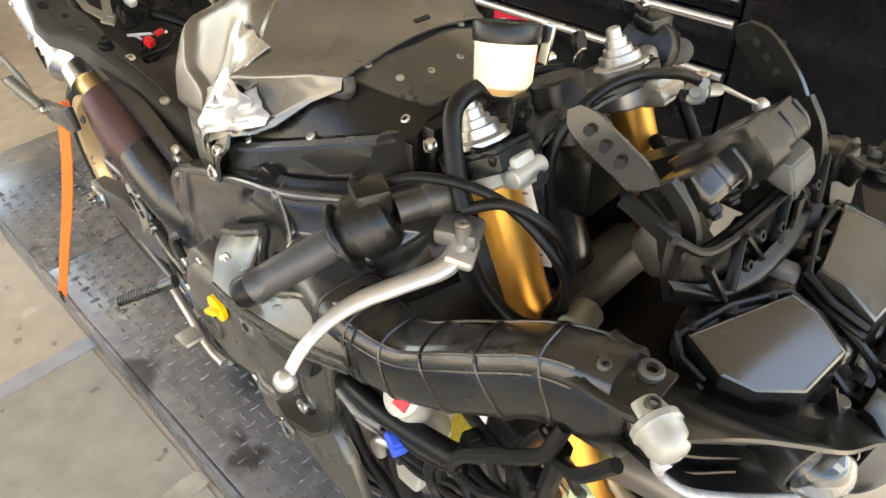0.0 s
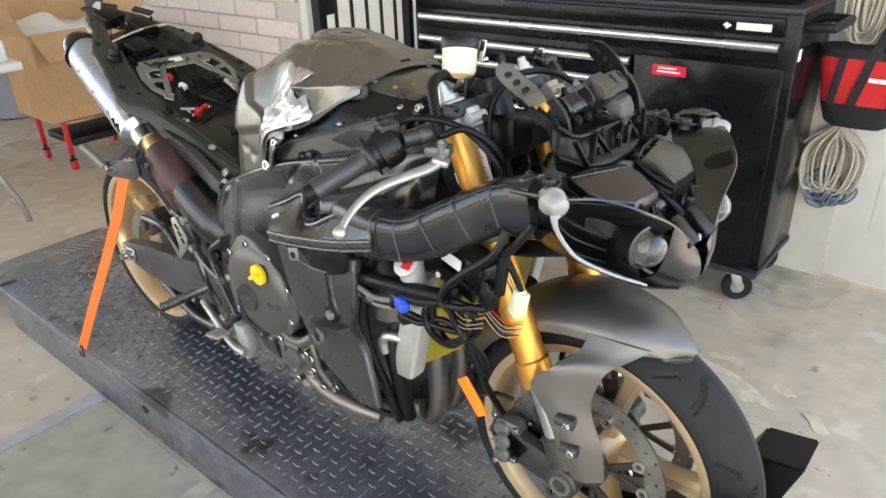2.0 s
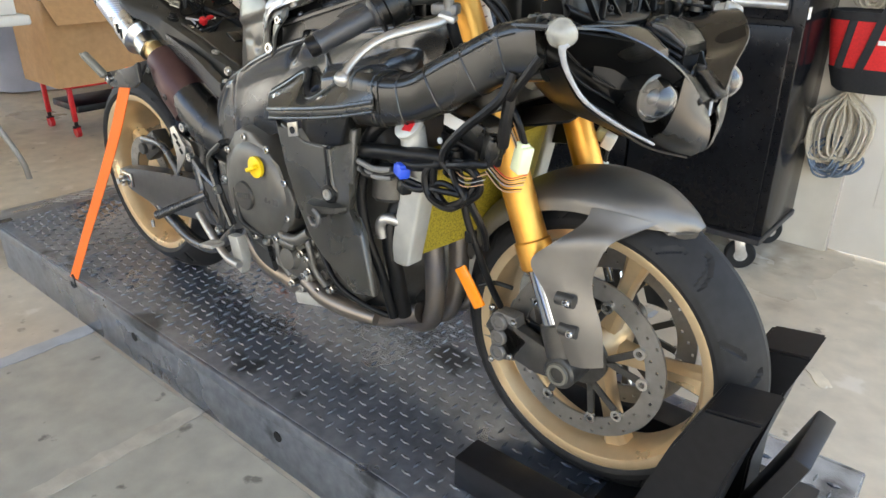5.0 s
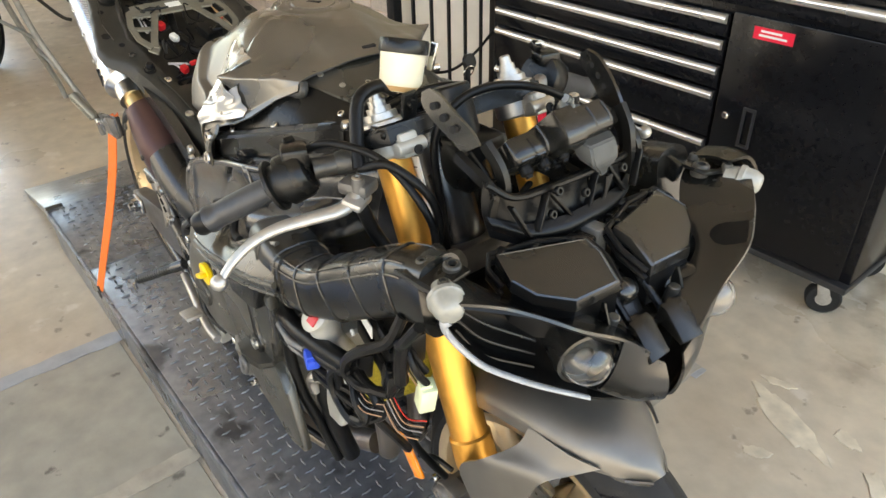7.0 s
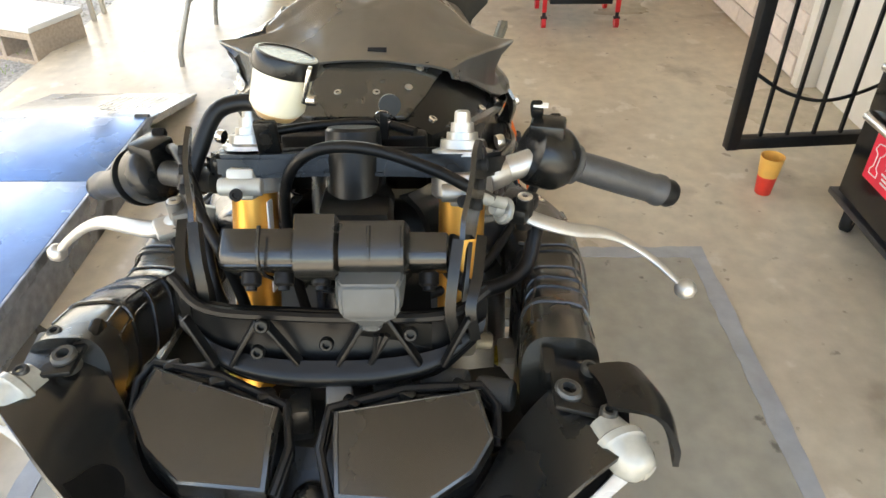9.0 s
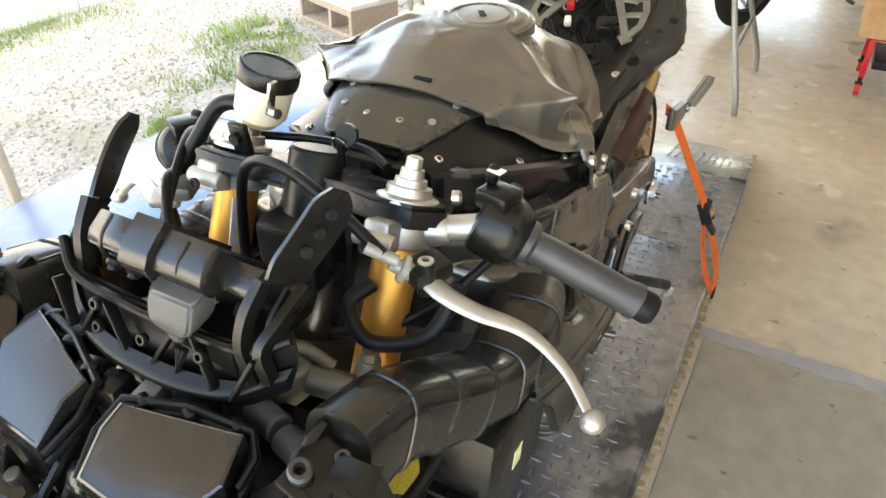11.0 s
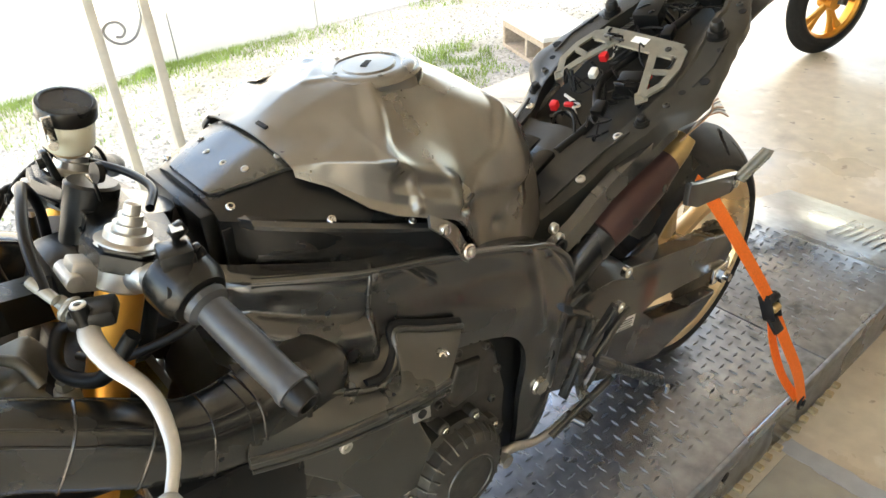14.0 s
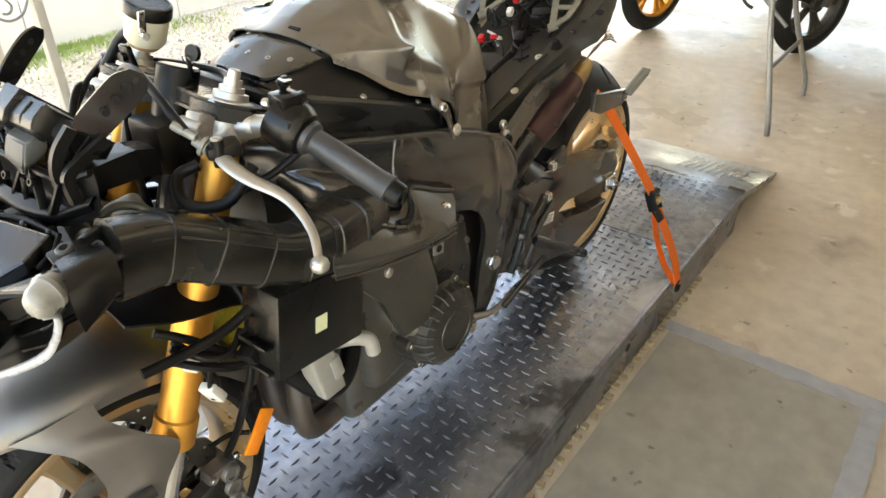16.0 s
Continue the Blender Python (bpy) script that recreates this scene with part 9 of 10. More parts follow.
# cables round the bars and yoke
for pts, r in (([(1.165, -0.15, 1.02), (1.20, -0.13, 1.03), (1.235, -0.10, 0.99), (1.235, -0.09, 0.93), (1.21, -0.10, 0.87)], 0.0055), ([(1.09, -0.19, 1.025), (1.13, -0.165, 1.045), (1.19, -0.13, 1.03), (1.245, -0.11, 0.97), (1.24, -0.10, 0.90)], 0.005),
               ([(1.18, -0.165, 0.99), (1.19, -0.15, 0.94), (1.215, -0.13, 0.90), (1.23, -0.09, 0.88), (1.20, -0.06, 0.86)], 0.0085), ([(1.175, 0.19, 1.0), (1.21, 0.175, 0.96), (1.235, 0.13, 0.955), (1.22, 0.10, 0.975), (1.195, 0.11, 0.985)], 0.0075),
               ([(1.10, 0.20, 1.0), (1.14, 0.17, 0.965), (1.19, 0.13, 0.94), (1.21, 0.07, 0.92)], 0.005), ([(1.112, -0.09, 1.054), (1.088, -0.03, 1.052), (1.082, 0.03, 1.052), (1.10, 0.07, 1.050)], 0.0048)):
    part("bar_cable", tube(bm_new(), pts, r, n=10), "hose", bike, "black cable looped round the yoke")
bm = bm_new()
box(bm, (1.268, 0.050, 0.915), (0.052, 0.075, 0.042), rot=ry(20) @ rz(-25), bevel=0.012, seg=3)
cyl(bm, (1.270, 0.085, 0.918), (1.258, 0.125, 0.912), 0.014, n=16, bevel=0.002)
cyl(bm, (1.258, 0.12, 0.912), (1.252, 0.142, 0.906), 0.008, n=10)
cyl(bm, (1.292, 0.030, 0.915), (1.300, 0.028, 0.950), 0.017, 0.012, n=18, bevel=0.002)
cyl(bm, (1.240, 0.125, 0.895), (1.236, 0.130, 0.935), 0.015, 0.011, n=16, bevel=0.002)
cyl(bm, (1.236, 0.130, 0.934), (1.235, 0.131, 0.944), 0.008, n=6)
tube(bm, [(1.252, 0.100, 0.925), (1.262, 0.075, 0.945), (1.285, 0.055, 0.948), (1.305, 0.050, 0.935)], 0.006, n=10)
part("steering_damper", bm, "sand_metal", bike, "oily grey steering damper on the lower yoke")
bm = bm_new()
cyl(bm, (1.255, -0.075, 0.905), (1.258, -0.11, 0.905), 0.016, n=18, bevel=0.002)
bolt(bm, (1.258, -0.11, 0.905), (0, -1, 0.1), 0.010, 0.006)
cyl(bm, (1.29, -0.10, 0.90), (1.295, -0.12, 0.905), 0.010, n=16, bevel=0.002)
part("horn_bolt", bm, "sand_metal", bike, "greasy grey horn bolts")
bm = bm_new()
box(bm, (1.165, -0.092, 0.90), (0.012, 0.002, 0.09), rot=ry(-23))
part("fork_sticker", bm, "label_white", bike, "long white sticker beside the fork tube")

# ---- tool chest ----
CX0, CX1, CY0, CY1 = -0.30, 1.25, 1.40, 1.785
chest = thing("tool_chest", "tall glossy black rolling tool chest with silver drawer handles", "tool chest", m=pose(0, 0, 0))
bm = bm_new()
box(bm, ((CX0 + CX1) / 2, (CY0 + CY1) / 2 + 0.012, 0.565), (CX1 - CX0, CY1 - CY0 - 0.024, 0.87), bevel=0.006)
part("body", bm, "cab_black", chest)
bm = bm_new()
box(bm, ((CX0 + CX1) / 2, (CY0 + CY1) / 2, 0.128), (CX1 - CX0 + 0.01, CY1 - CY0 + 0.016, 0.022), bevel=0.004)
part("base_rim", bm, "cab_inner", chest)
bm = bm_new()
box(bm, ((CX0 + CX1) / 2, (CY0 + CY1) / 2, 1.006), (CX1 - CX0 + 0.006, CY1 - CY0 + 0.012, 0.018), bevel=0.004)
part("top_rim", bm, "cab_inner", chest)
bm = bm_new()
box(bm, ((CX0 + CX1) / 2 - 0.01, (CY0 + CY1) / 2 + 0.03, 1.275), (CX1 - CX0 - 0.06, CY1 - CY0 - 0.09, 0.52), bevel=0.006)
upper = part("upper_chest", bm, "cab_black", chest)


def drawer(x0, x1, z0, z1, y=CY0, parent=chest):
    bm = bm_new()
    box(bm, ((x0 + x1) / 2, y + 0.006, (z0 + z1) / 2), (x1 - x0, 0.022, z1 - z0), bevel=0.003)
    d = part("drawer", bm, "cab_black", parent)
    bm = bm_new()
    n = 9
    rings = []
    for x in (x0 + 0.006, x1 - 0.006):
        rings.append([V(x, y - 0.006 - 0.013 * math.cos(math.pi * (k / (n - 1) - 0.5)), z1 - 0.016 + 0.014 * math.sin(math.pi * (k / (n - 1) - 0.5))) for k in range(n)])
    loft(bm, rings)
    part("drawer_handle", bm, "handle", d, "satin silver drawer handle")
    return d


drawer(-0.255, 1.205, 0.855, 0.915)
for z0, z1 in ((0.760, 0.828), (0.682, 0.752), (0.605, 0.674), (0.448, 0.597), (0.155, 0.440)):
    drawer(-0.255, 0.725, z0, z1)
for z0, z1 in ((1.03, 1.115), (1.125, 1.21), (1.22, 1.31), (1.32, 1.42)):
    drawer(-0.225, 0.755, z0, z1 + 0.01, CY0 + 0.075, chest)
    drawer(0.785, 1.185, z0, z1 + 0.01, CY0 + 0.075, chest)
bm = bm_new()
box(bm, (0.475, CY0 + 0.004, 0.958), (1.46, 0.018, 0.055), bevel=0.003)
part("fascia", bm, "cab_black", chest)
bm = bm_new()
box(bm, (0.980, CY0 + 0.006, 0.495), (0.49, 0.022, 0.685), bevel=0.004)
dr = part("cabinet_door", bm, "cab_black", chest, "plain black cabinet door")
bm = bm_new()
for dx in (-0.016, 0.016):
    box(bm, (0.848 + dx, CY0 - 0.009, 0.515), (0.007, 0.010, 0.125), bevel=0.002)
for dz in (-0.058, 0.058):
    box(bm, (0.848, CY0 - 0.009, 0.515 + dz), (0.038, 0.010, 0.008), bevel=0.002)
part("latch_ring", bm, "cab_inner", dr)
bm = bm_new()
revolve(bm, [(0, 0.011), (0.005, 0.011), (0.008, 0.008), (0.008, 0.0005)], (0.772, CY0 - 0.004, 0.535), (0, -1, 0), 20)
part("lock", bm, "steel", dr)
bm = bm_new()
box(bm, (0.865, CY0 - 0.0062, 0.795), (0.118, 0.001, 0.034))
lab = part("red_label", bm, "sign_red", dr, "small red label with unreadable print")
for k in range(2):
    bm = bm_new()
    box(bm, (0.858 + 0.006 * k, CY0 - 0.0072, 0.802 - 0.012 * k), (0.062 + 0.02 * k, 0.0006, 0.006))
    part("print_bar", bm, "label_white", lab)
# maker's mark as plain blocks
bm = bm_new()
box(bm, (1.118, CY0 - 0.0056, 0.955), (0.105, 0.001, 0.022), bevel=0)
part("badge_bar", bm, "label_white", chest, "plain pale maker's mark")
bm = bm_new()
plate(bm, [(1.022, 0.955), (1.034, 0.966), (1.042, 0.960), (1.052, 0.957), (1.044, 0.950), (1.034, 0.944), (1.03, 0.952)], 0.001, Matrix.Translation((0, CY0 - 0.0056, 0)))
part("badge_mark", bm, "label_white", chest)
# red sticker on the bottom drawer: drill outline and words
bm = bm_new()
box(bm, (-0.062, CY0 - 0.0062, 0.335), (0.205, 0.0012, 0.145))
sign = part("red_sticker", bm, "sign_red", chest, "red sticker with a drill drawing and the words 9 IN")
bm = bm_new()
pts = [(-0.135, 0.385), (-0.105, 0.392), (-0.092, 0.380), (-0.10, 0.362), (-0.112, 0.352), (-0.112, 0.315), (-0.098, 0.305), (-0.098, 0.290), (-0.138, 0.288), (-0.14, 0.302), (-0.128, 0.316), (-0.128, 0.355), (-0.145, 0.365), (-0.135, 0.385)]
tube(bm, [(x, CY0 - 0.008, z) for x, z in pts], 0.0018, n=6, steps=1)
part("drill_drawing", bm, "label_white", sign)
cu = bpy.data.curves.new("sticker_words", "FONT")
cu.body, cu.size, cu.extrude = "9 IN", 0.040, 0.0004
to = new("sticker_words", cu)
to.data.materials.append(M["label_white"])
to.parent = sign
to.matrix_basis = pose(-0.075, CY0 - 0.0075, 0.330, 90, 0, 0)
for k in range(3):
    bm = bm_new()
    box(bm, (-0.045 + 0.004 * k, CY0 - 0.0073, 0.315 - 0.013 * k), (0.07 - 0.008 * (k % 2), 0.0008, 0.0065))
    part("print_bar", bm, "label_white", sign)
bm = bm_new()
box(bm, (1.2512, 1.442, 0.875), (0.001, 0.03, 0.035))
part("side_tag", bm, "label_white", chest)
bm = bm_new()
tube(bm, [(1.25, 1.47, 0.955), (1.315, 1.475, 0.955), (1.325, 1.50, 0.955), (1.325, 1.66, 0.955), (1.315, 1.685, 0.955), (1.25, 1.69, 0.955)], 0.014, n=14)
part("push_handle", bm, "gate_black", chest, "black tubular push handle")


def caster(x, y, turn):
    bm = bm_new()
    d = V(math.cos(turn), math.sin(turn), 0)
    a = V(-d.y, d.x, 0)
    c = V(x, y, 0.052)
    revolve(bm, [(-0.016, 0.034), (-0.018, 0.046), (-0.012, 0.052), (0.012, 0.052), (0.018, 0.046), (0.016, 0.034)], c, a, 28)
    cs = part("caster", bm, "rubber", chest, "black rubber caster wheel")
    bm = bm_new()
    revolve(bm, [(-0.017, 0.010), (-0.015, 0.036), (0.015, 0.036), (0.017, 0.010)], c, a, 24)
    cyl(bm, c - a * 0.024, c + a * 0.024, 0.008, n=12)
    for s in (-1, 1):
        box(bm, c + a * s * 0.021 - d * 0.006 + V(0, 0, 0.03), (0.034, 0.004, 0.07), rot=rz(math.degrees(turn)) @ ry(-14), bevel=0.002)
    box(bm, c - d * 0.012 + V(0, 0, 0.064), (0.075, 0.065, 0.006), rot=rz(math.degrees(turn)), bevel=0.002)
    part("caster_fork", bm, "steel", cs, "galvanised caster fork")


for x, y, tr in ((1.185, 1.445, 0.5), (1.19, 1.735, 0.9), (0.40, 1.475, 2.2), (-0.245, 1.465, 2.4), (-0.245, 1.735, 1.4), (0.40, 1.735, 1.0)):
    caster(x, y, tr)
# flashlight-like red tool hung at the chest's end
bm = bm_new()
box(bm, (1.255, 1.74, 1.055), (0.10, 0.06, 0.035), bevel=0.006)
box(bm, (1.215, 1.73, 1.12), (0.03, 0.05, 0.13), bevel=0.006)
redbox = solid("work_light", bm, "red", "red and grey work light resting on the chest handle", "work light")
bm = bm_new()
box(bm, (1.285, 1.705, 1.12), (0.10, 0.05, 0.045), rot=ry(12), bevel=0.01)
part("lamp_head", bm, "grey_plastic", redbox)
bm = bm_new()
tube(bm, [(1.33, 1.72, 1.11), (1.38, 1.75, 1.20), (1.36, 1.77, 1.28)], 0.005)
tube(bm, [(1.31, 1.76, 1.04), (1.34, 1.77, 1.0), (1.38, 1.78, 0.98), (1.42, 1.785, 0.99)], 0.005)
part("cord", bm, "hose", redbox)

# ---- wall: tote bag, rope hanks ----
tote = thing("tote_bag", "red and black canvas tool tote hanging on the wall", "tote bag", m=pose(1.40, 1.70, 0.62))
def tote_ring(z, w, d, n=28):
    return [V(math.copysign(abs(math.cos(q)) ** 0.6, math.cos(q)) * w, math.copysign(abs(math.sin(q)) ** 0.6, math.sin(q)) * d, z) for q in [2 * math.pi * k / n for k in range(n)]]
bm = bm_new()
loft(bm, [tote_ring(0.075, 0.118, 0.062), tote_ring(0.13, 0.128, 0.068), tote_ring(0.20, 0.140, 0.074), tote_ring(0.235, 0.142, 0.075)])
part("body", bm, "tote_red", tote, "red canvas panels")
bm = bm_new()
loft(bm, [tote_ring(0.0, 0.080, 0.050), tote_ring(0.012, 0.098, 0.056), tote_ring(0.078, 0.1205, 0.064)])
part("base", bm, "tote_black", tote, "black canvas base")
bm = bm_new()
loft(bm, [tote_ring(0.225, 0.1445, 0.0775), tote_ring(0.252, 0.146, 0.078)])
part("rim", bm, "tote_black", tote)
for s in (-1, 1):
    bm = bm_new()
    ribbon(bm, [(-0.02, s * 0.070, 0.07), (0.0, s * 0.076, 0.15), (0.02, s * 0.079, 0.24), (0.045, s * 0.05, 0.33), (0.06, 0.03, 0.40), (0.075, s * 0.05, 0.33), (0.085, s * 0.079, 0.24), (0.10, s * 0.070, 0.07)], 0.026, 0.004, V(1, 0, 0.1), 5)
    part("handle", bm, "tote_black", tote)
bm = bm_new()
box(bm, (0.055, -0.0785, 0.165), (0.07, 0.001, 0.014))
part("badge_bar", bm, "label_white", tote)
bm = bm_new()
box(bm, (-0.07, -0.073, 0.155), (0.024, 0.004, 0.16), rot=ry(6), bevel=0.001)
part("stripe", bm, "tote_black", tote)
bm = bm_new()
cyl(bm, (0.06, 0.02, 0.40), (0.06, 0.115, 0.42), 0.012, n=14)
part("wall_hook", bm, "white_plastic", tote)


def rope_hank(x, y, z, h, w, mats, label, seed):
    r = random.Random(seed)
    root = thing("rope_hank", label, "rope", group="rope hanks on the wall", m=pose(x, y, z))
    for mt, lo, hi, n in mats:
        bm = bm_new()
        for _ in range(n):
            px, pw = r.uniform(-w * 0.3, w * 0.3), r.uniform(0.3, 0.5) * w
            z0, z1 = h * lo + r.uniform(-0.02, 0.02), h * hi + r.uniform(-0.02, 0.02)
            yy = r.uniform(-0.03, 0.015)
            tube(bm, [(px * 0.2, yy, -z0), (px - pw, yy - 0.015, -(z0 * 0.6 + z1 * 0.4)), (px - pw * 0.8, yy - 0.03, -z1 * 0.93), (px, yy - 0.02, -z1), (px + pw * 0.8, yy - 0.03, -z1 * 0.93), (px + pw, yy - 0.01, -(z0 * 0.6 + z1 * 0.4)), (px * 0.2, yy, -z0)], 0.0042, n=6, steps=4)
        ob = part("rope_coil", bm, mt, root)
        ob["kind"] = "stuff"
    bm = bm_new()
    cyl(bm, (0, -0.03, 0.0), (0, 0.03, 0.005), 0.006, n=10)
    part("wall_nail", bm, "steel", root)
    return root


rope_hank(1.345, 1.765, 0.60, 0.27, 0.13, (("rope", 0.05, 0.85, 26), ("rope_blue", 0.6, 1.05, 12)), "hanging hank of beige and blue rope", 2)
rope_hank(1.36, 1.765, 1.12, 0.22, 0.10, (("rope", 0.0, 1.0, 20),), "hanging hank of beige rope above the tote", 5)

# ---- iron gate leaf swung open ----
gate = thing("security_gate", "black iron security gate swung open from the doorway", "gate", m=pose(-0.68, 1.79, 0))
gv = V(0.05, -0.62, 0)
bm = bm_new()
for u in (0.0, 1.0):
    box(bm, gv * u + V(0, 0, 1.07), (0.045, 0.045, 1.92), rot=rz(5), bevel=0.003)
for z in (0.135, 1.0, 1.16, 2.01):
    box(bm, gv * 0.5 + V(0, 0, z), (0.04, 0.60, 0.045), rot=rz(5), bevel=0.003)
part("gate_frame", bm, "gate_black", gate)
for k in range(1, 6):
    bm = bm_new()
    box(bm, gv * (k / 6) + V(0, 0, 1.07), (0.012, 0.012, 1.86), rot=rz(5))
    part("gate_bar", bm, "gate_black", gate)
bm = bm_new()
tube(bm, [gv * u + V(0, 0, 0.42 - 0.13 * math.sin(u * math.pi)) for u in (0.02, 0.25, 0.5, 0.75, 0.98)], 0.007, n=8)
part("gate_arch", bm, "gate_black", gate)
bm = bm_new()
box(bm, gv * 0.93 + V(0, 0, 1.07), (0.03, 0.12, 0.34), rot=rz(5), bevel=0.003)
lk = part("lock_plate", bm, "gate_black", gate)
for z in (1.0, 1.13):
    bm = bm_new()
    revolve(bm, [(0, 0.026), (0.006, 0.026), (0.010, 0.012), (0.03, 0.012), (0.04, 0.028), (0.055, 0.026), (0.062, 0.0005)], gv * 0.93 + V(0.016, 0, z), (1, 0.08, 0), 24)
    part("knob", bm, "brass_knob", lk, "brass gate knob")

# ---- cup on the floor ----
bm = bm_new()
revolve(bm, [(0, 0.026), (0.002, 0.028), (0.075, 0.0345)], (-0.49, 1.27, 0.0), (0, 0, 1), 28)
cup = tagged(part("plastic_cup", bm, "cup_red", None), "red and orange plastic cup standing on the floor", "cup")
bm = bm_new()
revolve(bm, [(0.075, 0.0346), (0.150, 0.042), (0.152, 0.043), (0.152, 0.040), (0.08, 0.033)], (-0.49, 1.27, 0.0), (0, 0, 1), 28)
part("cup_rim", bm, "cup_orange", cup, "orange upper half")

# ---- cart with carton, folding table ----
cart = thing("red_cart", "red steel utility cart on small wheels", "cart", m=pose(-2.50, 0.87, 0))
for sx in (-1, 1):
    for sy in (-1, 1):
        bm = bm_new()
        box(bm, (sx * 0.18, sy * 0.21, 0.185), (0.025, 0.025, 0.19), bevel=0.003)
        leg = part("leg", bm, "red", cart)
        bm = bm_new()
        cyl(bm, (sx * 0.18, sy * 0.21, 0.06), (sx * 0.18, sy * 0.21, 0.10), 0.011, n=12)
        box(bm, (sx * 0.18, sy * 0.21, 0.058), (0.03, 0.036, 0.012), bevel=0.002)
        part("wheel_fork", bm, "gate_black", leg)
        bm = bm_new()
        revolve(bm, [(-0.010, 0.016), (-0.012, 0.030), (0.012, 0.030), (0.010, 0.016)], (sx * 0.18, sy * 0.21, 0.030), (0, 1, 0.0), 18)
        part("wheel", bm, "red", leg)
bm = bm_new()
box(bm, (0, 0, 0.284), (0.40, 0.47, 0.016), bevel=0.004)
part("top_shelf", bm, "red", cart)
bm = bm_new()
box(bm, (0, 0, 0.15), (0.34, 0.36, 0.04), bevel=0.006)
part("lower_tray", bm, "gate_black", cart)
carton = thing("cardboard_box", "large open cardboard box on the red cart", "box", group="cardboard boxes", m=pose(-2.50, 0.87, 0.293))
for nm, c, s in (("box_side", (0.225, 0, 0.23), (0.006, 0.56, 0.46)), ("box_side", (-0.225, 0, 0.23), (0.006, 0.56, 0.46)), ("box_side", (0, 0.28, 0.23), (0.444, 0.006, 0.46)), ("box_side", (0, -0.28, 0.23), (0.444, 0.006, 0.46)), ("box_base", (0, 0, 0.003), (0.44, 0.55, 0.006))):
    bm = bm_new()
    box(bm, c, s, bevel=0.001, seg=1)
    part(nm, bm, "card", carton)
for c, s, r in (((0.300, 0, 0.41), (0.006, 0.55, 0.20), ry(130)), ((-0.26, 0, 0.55), (0.006, 0.54, 0.20), ry(-20)), ((0, -0.32, 0.55), (0.43, 0.006, 0.20), rx(22)), ((0, 0.35, 0.52), (0.43, 0.006, 0.20), rx(-40))):
    bm = bm_new()
    box(bm, c, s, rot=r, bevel=0.001, seg=1)
    part("box_flap", bm, "card", carton)
bm = bm_new()
sheet(bm, [[(x, y, 0.40 + 0.14 * noise.noise(V(x * 6, y * 5, 2.0)) + 0.10 * math.cos(x * 5)) for y in (-0.26, -0.16, -0.05, 0.05, 0.16, 0.26)] for x in (-0.21, -0.10, 0.0, 0.10, 0.20)], 3, 3, 0.002)
tagged(part("plastic_sheet", bm, "table_white", carton), "crumpled milky plastic wrap")
table = thing("folding_table", "white folding table with bent grey steel legs", "table", m=pose(-2.08, -0.55, 0))
bm = bm_new()
box(bm, (0, 0, 0.725), (0.76, 1.75, 0.045), bevel=0.012, seg=3)
part("tabletop", bm, "table_white", table)
for sy in (-1, 1):
    for sx in (-1, 1):
        bm = bm_new()
        tube(bm, [(sx * 0.33, sy * 0.72, 0.0), (sx * 0.325, sy * 0.70, 0.12), (sx * 0.22, sy * 0.60, 0.45), (sx * 0.20, sy * 0.55, 0.70)], 0.0135, n=12)
        part("leg", bm, "leg_grey", table)
    bm = bm_new()
    tube(bm, [(-0.27, sy * 0.65, 0.30), (0.27, sy * 0.65, 0.30)], 0.011, n=10)
    tube(bm, [(0, sy * 0.62, 0.42), (0.0, sy * 0.3, 0.70)], 0.009, n=10)
    part("leg_brace", bm, "leg_grey", table)
for x, y, z, s, mt, lb in ((-1.90, 0.10, 0.80, (0.34, 0.36, 0.09), "table_white", "flat white box on the folding table"), (-2.15, -0.05, 0.93, (0.36, 0.30, 0.16), "card", "small brown carton on the folding table")):
    bm = bm_new()
    box(bm, (x, y, z - 0.006), (s[0], s[1], s[2]), bevel=0.006)
    solid("storage_box", bm, mt, lb, "box", group="boxes on the table")
# covered heap and dark case at the far wall
bm = bm_new()
sheet(bm, [[(-4.3 + 0.55 * math.cos(a) * k, 1.20 + 0.38 * math.sin(a) * k, 1.12 - 0.28 * k * k - 0.06 * math.sin(a * 3) * k) for a in [q * math.pi / 8 for q in range(17)]] for k in (0.05, 0.35, 0.7, 1.0)] +
      [[(-4.3 + 0.62 * math.cos(a) + 0.04 * math.sin(a * 5), 1.20 + 0.44 * math.sin(a) + 0.03 * math.cos(a * 4), 0.01) for a in [q * math.pi / 8 for q in range(17)]]], 3, 2, 0.004)
solid("dust_sheet", bm, "tarp", "pale grey-blue dust sheet over a heap by the wall", "dust sheet")
bm = bm_new()
box(bm, (-4.05, 1.70, 0.60), (0.34, 0.18, 1.20), bevel=0.01)
solid("tall_case", bm, "grey_plastic", "tall dark grey case against the block wall", "case")

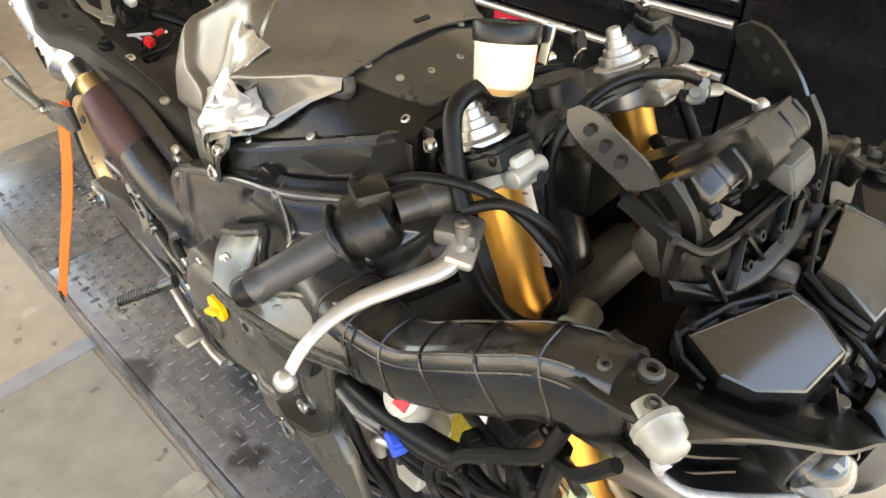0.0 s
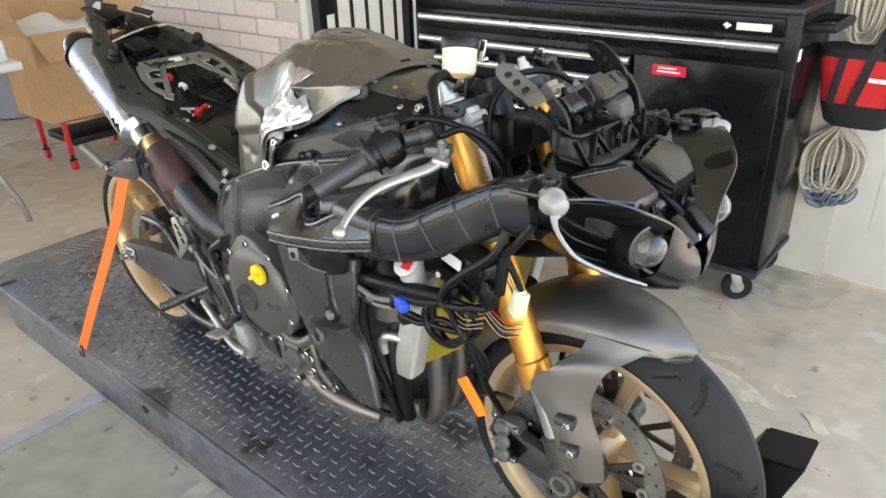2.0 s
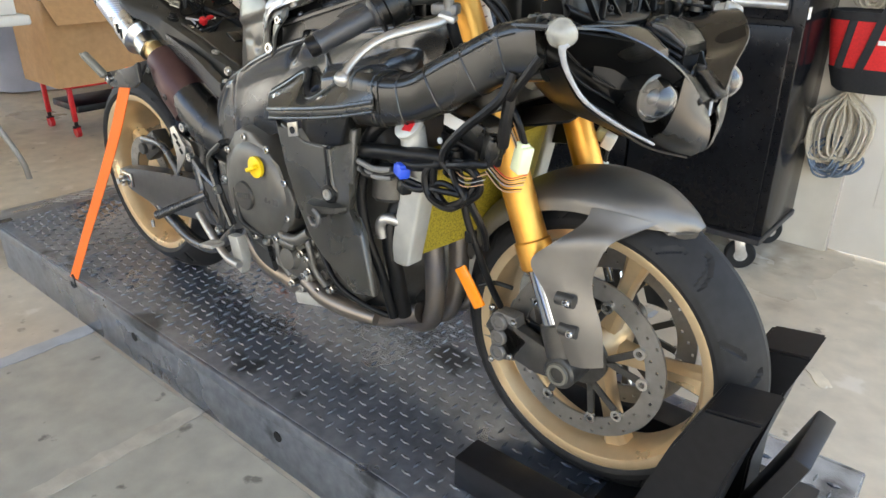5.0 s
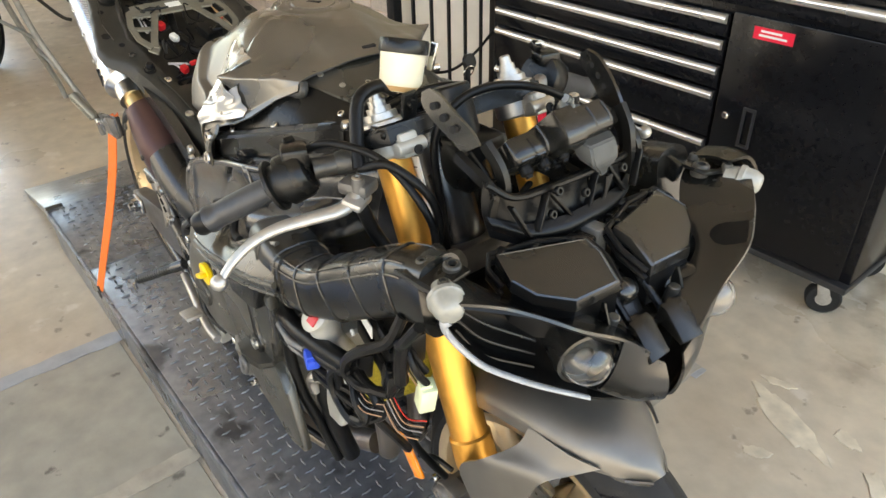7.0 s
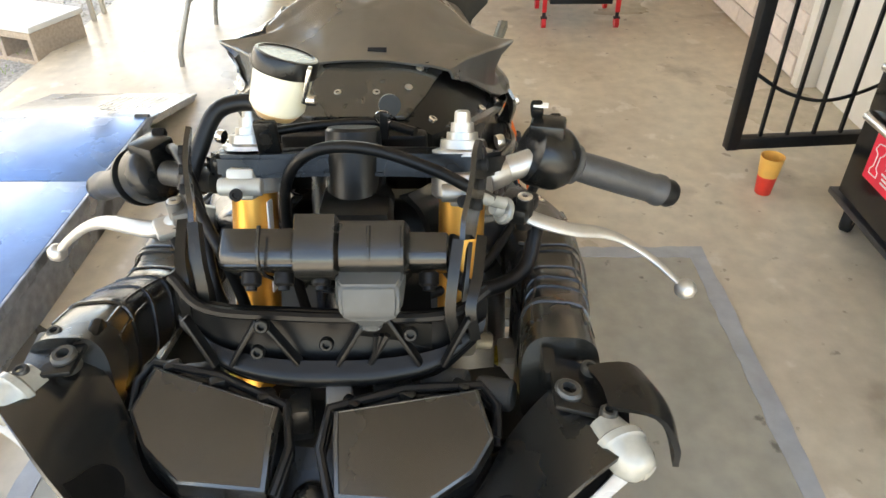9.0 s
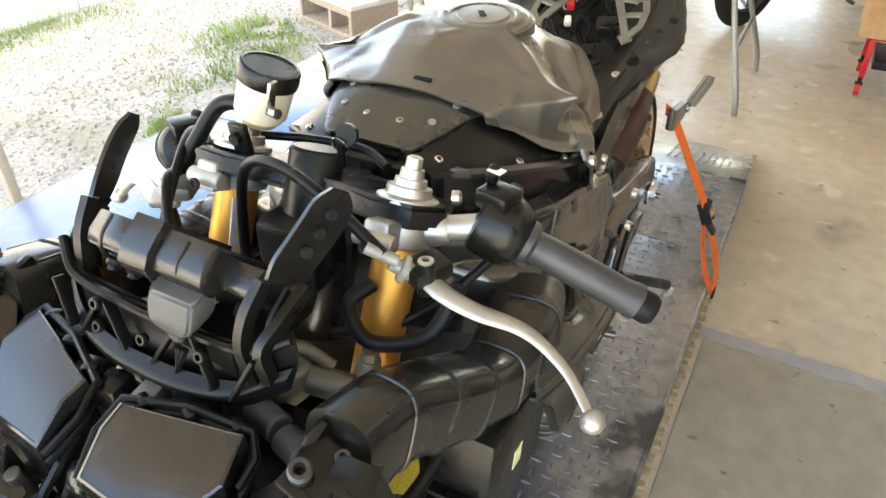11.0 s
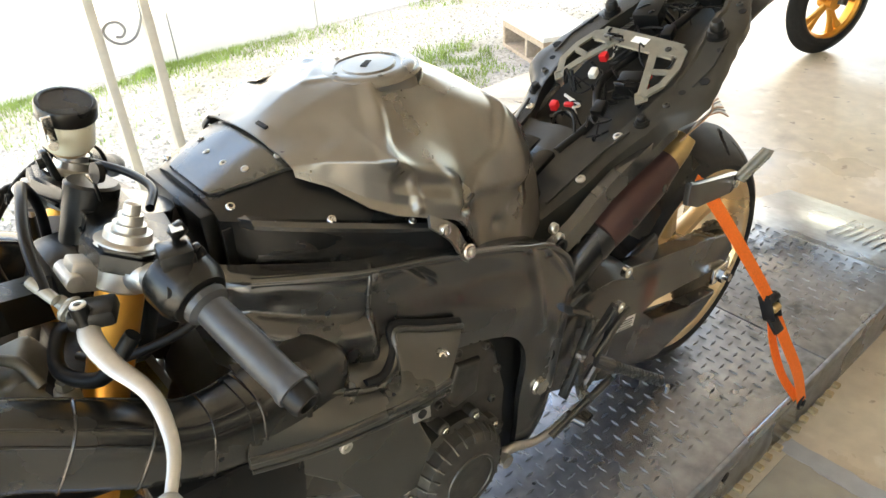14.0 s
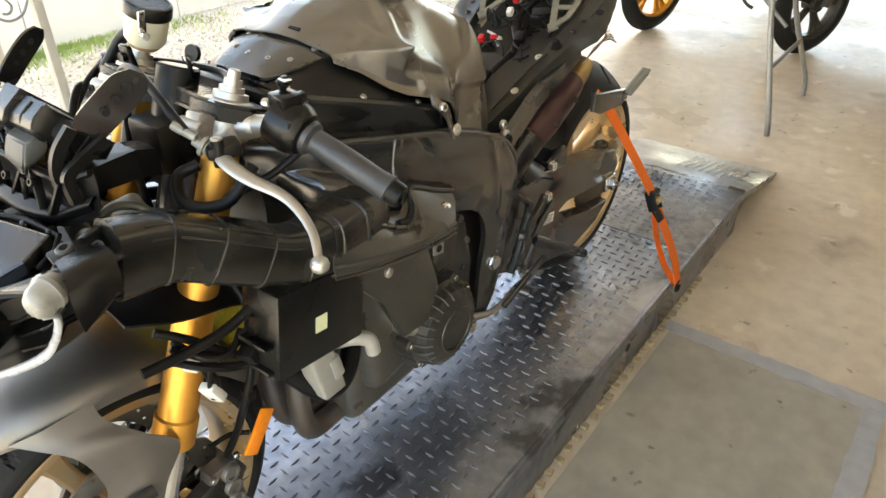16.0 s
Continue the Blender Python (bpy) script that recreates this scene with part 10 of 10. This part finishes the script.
# ---- parked motorcycles far off: wheel, engine mass and bodywork ----
def parked_bike(x, y, turn, body, rimmat, label):
    m = pose(x, y, 0, 0, -8, turn)
    root = thing("parked_motorcycle", label, "motorcycle", group="parked motorcycles", m=m)
    for cx, w in ((0.0, 0.11), (1.36, 0.17)):
        c = V(cx, 0, 0.30)
        bm = bm_new()
        tyre(bm, c, 0.30, w, 0.215, 48)
        wl = part("tyre", bm, "rubber", root)
        bm = bm_new()
        rim_body(bm, c, 0.215, w * 0.75, 40)
        cyl(bm, c - V(0, 0.05, 0), c + V(0, 0.05, 0), 0.04, n=18)
        rim_ob = part("rim", bm, rimmat, root)
        for k in range(10):
            part("spoke", spoke(bm_new(), c, (k // 2) * 1.2566, 0.215, 0.03, 0.16 if k % 2 else -0.16), rimmat, rim_ob)
    for s in (-1, 1):
        bm = bm_new()
        cyl(bm, (0.0, s * 0.09, 0.30), (0.26, s * 0.09, 0.95), 0.025, n=16)
        part("fork_leg", bm, "dark_metal", root)
    bm = bm_new()
    box(bm, (0.62, 0, 0.48), (0.55, 0.32, 0.42), bevel=0.08, seg=3)
    part("engine", bm, "engine", root)
    bm = bm_new()
    sheet(bm, [[(x_, -0.16 * f, z0), (x_, -0.13 * f, z1 - 0.05), (x_, 0, z1), (x_, 0.13 * f, z1 - 0.05), (x_, 0.16 * f, z0)] for x_, f, z0, z1 in ((0.25, 0.7, 0.75, 1.0), (0.45, 1.2, 0.55, 1.02), (0.75, 1.1, 0.5, 1.0), (1.05, 0.9, 0.7, 0.86), (1.5, 0.6, 0.86, 0.98))], 4, 4, 0.005)
    part("fairing", bm, body, root)
    bm = bm_new()
    tube(bm, [(0.62, -0.10, 0.25), (0.64, -0.24, 0.06), (0.66, -0.30, 0.015)], 0.012)
    part("side_stand", bm, "dark_metal", root)
    return root


M["bike_blue"] = material("dark_blue_paint", (0.012, 0.02, 0.07), 0.25, vary=0.1, coat=0.5)
parked_bike(-3.16, -1.0, 160, "bike_blue", "gold_fork", "parked dark blue motorcycle with gold wheels")
parked_bike(-3.22, -0.02, 150, "gate_black", "dark_metal", "parked black motorcycle behind the folding table")

# ---- yard edge: iron posts, cinder block, grass ----
post = thing("iron_posts", "pair of white iron carport posts with scrollwork", "post", group="carport posts", m=pose(0.475, -2.06, 0))
for dx in (-0.097, 0.097):
    bm = bm_new()
    box(bm, (dx, 0.0, 1.30), (0.036, 0.036, 2.70), bevel=0.003)
    part("upright", bm, "post_white", post)
for z in (0.0, 0.62, 1.24):
    bm = bm_new()
    tube(bm, [(x - 0.475, 0, zz + z) for x, zz in ((0.394, 0.83), (0.395, 0.787), (0.402, 0.737), (0.437, 0.681), (0.489, 0.665), (0.530, 0.687), (0.545, 0.722), (0.523, 0.746), (0.487, 0.744), (0.468, 0.715), (0.483, 0.692), (0.506, 0.694))], 0.005, n=8, steps=6)
    part("scroll", bm, "scroll_iron", post, "grey iron scroll")
post2 = thing("iron_posts", "pair of white iron carport posts with scrollwork", "post", group="carport posts", m=pose(-2.55, -2.02, 0))
for dx in (-0.075, 0.075):
    bm = bm_new()
    box(bm, (dx, 0.0, 1.30), (0.026, 0.026, 2.60), bevel=0.003)
    part("upright", bm, "post_white", post2)
jk = thing("hanging_jacket", "dark jacket hanging from the carport post", "jacket", m=pose(-2.55, -1.98, 0.55))
for k, (dx, w) in enumerate(((-0.10, 0.07), (0.02, 0.08), (0.13, 0.06))):
    bm = bm_new()
    loft(bm, [[V(dx + math.cos(q) * w * f, 0.05 + math.sin(q) * 0.03 * f, z) for q in [2 * math.pi * j / 12 for j in range(12)]] for z, f in ((-0.10 - 0.05 * (k % 2), 0.5), (0.05, 0.8), (0.3, 1.0), (0.55, 0.9), (0.62, 0.5))])
    part("sleeve", bm, "tote_black", jk)
blk = thing("cinder_block", "tan two-cell block with a white top on the yard edge", "block", m=pose(-2.15, -2.30, -0.045, 0, 0, -21))
bm = bm_new()
for c, s in (((0, 0, 0.155), (0.36, 0.60, 0.04)), ((0, 0, 0.012), (0.36, 0.60, 0.025)), ((0, -0.285, 0.08), (0.36, 0.03, 0.12)), ((0, 0.06, 0.08), (0.36, 0.03, 0.12)), ((0, 0.285, 0.08), (0.36, 0.03, 0.12))):
    box(bm, c, s, bevel=0.003, seg=1)
part("block_body", bm, "cinder", blk)
bm = bm_new()
box(bm, (0, 0, 0.193), (0.38, 0.63, 0.032), bevel=0.008)
part("board", bm, "table_white", blk, "pale board lying on the block")
rg = random.Random(11)
verts, faces = [], []
def blade(x, y, z, h):
    a = rg.uniform(0, 6.28)
    l = rg.uniform(0.1, 0.6) * h
    i = len(verts)
    w = 0.004
    verts.extend([(x - w * math.sin(a), y + w * math.cos(a), z), (x + w * math.sin(a), y - w * math.cos(a), z), (x + l * math.cos(a) * 0.5, y + l * math.sin(a) * 0.5, z + h * 0.6), (x + l * math.cos(a), y + l * math.sin(a), z + h * 0.9)])
    faces.extend([(i, i + 1, i + 2), (i + 1, i + 3, i + 2)])
for _ in range(4200):
    x, y = rg.gauss(-0.05, 0.62), -4.06 + abs(rg.gauss(0, 0.13))
    if noise.noise(V(x * 1.6, y * 2.0, 0.3)) > -0.12:
        blade(x, y, -0.045, rg.uniform(0.015, 0.05))
for _ in range(3000):
    x, y = rg.uniform(-3.5, 2.5), -4.05 + abs(rg.gauss(0, 0.25))
    if noise.noise(V(x * 1.1, y * 2.0, 0.3)) > 0.02:
        blade(x, y, -0.045, rg.uniform(0.02, 0.06))
for cx, cy, sx, sy, num in ((-1.50, -2.45, 0.30, 0.22, 1500), (-0.95, -2.35, 0.22, 0.14, 500), (-1.75, -2.75, 0.2, 0.16, 900), (-0.42, -2.14, 0.10, 0.05, 500), (0.8, -2.16, 0.14, 0.05, 600), (0.75, -3.5, 0.3, 0.3, 500)):
    for _ in range(num):
        x, y = rg.gauss(cx, sx), rg.gauss(cy, sy)
        if y < -2.07 and noise.noise(V(x * 5, y * 5, 1.7)) > -0.1:
            blade(x, y, -0.045, rg.uniform(0.02, 0.06))
for _ in range(900):
    blade(rg.uniform(-2.4, 1.6), rg.uniform(-3.9, -2.15), -0.045, rg.uniform(0.01, 0.03))
me = bpy.data.meshes.new("grass")
me.from_pydata(verts, [], faces)
me.materials.append(M["grass"])
tagged(new("grass", me), "sparse bright green grass along the yard", "grass", kind="stuff")
verts, faces = [], []
for _ in range(9000):
    x, y, s = rg.uniform(-4.5, 2.5), rg.uniform(-3.9, -2.08), rg.uniform(0.006, 0.02)
    i = len(verts)
    verts.extend([(x + s, y, -0.047), (x, y + s * rg.uniform(0.6, 1.2), -0.047), (x - s, y, -0.047), (x, y - s, -0.047), (x + rg.uniform(-0.3, 0.3) * s, y, -0.047 + s * rg.uniform(0.4, 0.9))])
    faces.extend([(i, i + 1, i + 4), (i + 1, i + 2, i + 4), (i + 2, i + 3, i + 4), (i + 3, i, i + 4)])
me = bpy.data.meshes.new("gravel_stones")
me.from_pydata(verts, [], faces)
me.materials.append(M["gravel"])
tagged(new("gravel_stones", me), "loose pale gravel stones in the yard", "gravel", kind="stuff")

# ---- blocks of the north wall ----
me = None
bw, bh = 0.40, 0.102
for r in range(25):
    for c in range(10):
        x0 = -5.55 + c * bw + (bw / 2 if r % 2 else 0)
        z0 = 0.01 + r * bh
        xc, zc = x0 + bw / 2, z0 + bh / 2
        if xc > -1.68 or (-3.52 < xc < -1.98 and 1.12 < zc < 2.2):
            continue
        if me is None:
            b = bm_new()
            box(b, (0, 0, 0), (bw - 0.006, 0.02, bh - 0.006), bevel=0.004, seg=1)
            me = finish("block", b, "block")
        o = new("block", me)
        o.parent = wall_n
        o.location = (xc, WY - 0.004 + 0.002 * math.sin(r * 7.1 + c * 3.3), zc)
